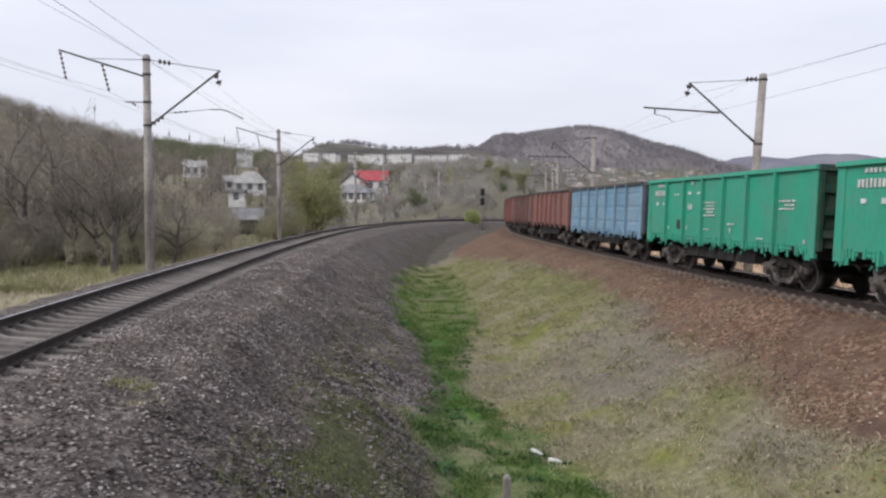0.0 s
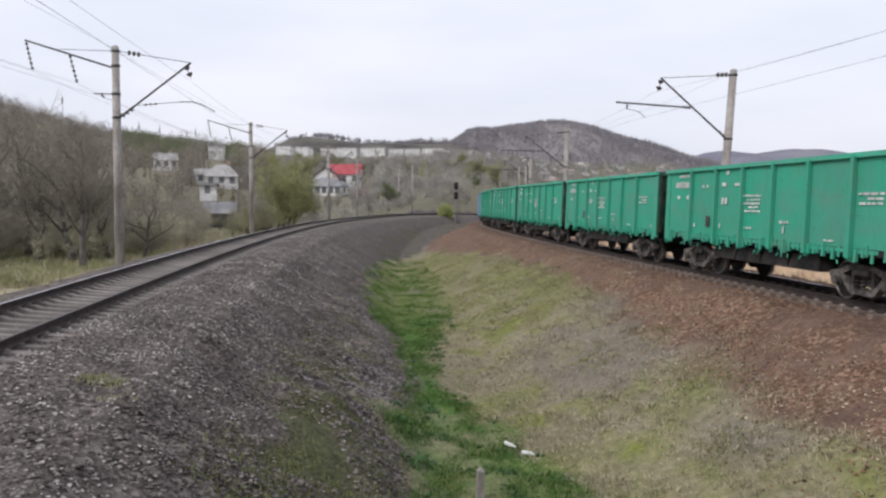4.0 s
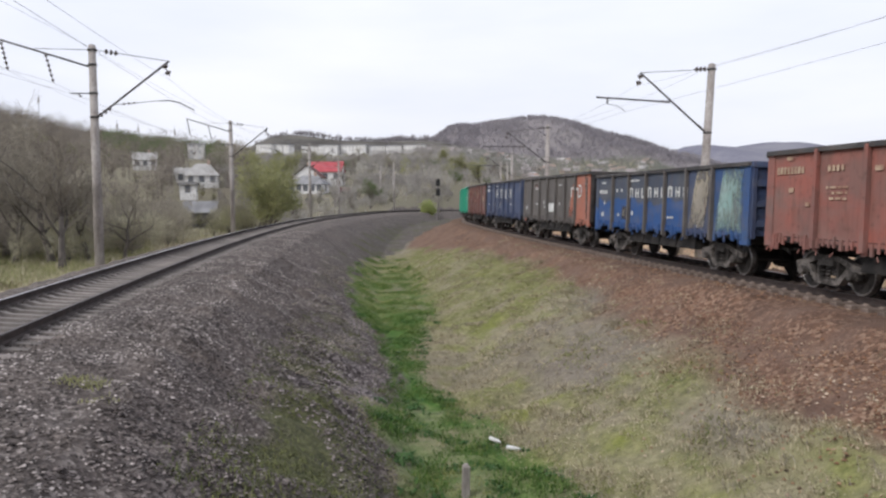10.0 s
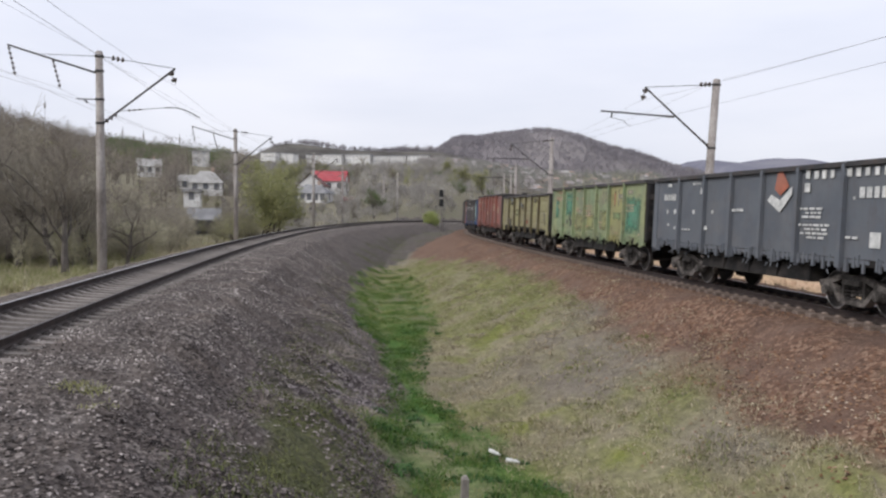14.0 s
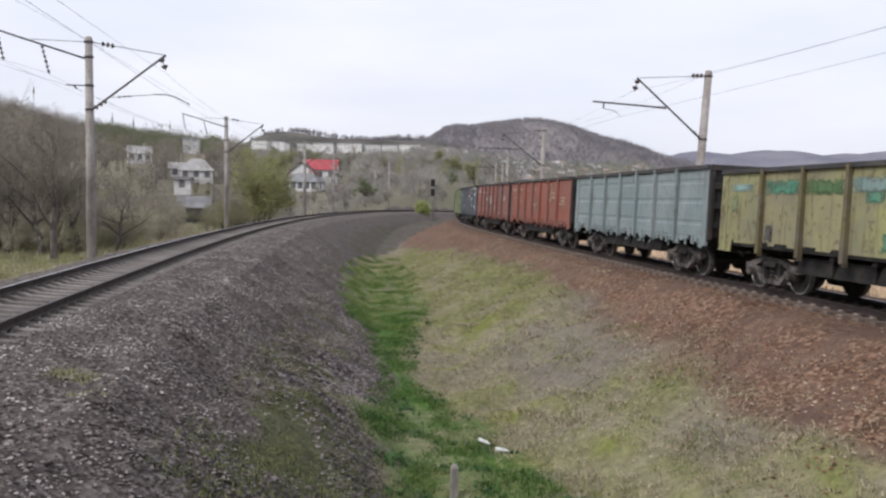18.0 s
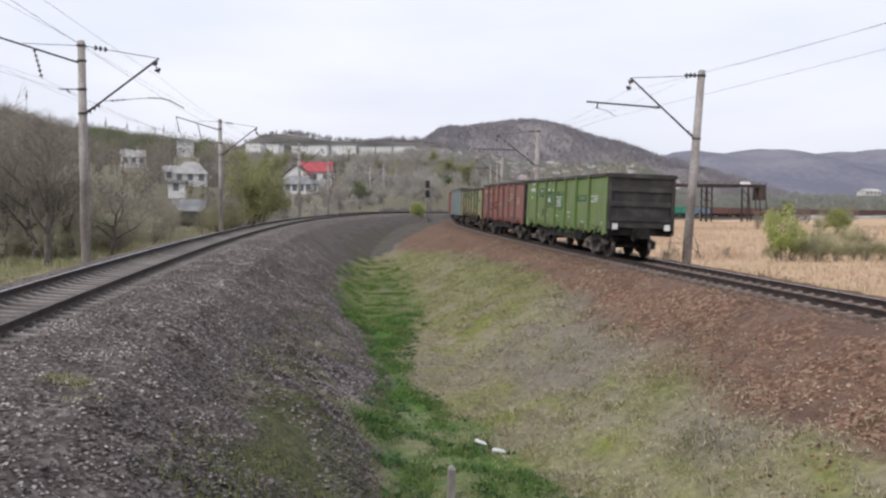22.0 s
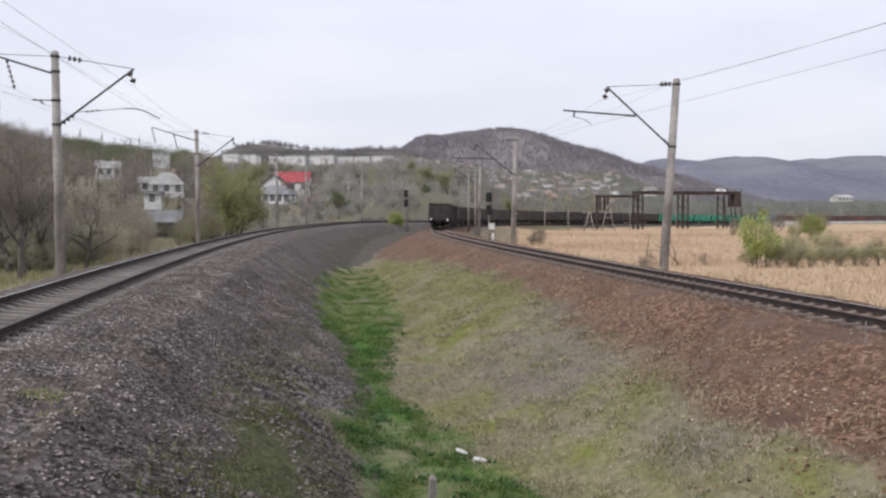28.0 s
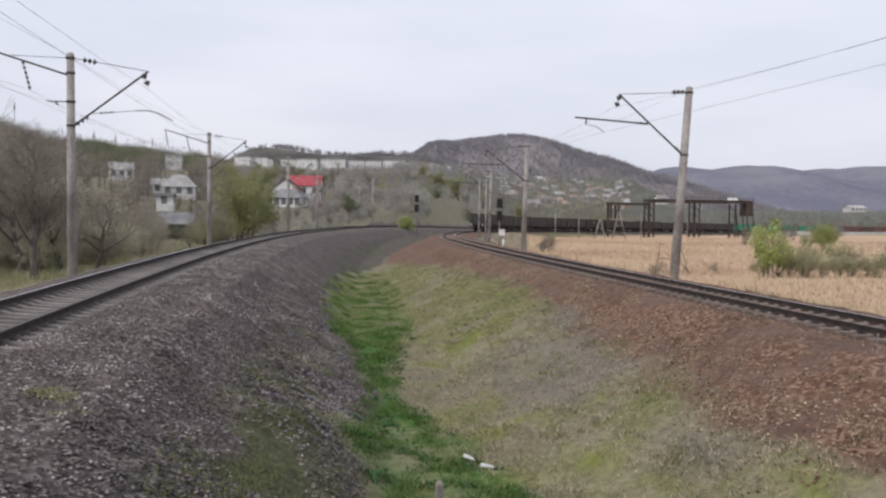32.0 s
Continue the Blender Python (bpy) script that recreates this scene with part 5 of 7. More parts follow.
ME["diamond"] = mesh_of("emblem", diamond)

P = {
    "apple": paint("apple_green_paint", (0.125, 0.20, 0.062), (0.16, 0.21, 0.085), 0.35),
    "apple_teal": paint("teal_patch_paint", (0.07, 0.18, 0.08), (0.115, 0.185, 0.085), 0.35),
    "brown": paint("red_brown_paint", (0.29, 0.098, 0.076), (0.20, 0.105, 0.09), 0.42),
    "brown_dark": paint("dull_brown_paint", (0.20, 0.082, 0.07), (0.165, 0.105, 0.096), 0.5),
    "orange": paint("orange_brown_paint", (0.305, 0.098, 0.066), (0.25, 0.10, 0.075), 0.38),
    "orange_flat": paint("orange_patch_paint", (0.40, 0.135, 0.085), (0.34, 0.14, 0.10), 0.3),
    "mustard": paint("mustard_paint", (0.32, 0.305, 0.15), (0.29, 0.265, 0.15), 0.6),
    "lime": paint("lime_patch_paint", (0.33, 0.325, 0.14), (0.28, 0.275, 0.14), 0.7),
    "meadow": paint("worn_green_paint", (0.215, 0.285, 0.165), (0.29, 0.315, 0.17), 0.5),
    "sea": paint("sea_green_paint", (0.06, 0.24, 0.15), (0.12, 0.25, 0.16), 0.35),
    "pale": paint("pale_grey_blue_paint", (0.21, 0.265, 0.275), (0.26, 0.305, 0.31), 0.35),
    "slate": paint("slate_grey_paint", (0.108, 0.12, 0.14), (0.128, 0.14, 0.158), 0.15),
    "char": paint("charcoal_paint", (0.10, 0.093, 0.09), (0.12, 0.11, 0.103), 0.3),
    "navy": paint("navy_blue_paint", (0.046, 0.067, 0.135), (0.066, 0.086, 0.145), 0.3),
    "blue": paint("bright_blue_paint", (0.03, 0.08, 0.22), (0.045, 0.09, 0.19), 0.35),
    "beige": paint("beige_patch_paint", (0.34, 0.30, 0.25), (0.26, 0.24, 0.21), 0.35),
    "aqua": paint("pale_aqua_paint", (0.20, 0.34, 0.37), (0.26, 0.36, 0.38), 0.35),
    "emerald": paint("emerald_green_paint", (0.028, 0.335, 0.21), (0.05, 0.32, 0.22), 0.14),
    "sky": paint("light_blue_paint", (0.165, 0.30, 0.42), (0.22, 0.34, 0.44), 0.2),
    "split": paint("half_repainted_blue_paint", (0.068, 0.08, 0.105), (0.06, 0.078, 0.12), 0.3, lower=(0.026, 0.078, 0.22)),
    # End walls: a much darker green than the sides.
    "emerald_end": paint("dark_green_end_paint", (0.012, 0.07, 0.042), (0.02, 0.055, 0.04), 0.4),
    "rust": paint("dusty_rust_red_paint", (0.265, 0.105, 0.088), (0.22, 0.11, 0.095), 0.3),
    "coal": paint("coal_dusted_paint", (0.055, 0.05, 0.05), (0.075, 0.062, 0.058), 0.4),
    "olive": paint("dirty_olive_paint", (0.15, 0.13, 0.06), (0.11, 0.095, 0.06), 0.6),
    "end": paint("dark_end_wall_paint", (0.03, 0.03, 0.031), (0.045, 0.041, 0.039), 0.4),
}


WORN = {k: paint("worn_" + k + "_field", a, b, 0.45, ragged=True) for k, a, b in (
    ("apple_teal", (0.07, 0.19, 0.085), (0.115, 0.19, 0.085)), ("rust", (0.265, 0.105, 0.088), (0.22, 0.11, 0.095)), ("orange", (0.33, 0.10, 0.065), (0.27, 0.095, 0.07)), ("brown_dark", (0.13, 0.062, 0.054), (0.15, 0.09, 0.08)),
    ("orange_flat", (0.40, 0.135, 0.085), (0.34, 0.14, 0.10)), ("aqua", (0.24, 0.38, 0.36), (0.29, 0.39, 0.37)), ("pale", (0.24, 0.27, 0.28), (0.28, 0.30, 0.31)), ("sea", (0.08, 0.27, 0.18), (0.13, 0.28, 0.19)), ("meadow", (0.19, 0.29, 0.15), (0.27, 0.31, 0.15)),
    ("lime", (0.34, 0.34, 0.14), (0.28, 0.30, 0.14)), ("olive", (0.15, 0.13, 0.075), (0.12, 0.105, 0.07)), ("beige", (0.40, 0.36, 0.28), (0.32, 0.29, 0.24)), ("char", (0.10, 0.093, 0.09), (0.12, 0.11, 0.103)), ("end", (0.03, 0.03, 0.031), (0.045, 0.041, 0.039)))}


def patches(t, rows, tall):
    """Repainted fields on the near side: (paint, z from, z to, y range at the foot, y range at the top)."""
    for name, z0, z1, b0, b1, t0, t1 in rows:
        bm = bmesh.new()
        v = [bm.verts.new((x, y, z)) for x in (-0.014, 0.0) for y, z in ((b0, z0), (b1, z0), (t1, z1), (t0, z1))]
        for f in ((0, 1, 2, 3), (7, 6, 5, 4), (0, 4, 5, 1), (1, 5, 6, 2), (2, 6, 7, 3), (3, 7, 4, 0)):
            bm.faces.new([v[i] for i in f])
        share("paint_patch", mesh_of("paint_patch", bm), WORN[name], t, Matrix.Diagonal((1, 1, tall, 1)) @ Matrix.Translation((-WIDE - 0.018, 0, 0)), "repainted patch")


def plot(name, y, z, w, h):
    """An upright repainted rectangle."""
    return (name, z - h / 2, z + h / 2, y - w / 2, y + w / 2, y - w / 2, y + w / 2)


def wagon(label, scheme, post, mark=None, mark_mat=None, end="end", extra=None, locks=True, darktop=True, ribbed=False, dusty=True, tall=1.0, spots=(), ring=None):
    """Four-axle open goods wagon; scheme names the paint of its seven side panels from the front."""
    t = tagged(new("goods_wagon"), label, "goods wagon", "wagons of the train")
    share("underframe", ME["frame"], M_UNDER, t)
    flat = Matrix.Diagonal((1, 1, tall, 1))
    for sx in (-1, 1):
        turn = Matrix.Diagonal((sx, 1, 1, 1)) if sx < 0 else Matrix.Identity(4)
        side = Matrix.Translation((sx * WIDE, 0, 0)) @ pose(0, 0, 0, 0, 0, 180 if sx < 0 else 0)
        for i, (y0, y1) in enumerate(PANELS):
            y = -(y0 + y1) / 2
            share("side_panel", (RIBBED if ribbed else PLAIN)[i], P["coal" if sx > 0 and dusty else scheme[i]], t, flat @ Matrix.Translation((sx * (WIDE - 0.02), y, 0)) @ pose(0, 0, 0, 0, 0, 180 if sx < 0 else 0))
            if i:
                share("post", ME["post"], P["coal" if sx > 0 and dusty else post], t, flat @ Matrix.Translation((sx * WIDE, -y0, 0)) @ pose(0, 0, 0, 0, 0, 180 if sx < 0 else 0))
        share("top_rail", ME["chord"], P["end" if darktop else post], t, flat @ side)
        share("side_sill", ME["sill"], M_UNDER, t, side)
        for i, (y0, y1) in enumerate(PANELS if locks else []):
            for q in (0.27, 0.76):
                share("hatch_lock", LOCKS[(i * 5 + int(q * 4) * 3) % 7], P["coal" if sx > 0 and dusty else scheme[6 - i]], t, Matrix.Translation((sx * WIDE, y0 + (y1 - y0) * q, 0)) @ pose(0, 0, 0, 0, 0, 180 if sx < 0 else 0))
        for sy in (-1, 1):
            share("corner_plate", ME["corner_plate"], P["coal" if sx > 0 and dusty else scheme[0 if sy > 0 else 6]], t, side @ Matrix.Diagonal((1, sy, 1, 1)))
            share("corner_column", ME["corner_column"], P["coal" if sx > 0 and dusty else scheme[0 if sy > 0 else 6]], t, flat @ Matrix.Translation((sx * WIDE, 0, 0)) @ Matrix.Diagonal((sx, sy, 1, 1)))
        if ring is not None and sx < 0:
            share("emblem", ME["ring"], mark_mat or M_LETTER, t, Matrix.Translation((-WIDE - 0.06, ring, 0)), "pale oval emblem")
        if mark and (sx < 0 or not dusty):
            place = flat @ Matrix.Translation((sx * (WIDE + 0.036), 0, 0)) @ (pose(0, 0, 0, 0, 0, 0) if sx > 0 else Matrix.Diagonal((-1, 1, 1, 1)))
            small = share("lettering", MARKS[mark], mark_mat or M_LETTER, t, place)
            tagged(small, "faded paint marks", kind="stuff")
            for me in BIG_MARKS[mark]:
                share("letter_bar", me, mark_mat or M_LETTER, t, place)
        if mark == "standard" and sx < 0:
            share("vent_flap", FLAP, P["end"], t, Matrix.Translation((-WIDE - 0.034, 0, 0)) @ Matrix.Diagonal((-1, 1, 1, 1)))
        if extra == "arrow":
            share("emblem", ME["arrow"], M_LETTER, t, Matrix.Translation((sx * (WIDE + 0.05), -1.7, 0)), "white angular emblem")
            share("emblem", ME["diamond"], P["orange_flat"], t, Matrix.Translation((sx * (WIDE + 0.05), -1.7, 0)), "faded red diamond over the emblem")
    patches(t, spots, tall)
    for sy in (-1, 1):
        spin = pose(0, sy * HALF, 0, 0, 0, 0 if sy > 0 else 180)
        wall = share("end_wall", ME["end"], P[end], t, flat @ spin)
        for z in (1.55, 2.15, 2.75):
            share("rib", ME["rib"], P[end], wall, pose(0, 0, z))
        share("end_beam", ME["end_beam"], P[end], wall)
        for x in (-WIDE + 0.08, WIDE - 0.08):
            share("corner_post", ME["corner_post"], P[end], wall, pose(x, 0, 0))
        share("coupler", ME["coupler"], M_UNDER, t, spin)
        share("foot_step", ME["ladder"], M_UNDER, t, pose(sy * -WIDE * 1.0, sy * (HALF - 0.35) * -1, 0, 0, 0, 180 if sy > 0 else 0))
        bogie = new("bogie")
        bogie.parent = t
        bogie.matrix_basis = pose(0, sy * 4.325, 0)
        share("bolster", ME["bolster"], M_BOGIE, bogie)
        for sx in (-1, 1):
            share("side_frame", ME["side_frame"], M_BOGIE, bogie, pose(sx * 1.02, 0, 0, 0, 0, 180 if sx < 0 else 0))
        for a in (-0.925, 0.925):
            share("wheelset", ME["wheelset"], M_WHEEL, bogie, pose(0, a, 0.475))
    return t


def seven(name):
    return [name] * 7


TRAIN = [
    wagon("apple green open goods wagon with white lettering, dark rear end", seven("apple"), "apple", "standard", spots=(plot("apple_teal", 1.7, 2.4, 1.3, 0.9), plot("apple_teal", 0.0, 2.35, 1.4, 0.9), plot("apple_teal", 3.4, 2.75, 1.2, 0.5), plot("apple_teal", -3.4, 2.45, 1.5, 0.32))),
    wagon("blotched red-brown open goods wagon with faint yellow emblem", ["brown", "brown_dark", "brown", "rust", "brown", "brown", "rust"], "brown_dark", "emblem", M_LETTER_BROWN, ring=-2.85, spots=(plot("rust", 3.4, 1.95, 1.1, 0.7), plot("orange", 1.7, 2.0, 1.3, 0.5))),
    wagon("patched mustard and green open goods wagon", ["lime", "mustard", "mustard", "lime", "lime", "meadow", "lime"], "olive", None, tall=0.94, locks=False,
          spots=(plot("aqua", 5.4, 2.93, 1.2, 0.24), plot("meadow", 5.75, 2.45, 0.3, 0.6), ("sea", 2.72, 3.12, 2.6, 4.25, 2.6, 4.25), plot("beige", 3.7, 3.0, 0.6, 0.14), ("apple_teal", 2.7, 3.1, 0.9, 2.55, 0.9, 2.55), ("aqua", 2.74, 3.12, -0.75, 0.85, -0.75, 0.85), plot("sea", 0.0, 2.65, 0.6, 0.3), plot("olive", -1.35, 3.0, 0.4, 0.26), plot("sea", -3.5, 2.5, 1.0, 1.5), plot("aqua", -2.9, 2.95, 0.3, 0.5), plot("char", 4.0, 1.62, 0.4, 0.5), plot("sea", -0.5, 1.62, 0.4, 0.45), plot("orange_flat", -3.0, 1.5, 0.3, 0.3), ("char", 1.6, 2.6, -5.9, -5.7, -5.6, -5.4), ("char", 2.35, 2.5, -5.4, -4.8, -5.5, -4.9))),
    wagon("pale grey-blue open goods wagon with pressed ribs", seven("pale"), "pale", None, ribbed=True),
    wagon("orange-brown open goods wagon with pale oval emblem", seven("orange"), "brown", "emblem", M_LETTER_BROWN, ring=-3.0),
    wagon("orange-brown open goods wagon, rust-streaked", ["brown", "orange", "brown", "rust", "orange", "rust", "brown"], "brown_dark", "standard"),
    wagon("slate grey open goods wagon with white lettering", seven("slate"), "slate", "dotcom", extra="arrow"),
    wagon("worn green open goods wagon with lime and sea green fields", ["meadow", "meadow", "meadow", "meadow", "meadow", "lime", "meadow"], "meadow", "standard", M_LETTER_BROWN,
          spots=(("sea", 1.4, 2.9, -6.15, -4.5, -6.15, -4.5), plot("beige", -4.95, 3.05, 0.6, 0.2), plot("sea", 3.4, 2.6, 1.2, 1.2), plot("char", 3.3, 2.1, 0.14, 0.6), plot("char", 3.7, 1.75, 0.3, 0.2), plot("lime", 1.7, 1.75, 1.3, 0.8), plot("lime", 0.0, 1.8, 1.3, 0.8), plot("beige", 1.6, 2.3, 0.7, 0.14), plot("beige", 0.2, 2.2, 0.5, 0.3), plot("lime", -1.8, 1.9, 1.2, 0.9), plot("beige", -1.7, 2.9, 0.14, 0.6), plot("beige", -2.05, 2.9, 0.14, 0.6), plot("orange_flat", -3.2, 2.8, 0.16, 0.7), plot("beige", -3.6, 2.85, 0.16, 0.7), plot("beige", -3.95, 2.9, 0.5, 0.2), plot("sea", 5.6, 2.4, 0.6, 1.0), plot("meadow", -3.5, 2.1, 1.0, 0.3))),
    wagon("rust-flaked mustard yellow open goods wagon", seven("mustard"), "olive", None, ribbed=True, tall=0.93, locks=False,
          spots=(plot("end", 3.5, 2.95, 0.9, 0.2), plot("pale", 3.6, 3.2, 0.9, 0.22), plot("char", 3.9, 1.62, 0.6, 0.5), plot("end", 0.05, 2.7, 0.42, 0.42), plot("pale", 0.5, 2.85, 0.36, 0.3), plot("orange_flat", -1.3, 1.7, 0.5, 0.3), plot("olive", -3.3, 3.1, 0.9, 0.3), ("char", 1.5, 2.4, -5.95, -5.85, -5.6, -5.45), plot("lime", 1.7, 2.3, 0.9, 0.5))),
    wagon("red-brown open goods wagon with pale oval emblem", ["brown", "brown", "brown", "rust", "brown", "brown", "brown"], "brown", "emblem", M_LETTER_BROWN, ring=-2.9),
    wagon("patched blue, beige and aqua open goods wagon", ["split", "split", "split", "split", "split", "navy", "blue"], "char", "middle", end="navy", tall=0.94, spots=(("beige", 1.34, 3.34, -3.75, -2.7, -4.25, -3.25), ("aqua", 1.34, 3.34, -6.15, -4.5, -6.15, -5.0), ("pale", 1.4, 2.6, -5.95, -5.75, -5.75, -5.55), plot("char", 3.15, 1.8, 0.5, 0.6))),
    wagon("charcoal open goods wagon with an orange end field", ["char", "char", "char", "char", "char", "char", "orange_flat"], "char", "patchlogo", spots=(("orange_flat", 1.32, 3.34, -4.27, -3.1, -4.27, -4.1), ("char", 1.32, 3.34, -6.18, -6.02, -6.18, -5.75), plot("brown_dark", 3.4, 2.95, 0.8, 0.25))),
    wagon("navy blue open goods wagon with big white lettering", seven("navy"), "navy", "big", end="navy"),
    wagon("dull brown patched open goods wagon with faded marks", ["brown_dark", "brown_dark", "brown", "brown_dark", "brown_dark", "brown_dark", "brown_dark"], "brown_dark", "emblem", M_LETTER_BROWN, ring=-1.35, spots=(plot("rust", 5.4, 2.85, 0.5, 0.5), plot("orange", 5.5, 2.1, 0.6, 0.6), plot("orange", 3.6, 2.7, 1.0, 0.7), plot("rust", 2.0, 2.3, 0.8, 0.7), plot("beige", 0.4, 2.78, 0.5, 0.5), plot("rust", 0.3, 2.1, 0.6, 0.5), plot("beige", -3.3, 2.9, 0.8, 0.14), plot("rust", -3.4, 2.4, 0.9, 0.3))),
]
for x in (-1.12, 1.12):
    part("tail_disc", box(bmesh.new(), x - 0.12, x + 0.12, -HALF - 0.14, -HALF - 0.10, 1.2, 1.44, 0.01), M_WHITE, TRAIN[0], "white tail marker plate")
green = wagon("emerald green open goods wagon with white marks", seven("emerald"), "emerald", "standard", end="emerald_end", darktop=False, dusty=False)
TRAIN.append(green)
TRAIN += [copy_thing(green, Matrix.Identity(4)) for _ in range(5)]
TRAIN.append(wagon("light blue open goods wagon, clean sides", seven("sky"), "sky", None, end="slate", ribbed=True, dusty=False))
rust_a = wagon("plain red-brown open goods wagon, dusty", seven("rust"), "rust", None, end="brown_dark", locks=False, dusty=False)
rust_b = wagon("plain dull brown open goods wagon, dusty", seven("brown_dark"), "brown_dark", None, end="brown_dark", locks=False, dusty=False)
TRAIN += [rust_a, rust_b]
for i in range(21):
    TRAIN.append(copy_thing((rust_a, rust_b, rust_b)[i % 3], Matrix.Identity(4)))

# ---- plants ----
def limb(V, F, p0, p1, r0, r1, seg=4):
    d = (p1 - p0)
    if d.length < 1e-6:
        return
    q = d.to_track_quat("Z", "Y").to_matrix()
    k = len(V)
    for p, r in ((p0, r0), (p1, r1)):
        for i in range(seg):
            a = 6.2832 * i / seg
            V.append(tuple(p + q @ Vector((math.cos(a) * r, math.sin(a) * r, 0))))
    for i in range(seg):
        j = (i + 1) % seg
        F.append((k + i, k + j, k + seg + j, k + seg + i))


def tree_proto(kind, seed, height, spread, stems=1, twig_mat=None, leaf_mat=None, leaves=0, leaf=0.12, droop=0.0, density=1.0, stout=1.0, dark=2):
    """A tree or bush: trunk and limbs in one part, twigs and leaves in the crown."""
    rnd = random.Random(seed)
    TV, TF, CV, CF, LV, LF = [], [], [], [], [], []
    tips = []
    def grow(p, d, length, r, level):
        steps = 4 if level < 2 else 3
        for s in range(steps):
            q = p + d * (length / steps)
            r2 = r * (0.80 if level < 2 else 0.7)
            limb(TV if level < dark else CV, TF if level < dark else CF, p, q, max(r, 0.011), max(r2, 0.009), 5 if level < 1 else (4 if level < 2 else 3))
            kids = (2 if level == 0 else 3) if level < 3 else 0
            if level == 0 and s == 0:
                kids = 1 if stems > 1 else 0
            for _ in range(int(kids * density + rnd.random())):
                side = Vector((rnd.gauss(0, 1), rnd.gauss(0, 1), rnd.gauss(0.25, 0.5))).normalized()
                nd = (d * rnd.uniform(0.5, 0.9) + side * spread).normalized()
                nd.z -= droop * level
                grow(q, nd.normalized(), length * rnd.uniform(0.42, 0.66), r2 * 0.55, level + 1)
            d = (d + Vector((rnd.gauss(0, 0.13), rnd.gauss(0, 0.13), rnd.gauss(0.03, 0.06)))).normalized()
            p, r = q, r2
        if level >= 2:
            tips.append((p, d))
    for k in range(stems):
        a = rnd.uniform(0, 6.28)
        lean = 0.12 if stems == 1 else rnd.uniform(0.1, 0.55)
        base = Vector((math.cos(a) * 0.12 * stems ** 0.5, math.sin(a) * 0.12 * stems ** 0.5, -0.3)) if stems > 1 else Vector((0, 0, -0.4))
        grow(base, Vector((math.cos(a) * lean, math.sin(a) * lean, 1)).normalized(), height * rnd.uniform(0.5, 0.68), stout * (0.022 * height / stems ** 0.5 + 0.02), 0)
    for _ in range(leaves):
        p, d = rnd.choice(tips)
        c = p + Vector((rnd.gauss(0, 0.22), rnd.gauss(0, 0.22), rnd.gauss(0, 0.22)))
        u = Vector((rnd.gauss(0, 1), rnd.gauss(0, 1), rnd.gauss(0, 1))).normalized()
        v = u.cross(Vector((rnd.gauss(0, 1), rnd.gauss(0, 1), rnd.gauss(0, 1)))).normalized()
        s = leaf * rnd.uniform(0.6, 1.3)
        k = len(LV)
        LV.extend(tuple(c + u * a * s + v * b * s * 0.6) for a, b in ((-1, 0), (0, -1), (1, 0), (0, 1)))
        LF.append((k, k + 1, k + 2, k + 3))
    t = new(kind)
    tr = new("trunk", grid_mesh("trunk", TV, TF, M_BARK, False))
    tr.parent = t
    cr = new("crown", grid_mesh("crown", CV, CF, twig_mat or M_TWIG, False))
    cr.parent = t
    if leaves:
        lo = new("leaves", grid_mesh("leaves", LV, LF, leaf_mat, False))
        lo.parent = cr
    return t


PROTO = {
    "bare": tagged(tree_proto("tree", 1, 7.5, 0.75, stout=1.45), "bare dark-limbed deciduous tree before leaf", "tree", "trackside trees"),
    "bare2": tagged(tree_proto("tree", 2, 8.5, 0.95, stout=1.6), "bare spreading deciduous tree before leaf", "tree", "trackside trees"),
    "thicket": tagged(tree_proto("shrub", 3, 5.0, 0.7, stems=6, density=0.62, dark=1), "bare grey-brown thicket shrub beside the track", "shrub", "trackside shrubs"),
    "olive": tagged(tree_proto("shrub", 4, 4.6, 0.7, stems=6, twig_mat=M_TWIG_OLIVE, leaf_mat=M_LEAF, leaves=900, leaf=0.07, density=0.6, dark=1), "budding olive-green shrub on rough ground", "shrub", "trackside shrubs"),
    "leafy": tagged(tree_proto("tree", 5, 7.0, 0.62, stems=2, twig_mat=M_TWIG_OLIVE, leaf_mat=M_LEAF, leaves=4200, leaf=0.11, density=0.8, droop=0.07), "village tree in yellow-green spring leaf", "tree", "village trees"),
    "bright": tagged(tree_proto("shrub", 6, 4.0, 0.6, stems=5, twig_mat=M_TWIG_OLIVE, leaf_mat=M_LEAF_BRIGHT, leaves=3600, leaf=0.11, density=0.55), "bright green young shrub in full leaf", "shrub", "field shrubs"),
    "willow": tagged(tree_proto("shrub", 7, 4.3, 0.75, stems=6, twig_mat=M_TWIG_OLIVE, leaf_mat=M_LEAF_WILLOW, leaves=2400, leaf=0.085, density=0.6), "pale yellow-green willow shrub in the reeds", "shrub", "field shrubs"),
    "spire": tagged(tree_proto("shrub", 16, 5.4, 0.4, stems=3, twig_mat=M_TWIG_OLIVE, leaf_mat=M_LEAF_BRIGHT, leaves=2600, leaf=0.11, density=0.6), "tall narrow bright green shrub in the reeds", "shrub", "field shrubs"),
    "dark": tagged(tree_proto("tree", 8, 7.5, 0.7, stems=2, leaf_mat=M_LEAF_DARK, leaves=4200, leaf=0.14, density=0.8), "dark green tree in full leaf", "tree", "village trees"),
}
FIRST_USE = set()


def plant(kind, x, y, k=1.0, turn=0.0, sink=0.0):
    z = ground_at(x, y) - sink
    m = pose(x, y, z, 0, 0, turn) @ Matrix.Scale(k, 4)
    if kind not in FIRST_USE:
        FIRST_USE.add(kind)
        PROTO[kind].matrix_basis = m
        return PROTO[kind]
    return copy_thing(PROTO[kind], m)


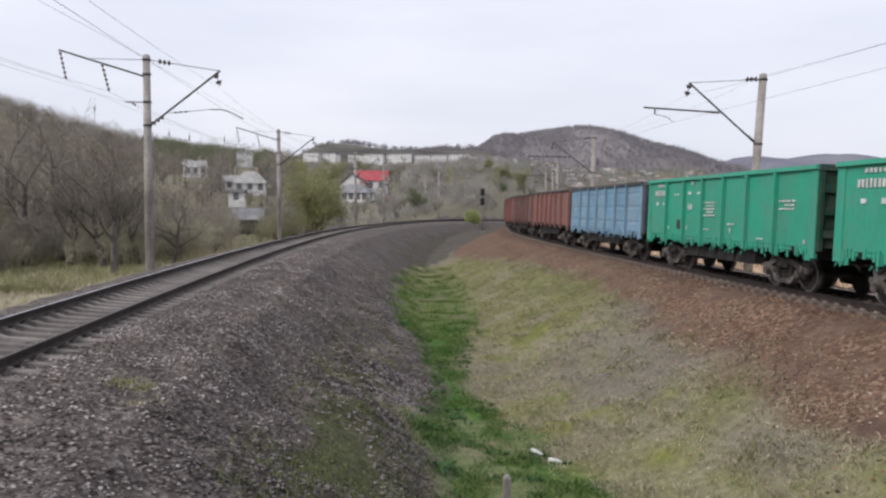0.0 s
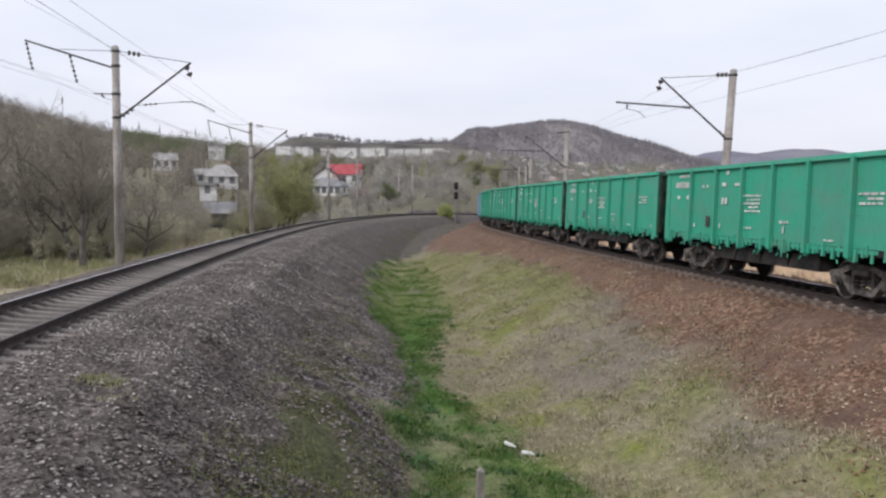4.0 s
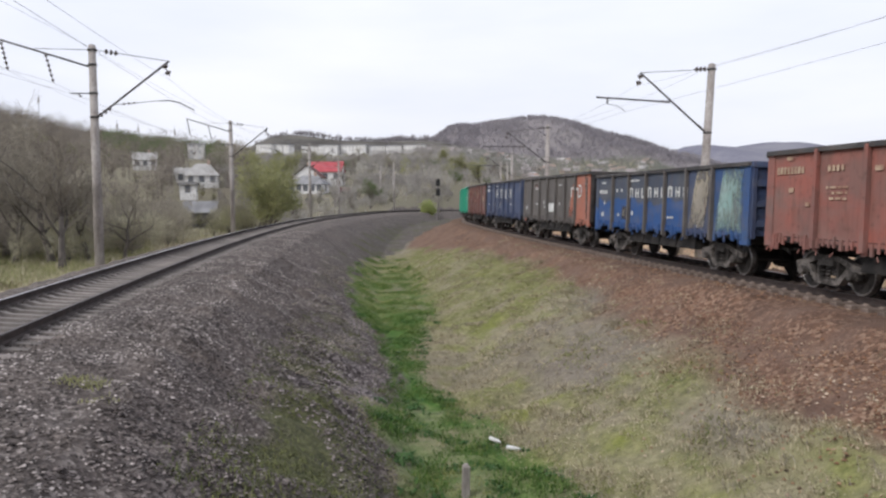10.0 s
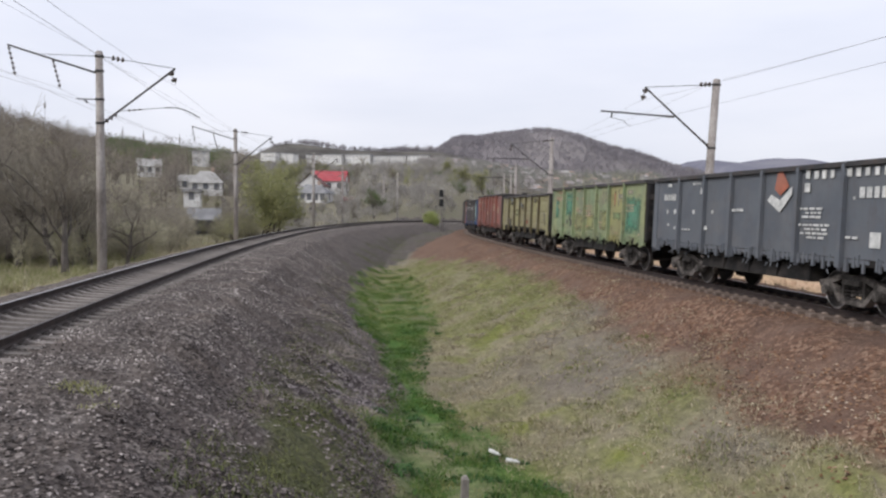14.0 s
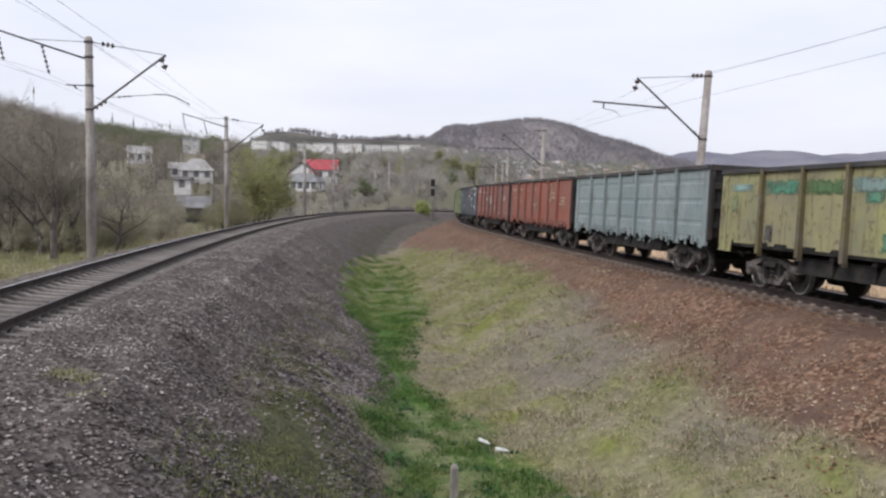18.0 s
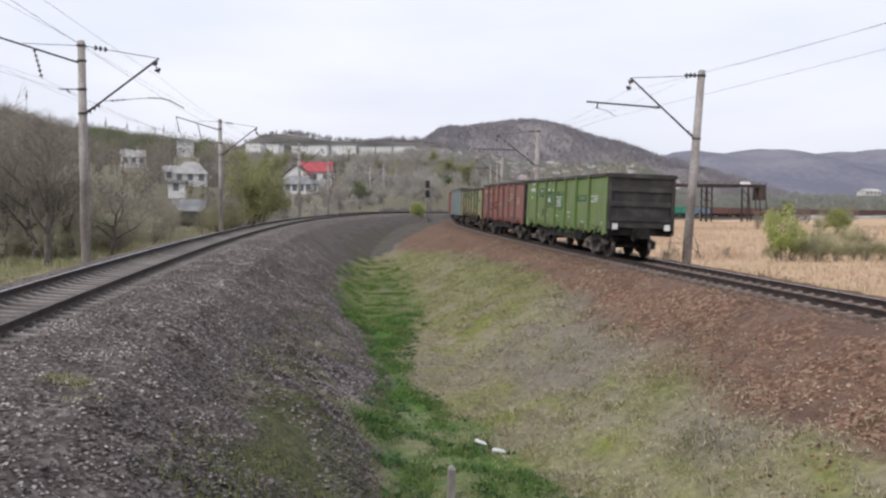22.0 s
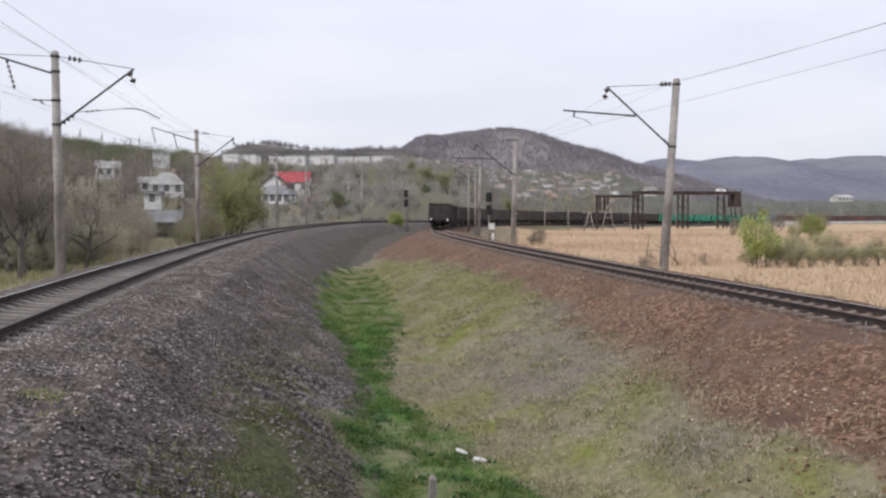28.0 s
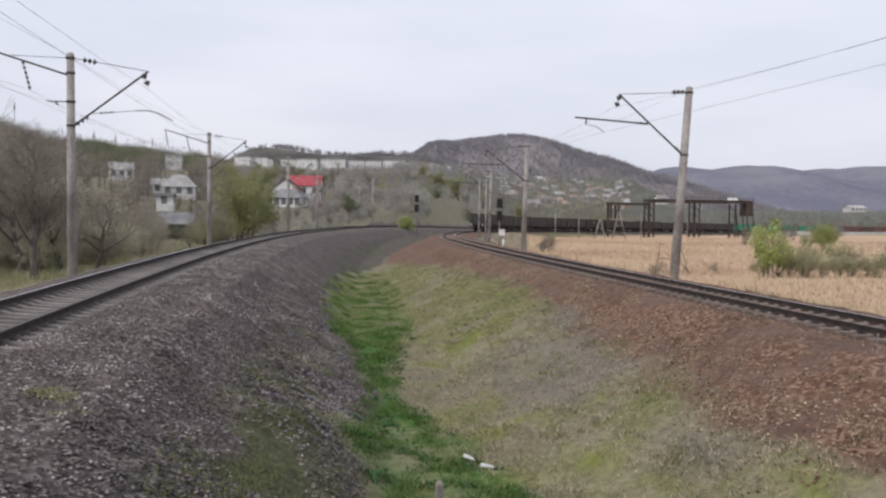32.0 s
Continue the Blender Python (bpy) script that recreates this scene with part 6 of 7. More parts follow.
GARDENS = [(-0.388, 0.024, 247), (-0.388, 0.02, 228), (-0.388, 0.018, 210), (-0.324, 0.024, 171), (-0.338, 0.012, 160), (-0.32, 0.014, 150), (-0.165, 0.045, 197), (-0.184, 0.03, 175), (-0.322, 0.021, 360), (-0.322, 0.021, 340), (-0.322, 0.021, 318), (-0.322, 0.021, 296), (-0.322, 0.021, 272), (-0.322, 0.021, 250), (-0.322, 0.021, 228), (-0.322, 0.016, 206), (-0.388, 0.014, 190), (-0.32, 0.022, 130), (-0.318, 0.02, 112), (-0.316, 0.018, 100), (-0.322, 0.021, 338), (-0.322, 0.021, 318)]


def open_ground(X, Y):
    """True where no garden or yard in front of a village house keeps trees away."""
    X, Y = np.asarray(X, float), np.asarray(Y, float)
    r, q = np.hypot(X, Y), X / Y
    ok = ~((np.reshape(nearest(LP, LN, np.atleast_1d(X), np.atleast_1d(Y))[0], X.shape) > -6.5) & (r < 260) & (q < 0.12))
    for a, wide, far in GARDENS:
        ok &= ~((np.abs(q - a) < wide) & (r > far - 20) & (r < far + 6))
    return ok


rnd = random.Random(11)
plant("bare", -23.9, 48.0, 1.08, 40)
plant("bare2", -26.4, 52.0, 0.95, 200)
plant("bare", -25.4, 55.0, 0.9, 130)
plant("bare2", -22.9, 55.0, 0.62, 320)
plant("bare2", -33.0, 58.0, 1.1, 90)
for x, y, k, kind in ((-29.5, 53, 0.95, "bare"), (-36.0, 60, 1.2, "bare2"), (-41.0, 62, 1.5, "bare"), (-40.5, 70, 1.5, "bare2"), (-50.0, 80, 1.7, "bare2"), (-33.0, 53, 0.8, "thicket"), (-31.5, 49, 0.7, "thicket"), (-36.0, 55, 0.9, "olive")):
    plant(kind, x, y, k, k * 777)
for i in range(170):
    s = rnd.uniform(4, 110)
    off = rnd.uniform(9.5, 40)
    x, y, z, h = on_line(LP, LN, LZ, s, -off)
    if y < 24 or (x > -21.5 and y < 46) or (y - 0.6 * x < 68 and x > -40):
        continue
    kind = rnd.choice(["thicket", "thicket", "olive", "olive", "olive", "bare"])
    q = x / y
    if q > -0.43:
        kind, k = rnd.choice(["thicket", "olive", "olive"]), rnd.uniform(0.42, 0.72)
        if q > -0.30:
            k *= 1.15
    else:
        k = rnd.uniform(0.7, 1.1) * (0.85 if kind == "bare" else 1.0)
    turn = rnd.uniform(0, 360)
    if open_ground(x, y):
        plant(kind, x, y, k, turn)
for x, y, k, kind in ((-23.0, 93, 1.12, "leafy"), (-24.0, 97, 1.16, "leafy"), (-23.4, 100, 1.0, "leafy"), (-25.6, 95, 0.95, "olive"), (-26.0, 101, 0.9, "thicket"), (-24.6, 88, 0.8, "olive"), (-15.6, 152, 0.6, "dark")):
    plant(kind, x, y, k, rnd.uniform(0, 360))
plant("bright", -5.3, 141, 0.85, 30, 1.2)
for i in range(170):
    a, r = rnd.uniform(-0.52, 0.10), rnd.uniform(115, 330)
    if r < 200 and a > -0.05:
        continue
    x, y = r * math.sin(a), r * math.cos(a)
    if not open_ground(x, y):
        continue
    if r < 190:
        plant(rnd.choice(["thicket", "olive", "thicket", "bare"]), x, y, rnd.uniform(0.35, 0.65), rnd.uniform(0, 360))
    else:
        plant(rnd.choice(["thicket", "bare2", "leafy", "olive", "dark", "bare", "thicket"]), x, y, rnd.uniform(0.6, 1.0), rnd.uniform(0, 360))
for i in range(60):
    a, r = rnd.uniform(0.10, 0.56), rnd.uniform(270, 420)
    x, y = r * math.sin(a), r * math.cos(a)
    if nearest(RP, RN, np.array([x]), np.array([y]))[0][0] > -7:
        continue
    plant(rnd.choice(["thicket", "bare2", "leafy", "olive", "dark", "willow", "thicket"]), x, y, rnd.uniform(0.7, 1.2), rnd.uniform(0, 360))
for x, y, k, kind in ((32.2, 76.0, 0.98, "spire"), (31.4, 75.6, 0.55, "willow"), (33.2, 76.6, 0.62, "spire"), (34.6, 76.4, 0.72, "willow"), (36.2, 77.4, 0.78, "willow"), (37.4, 76.0, 0.70, "willow"), (35.4, 75.4, 0.6, "willow"), (38.6, 75.4, 0.55, "willow"), (39.8, 75.2, 0.62, "willow"), (40.6, 77, 0.7, "olive"), (41.6, 75.6, 0.66, "willow"), (43.0, 76.4, 0.74, "willow"), (44.8, 77.0, 0.70, "olive"), (46.6, 78.4, 0.8, "willow"), (18.6, 127.0, 0.62, "thicket"), (17.2, 124.0, 0.5, "thicket"), (19.8, 131.0, 0.7, "thicket"), (16.4, 120.0, 0.45, "thicket"), (28.5, 80.0, 0.3, "thicket"),
                      (34.4, 80, 0.9, "thicket"), (40.0, 84, 0.95, "willow"), (45.0, 88, 1.0, "willow"), (67.2, 138, 1.35, "bright"), (66.0, 140, 1.0, "willow"), (71, 170, 1.2, "thicket"), (67, 165, 1.1, "thicket"), (63.5, 162, 1.0, "thicket"), (78, 175, 1.1, "thicket"), (86, 180, 1.1, "olive"), (96, 212, 1.2, "thicket"), (112, 224, 1.2, "olive"), (99, 196, 1.2, "thicket"), (12.6, 45.5, 0.42, "thicket")):
    plant(kind, x, y, k, rnd.uniform(0, 360))
for x, y, k, kind in ((-57.2, 158, 0.5, "thicket"), (-50.6, 157.5, 0.34, "olive"), (-47.4, 160, 0.55, "bare"), (-57.5, 151, 0.5, "olive"), (-49.6, 149, 0.45, "thicket"), (-48.2, 146, 0.5, "thicket"), (-46.0, 138, 0.4, "olive"), (-50.4, 139, 0.4, "thicket"), (-85.0, 222, 0.6, "thicket"), (-94.0, 224, 0.7, "bare2"), (-83.0, 228, 0.8, "bare"), (-46.8, 155, 0.42, "thicket"), (-48.6, 154, 0.5, "thicket"), (-47.8, 151, 0.45, "olive"), (-50.2, 156, 0.4, "olive"), (-38.6, 117, 0.55, "olive"), (-37.4, 117.5, 0.55, "olive"), (-36.2, 117.5, 0.55, "thicket"), (-39.8, 118.5, 0.5, "thicket"), (-40.4, 121, 0.42, "olive"), (-35.4, 119, 0.45, "thicket"), (-52.2, 151, 0.4, "thicket"), (-45.2, 150, 0.42, "olive"), (-44.0, 146, 0.36, "thicket"), (-46.4, 143, 0.4, "thicket"), (-60.0, 200, 0.9, "dark"), (-57.5, 196, 0.8, "dark"), (-63.0, 214, 1.0, "dark"), (-55.0, 200, 0.75, "olive"),
                      (-36.0, 166, 0.35, "thicket"), (-27.6, 167, 0.4, "olive"), (-25.6, 186, 0.7, "bare2"), (-33.0, 160, 0.35, "olive"), (-29.0, 158, 0.3, "thicket"), (-22.0, 178, 0.7, "thicket"), (-24.0, 168, 0.5, "bare")):
    plant(kind, x, y, k, k * 900 + x)
for k, ob in PROTO.items():
    if k not in FIRST_USE:
        plant(k, -40, 90, 0.7)


def scatter(name, label, category, pts, blades, material, height, width, seed, lean=0.35, spread=0.12, downhill=0.0):
    """Ground cover too fine to count: sprays of bent, pointed blades."""
    r = np.random.RandomState(seed)
    P0 = np.repeat(np.asarray(pts, float).reshape(-1, 3), blades, 0)
    n = len(P0)
    h = np.repeat(height * r.uniform(0.6, 1.3, n // blades), blades) * r.uniform(0.65, 1.05, n)
    a, l, w = r.uniform(0, 6.283, n), r.uniform(0.05, lean, n), width * r.uniform(0.6, 1.3, n)
    c, sn = np.cos(a), np.sin(a)
    B = P0 + np.stack([r.normal(0, spread, n), r.normal(0, spread, n), np.full(n, -0.02)], 1)
    side = np.stack([-sn * w, c * w, 0 * w], 1)
    way = np.stack([c * l + downhill, sn * l - downhill * 0.3, 0 * l - downhill * 0.45], 1) * h[:, None]
    up = np.stack([0 * h, 0 * h, h], 1)
    mid = B + way * 0.35 + up * 0.6
    tip = B + way * 1.15 + up * (0.95 - 0.3 * l / max(lean, 0.01))[:, None]
    V = np.stack([B - side, B + side, mid + side * 0.7, mid - side * 0.7, tip], 1)
    k = (np.arange(n) * 5)[:, None]
    F = np.concatenate([k + [0, 1, 2], k + [0, 2, 3], k + [3, 2, 4]], 1)
    return tagged(new(name, tri_mesh(name, V, F, material)), label, category, kind="stuff")


def places(n, test, x0, x1, y0, y1, seed):
    r = np.random.RandomState(seed)
    X, Y = r.uniform(x0, x1, n), y0 + (y1 - y0) * r.uniform(0, 1, n) ** 1.5
    uL, iL = nearest(LP, LN, X, Y)
    uR, iR = nearest(RP, RN, X, Y)
    keep = test(X, Y, uL, uR)
    X, Y = X[keep], Y[keep]
    return np.stack([X, Y, ground_height(X, Y)], 1)


def clumps(X, Y, wave, cut, seed):
    """True in uneven patches of about that size, with frayed edges."""
    return rough_noise(X + seed * 7.3, Y * 0.45 - seed * 3.1, wave) * 0.55 + np.random.RandomState(seed).normal(0, 0.25, X.size) > cut


def on_slope(X, Y, uL, uR):
    return (uL > ditch_in(Y) + 0.5) & (uR < -brown_edge(Y) + 0.3 * np.sin(Y * 2.1 + X))


scatter("dry_grass", "short dry straw-coloured grass on the bank", "grass", places(52000, lambda X, Y, uL, uR: on_slope(X, Y, uL, uR) & (uL > ditch_out(Y) - 0.7) & clumps(X, Y, 1.7, -0.25, 1), -6, 12, 10, 75, 1), 5, M_DRY, 0.075, 0.008, 1, 2.4)
scatter("green_grass", "fresh green grass along the ditch", "grass", places(60000, lambda X, Y, uL, uR: (uL > ditch_in(Y) - 0.1) & (uL < ditch_out(Y) - 0.2) & (uR < -4) & clumps(X, Y, 1.5, np.interp(Y, [10, 19, 22, 34, 40, 60], [0.13, 0.1, -0.25, -0.25, 0.22, 0.3]), 2), -9, 4, 10, 70, 2), 7, M_GREEN, 0.13, 0.010, 2, 1.2)
scatter("leafy_weeds", "low broad-leaved green weeds in the ditch", "weed", places(7000, lambda X, Y, uL, uR: (uL > ditch_in(Y)) & (uL < ditch_out(Y)) & clumps(X, Y, 1.1, 0.34, 21), -6, 4, 10, 34, 21), 8, M_GREEN_DARK, 0.11, 0.032, 21, 1.8, 0.07)
scatter("green_grass", "patches of yellow-green grass on the slope", "grass", places(30000, lambda X, Y, uL, uR: on_slope(X, Y, uL, uR) & clumps(X, Y, 2.3, np.interp(Y, [10, 24, 34, 70], [0.42, 0.42, 0.0, 0.0]), 3), -6, 8, 10, 72, 3), 5, M_GREEN_PALE, 0.10, 0.010, 3, 1.5)
scatter("grass_tussocks", "matted dry grass tussocks on the bank", "grass", places(2600, lambda X, Y, uL, uR: on_slope(X, Y, uL, uR) & (uL > ditch_out(Y) - 0.4) & clumps(X, Y, 2.4, 0.0, 14), -6, 10, 10, 60, 14), 34, M_DRY, 0.13, 0.008, 14, 2.2, 0.16, -0.35)
scatter("dead_stalks", "grey-brown dead weed stalks on the slope", "weeds", places(5200, lambda X, Y, uL, uR: on_slope(X, Y, uL, uR) & (uL > ditch_out(Y)) & (uR > -9.5) & clumps(X, Y, 2.9, 0.1, 15), -4, 10, 10, 50, 15), 10, M_STALK, 0.15, 0.006, 15, 1.8, 0.12, -0.3)
scatter("dead_stalks", "fallen dry stalks lying down the stony bank", "weeds", places(5200, lambda X, Y, uL, uR: (uL > 5.0) & (uL < ditch_in(Y) + 0.1) & (Y > 15) & clumps(X, Y, 2.0, 0.05, 16), -9, 1, 12, 50, 16), 7, M_STALK, 0.24, 0.007, 16, 0.9, 0.14, 1.5)
scatter("verge_grass", "dry tufts along the outer verge", "grass", places(14000, lambda X, Y, uL, uR: (uL < -3.8) & (uL > -14), -40, -8, 12, 90, 4), 5, M_VERGE, 0.38, 0.014, 4, 0.5)
scatter("rough_grass", "tall olive and straw grass under the bare trees", "grass", places(7000, lambda X, Y, uL, uR: (uL < -9) & (uL > -34) & (X / Y < -0.38), -52, -16, 40, 98, 31), 7, M_LEAF, 0.75, 0.022, 31, 0.8, 0.3)
scatter("rough_grass", "pale dry grass under the bare trees", "grass", places(12000, lambda X, Y, uL, uR: (uL < -8) & (uL > -34) & (X / Y < -0.36), -52, -16, 40, 98, 32), 6, M_VERGE, 0.6, 0.018, 32, 0.9, 0.3)
scatter("track_weeds", "dull green weeds along the edge of the reed field", "weeds", places(5200, lambda X, Y, uL, uR: (uR > 3.5) & (uR < 5.8) & clumps(X, Y, 4.0, 0.0, 33), 6, 50, 14, 90, 33), 7, M_WEED, 0.42, 0.014, 33, 0.6, 0.2)
scatter("reeds", "field of pale dry reeds", "reeds", places(52000, lambda X, Y, uL, uR: (uR > 5.2), 8, 120, 30, 190, 5), 4, M_REED, 0.55, 0.016, 5, 1.1)
scatter("weed_tuft", "small yellow-green weed tuft on the ballast shoulder", "weed", [(-5.25 + 0.08 * i, 10.96 + 0.05 * (i % 3), ground_at(-5.25 + 0.08 * i, 10.96)) for i in range(-3, 4)] + [(-4.71, 10.29, ground_at(-4.71, 10.29)), (-4.66, 10.33, ground_at(-4.66, 10.33))], 30, M_LEAF, 0.12, 0.010, 9, 1.2)
scatter("scree_weeds", "sparse green weeds on the dark scree", "grass", places(26000, lambda X, Y, uL, uR: (uL > 4.3 + 0.06 * (Y - 10)) & (uL < ditch_in(Y) + 0.2) & clumps(X, Y, 1.9, np.interp(Y, [10, 17, 22, 40], [-0.15, -0.1, 0.36, 0.55]), 12), -9, 3, 9, 40, 12), 5, M_WEED, 0.075, 0.009, 12, 1.4)
scatter("dry_grass", "dry grass creeping up into the brown stone", "grass", places(24000, lambda X, Y, uL, uR: (uR < -brown_edge(Y) + 1.5) & (uR > -brown_edge(Y) - 0.4) & clumps(X, Y, 1.3, 0.16, 34), 0, 12, 9, 50, 34), 5, M_DRY, 0.085, 0.008, 34, 2.2)
scatter("track_weeds", "thin grey weeds beside the brown track", "grass", places(2500, lambda X, Y, uL, uR: (uR > 2.6) & (uR < 5.4), 4, 40, 12, 80, 6), 4, M_DRY, 0.4, 0.012, 6, 0.4)


def stones(name, label, pts, material, size, seed):
    """Loose ballast, each stone a crooked lump."""
    g = np.random.RandomState(seed)
    n = len(pts)
    r = size * g.uniform(0.4, 1.0, n) ** 1.3 * 1.5
    q = g.uniform(0, 1.57, n)[:, None] + np.arange(4) * 1.571 + g.uniform(-0.3, 0.3, (n, 4))
    V = np.empty((n, 5, 3))
    V[:, :4, 0] = pts[:, :1] + np.cos(q) * r[:, None] * g.uniform(0.7, 1.2, (n, 4))
    V[:, :4, 1] = pts[:, 1:2] + np.sin(q) * r[:, None] * g.uniform(0.7, 1.2, (n, 4))
    V[:, :4, 2] = pts[:, 2:] + r[:, None] * g.uniform(0.0, 0.35, (n, 4))
    V[:, 4] = pts + r[:, None] * np.stack([g.uniform(-0.3, 0.3, n), g.uniform(-0.3, 0.3, n), g.uniform(0.6, 0.9, n)], 1)
    k = (np.arange(n) * 5)[:, None]
    F = np.concatenate([k + [0, 1, 4], k + [1, 2, 4], k + [2, 3, 4], k + [3, 0, 4]], 1)
    return tagged(new(name, tri_mesh(name, V, F, material)), label, "ballast", kind="stuff")


stones("ballast", "loose grey crushed stone ballast", places(230000, lambda X, Y, uL, uR: ((uL > 1.5) & (uL < 3.9 + 0.8 * smooth01(14, 28, Y) + (1.8 + 1.2 * smooth01(14, 28, Y)) * np.random.RandomState(1).uniform(0, 1, uL.size) ** 3)) | ((np.abs(uL) < 1.6) & (np.abs(np.abs(uL) - 0.79) > 0.1)), -16, 3, 4, 62, 7), M_STONE_L, 0.026, 7)
stones("scree", "dark broken stone on the bank slope", places(120000, lambda X, Y, uL, uR: (uL > 3.6) & (uL < ditch_in(Y) + 0.1) & (np.sin(X * 1.3 + 0.4 * Y) * np.sin(Y * 0.55 - X * 0.3) < 0.6), -10, 3, 6, 48, 17), M_STONE_D, 0.03, 17)
stones("scree", "pale broken stone at the foot of the bank", places(60000, lambda X, Y, uL, uR: (uL > ditch_in(Y) - 2.3) & (uL < ditch_in(Y) + 0.25) & (Y > 15) & clumps(X, Y, 1.8, np.interp(Y, [14, 20, 34, 44], [0.5, -0.1, 0.0, 0.6]), 27), -10, 1, 13, 46, 19), M_STONE_P, 0.03, 19)
stones("ballast", "loose red-brown crushed stone ballast", places(80000, lambda X, Y, uL, uR: (uR < -1.5) & (uR > -brown_edge(Y) - 0.5 + 2.6 * (np.random.RandomState(2).uniform(0, 1, uR.size) - 0.35) * (rough_noise(X, Y, 3.0) < 0.6)) & ((uR < -3.2) | clumps(X, Y, 2.2, 0.25, 24)) & clumps(X, Y, 1.2, -0.35, 25), -2, 18, 9, 62, 8), M_STONE_R, 0.035, 8)
stones("loose_stone", "scattered red-brown stones among the dry grass", places(5000, lambda X, Y, uL, uR: (uR < -brown_edge(Y)) & (uR > -brown_edge(Y) - 2.4) & clumps(X, Y, 1.5, 0.2, 23), 0, 12, 9, 45, 18), M_STONE_R, 0.036, 18)


# ---- houses ----
def window_me():
    bm = bmesh.new()
    box(bm, -0.5, 0.5, -0.04, 0.04, -0.65, 0.65)
    return mesh_of("window", bm)


WIN = window_me()


def house(label, x, y, z, turn, w, d, h, rise, wall, roof, cols=3, storeys=1, chimney=True, category="house", hip=False):
    t = tagged(new("house"), label, category, "village houses")
    t.matrix_basis = pose(x, y, z, 0, 0, turn)
    bm = bmesh.new()
    box(bm, -w / 2, w / 2, -d / 2, d / 2, -0.9, h)
    if not hip:
        for sx in (-1, 1):
            vs = [bm.verts.new(p) for p in ((sx * w / 2, -d / 2, h), (sx * w / 2, d / 2, h), (sx * w / 2, 0, h + rise * 0.95))]
            bm.faces.new(vs)
    part("wall", bm, wall, t)
    bm = bmesh.new()
    e, g = 0.35, 0.12
    inset = w * 0.3 if hip else -0.3
    v = [bm.verts.new(p) for p in ((-w / 2 - 0.3, -d / 2 - e, h - 0.15), (w / 2 + 0.3, -d / 2 - e, h - 0.15), (w / 2 + 0.3, d / 2 + e, h - 0.15), (-w / 2 - 0.3, d / 2 + e, h - 0.15), (-w / 2 + inset, 0, h + rise), (w / 2 - inset, 0, h + rise))]
    low = [bm.verts.new((p.co.x, p.co.y, p.co.z - g)) for p in v]
    for q in (v, low):
        bm.faces.new((q[0], q[1], q[5], q[4]))
        bm.faces.new((q[2], q[3], q[4], q[5]))
        if hip:
            bm.faces.new((q[1], q[2], q[5]))
            bm.faces.new((q[3], q[0], q[4]))
    for a, b in ((0, 1), (1, 2), (2, 3), (3, 0)):
        bm.faces.new((v[a], v[b], low[b], low[a]))
    ro = part("roof", bm, roof, t)
    if chimney:
        part("chimney", box(bmesh.new(), w * 0.15, w * 0.15 + 0.6, -0.3, 0.3, h + rise * 0.4, h + rise + 0.7), M_BRICKY, ro)
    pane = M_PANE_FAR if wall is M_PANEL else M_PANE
    for s in range(storeys):
        for c in range(cols):
            share("window", WIN, pane, t, pose(-w / 2 + (c + 0.5) * w / cols, -d / 2 - 0.01, h * (s + 0.55) / storeys))
        share("window", WIN, pane, t, pose(w / 2 + 0.01, 0, h * (s + 0.55) / storeys, 0, 0, 90))
    return t


house("white village house with a pale slate roof", -83.2, 214.8, 10.7, 24, 6.0, 5.4, 2.4, 2.0, M_WHITE, M_ROOF_PALE, 3)
house("white village house under a pale hipped slate roof", -50.4, 160.0, 5.4, 14, 6.2, 6.0, 1.8, 2.3, M_WHITE, M_ROOF_PALE, 3, hip=True)
house("small white house with a pale roof behind the gable", -54.6, 163.0, 5.9, 14, 4.2, 4.0, 1.8, 1.1, M_WHITE, M_ROOF_PALE, 2, chimney=False)
house("small white outbuilding with a flat dark roof", -48.8, 146.5, 3.1, 12, 2.9, 3.0, 2.1, 0.4, M_WHITE, M_ROOF_DARK, 1, chimney=False)
house("long low shed with a grey asbestos roof", -39.65, 124.5, -1.0, 14, 4.7, 4.4, 1.5, 1.6, M_ROOF_DARK, M_ROOF_GREY, 0, chimney=False)
house("low white garden wall house under a rusty roof", -24.3, 172.0, 2.6, 8, 3.4, 3.0, 1.3, 0.7, M_WHITE, M_ROOF_BROWN, 1, chimney=False)
house("pale flat-roofed garages beside the village road", -13.0, 158.0, 0.3, -6, 5.0, 3.0, 1.0, 0.25, M_PANEL, M_ROOF_GREY, 3, chimney=False)
house("two-storey house with a bright red metal roof", -31.0, 196, 6.1, 0, 7.4, 7, 2.8, 2.4, M_WHITE, M_ROOF_RED, 3, 1, chimney=False)
house("house with a dark brown steep roof", -34.0, 188, 4.9, -90, 7.0, 6.2, 2.5, 2.7, M_WHITE, M_ROOF_BROWN, 2, 1)
house("white house with a broad grey slate roof", -31.2, 172, 3.4, -4, 7.2, 6.5, 2.1, 1.8, M_WHITE, M_ROOF_GREY, 5, hip=True)
house("tall pale tower block with flat roof", -107.6, 334, 18.3, 10, 6.6, 5, 7.2, 0.3, M_PANEL, M_ROOF_GREY, 2, 3, chimney=False, category="tower block")

house("white two-storey house beyond the far track", 160, 560, 11.5, 10, 7, 7, 3.4, 2.0, M_WHITE, M_FAR_ROOF, 3, 2, chimney=False)
house("small pale house beyond the far track", 210, 560, 12.0, -12, 6, 6, 2.2, 1.6, M_FAR_WALL, M_PANEL, 2, chimney=False)
house("long white farm building beyond the far track", 297, 560, 7.4, 15, 13, 8, 2.2, 1.8, M_FAR_WALL, M_FAR_WALL, 4, chimney=False)


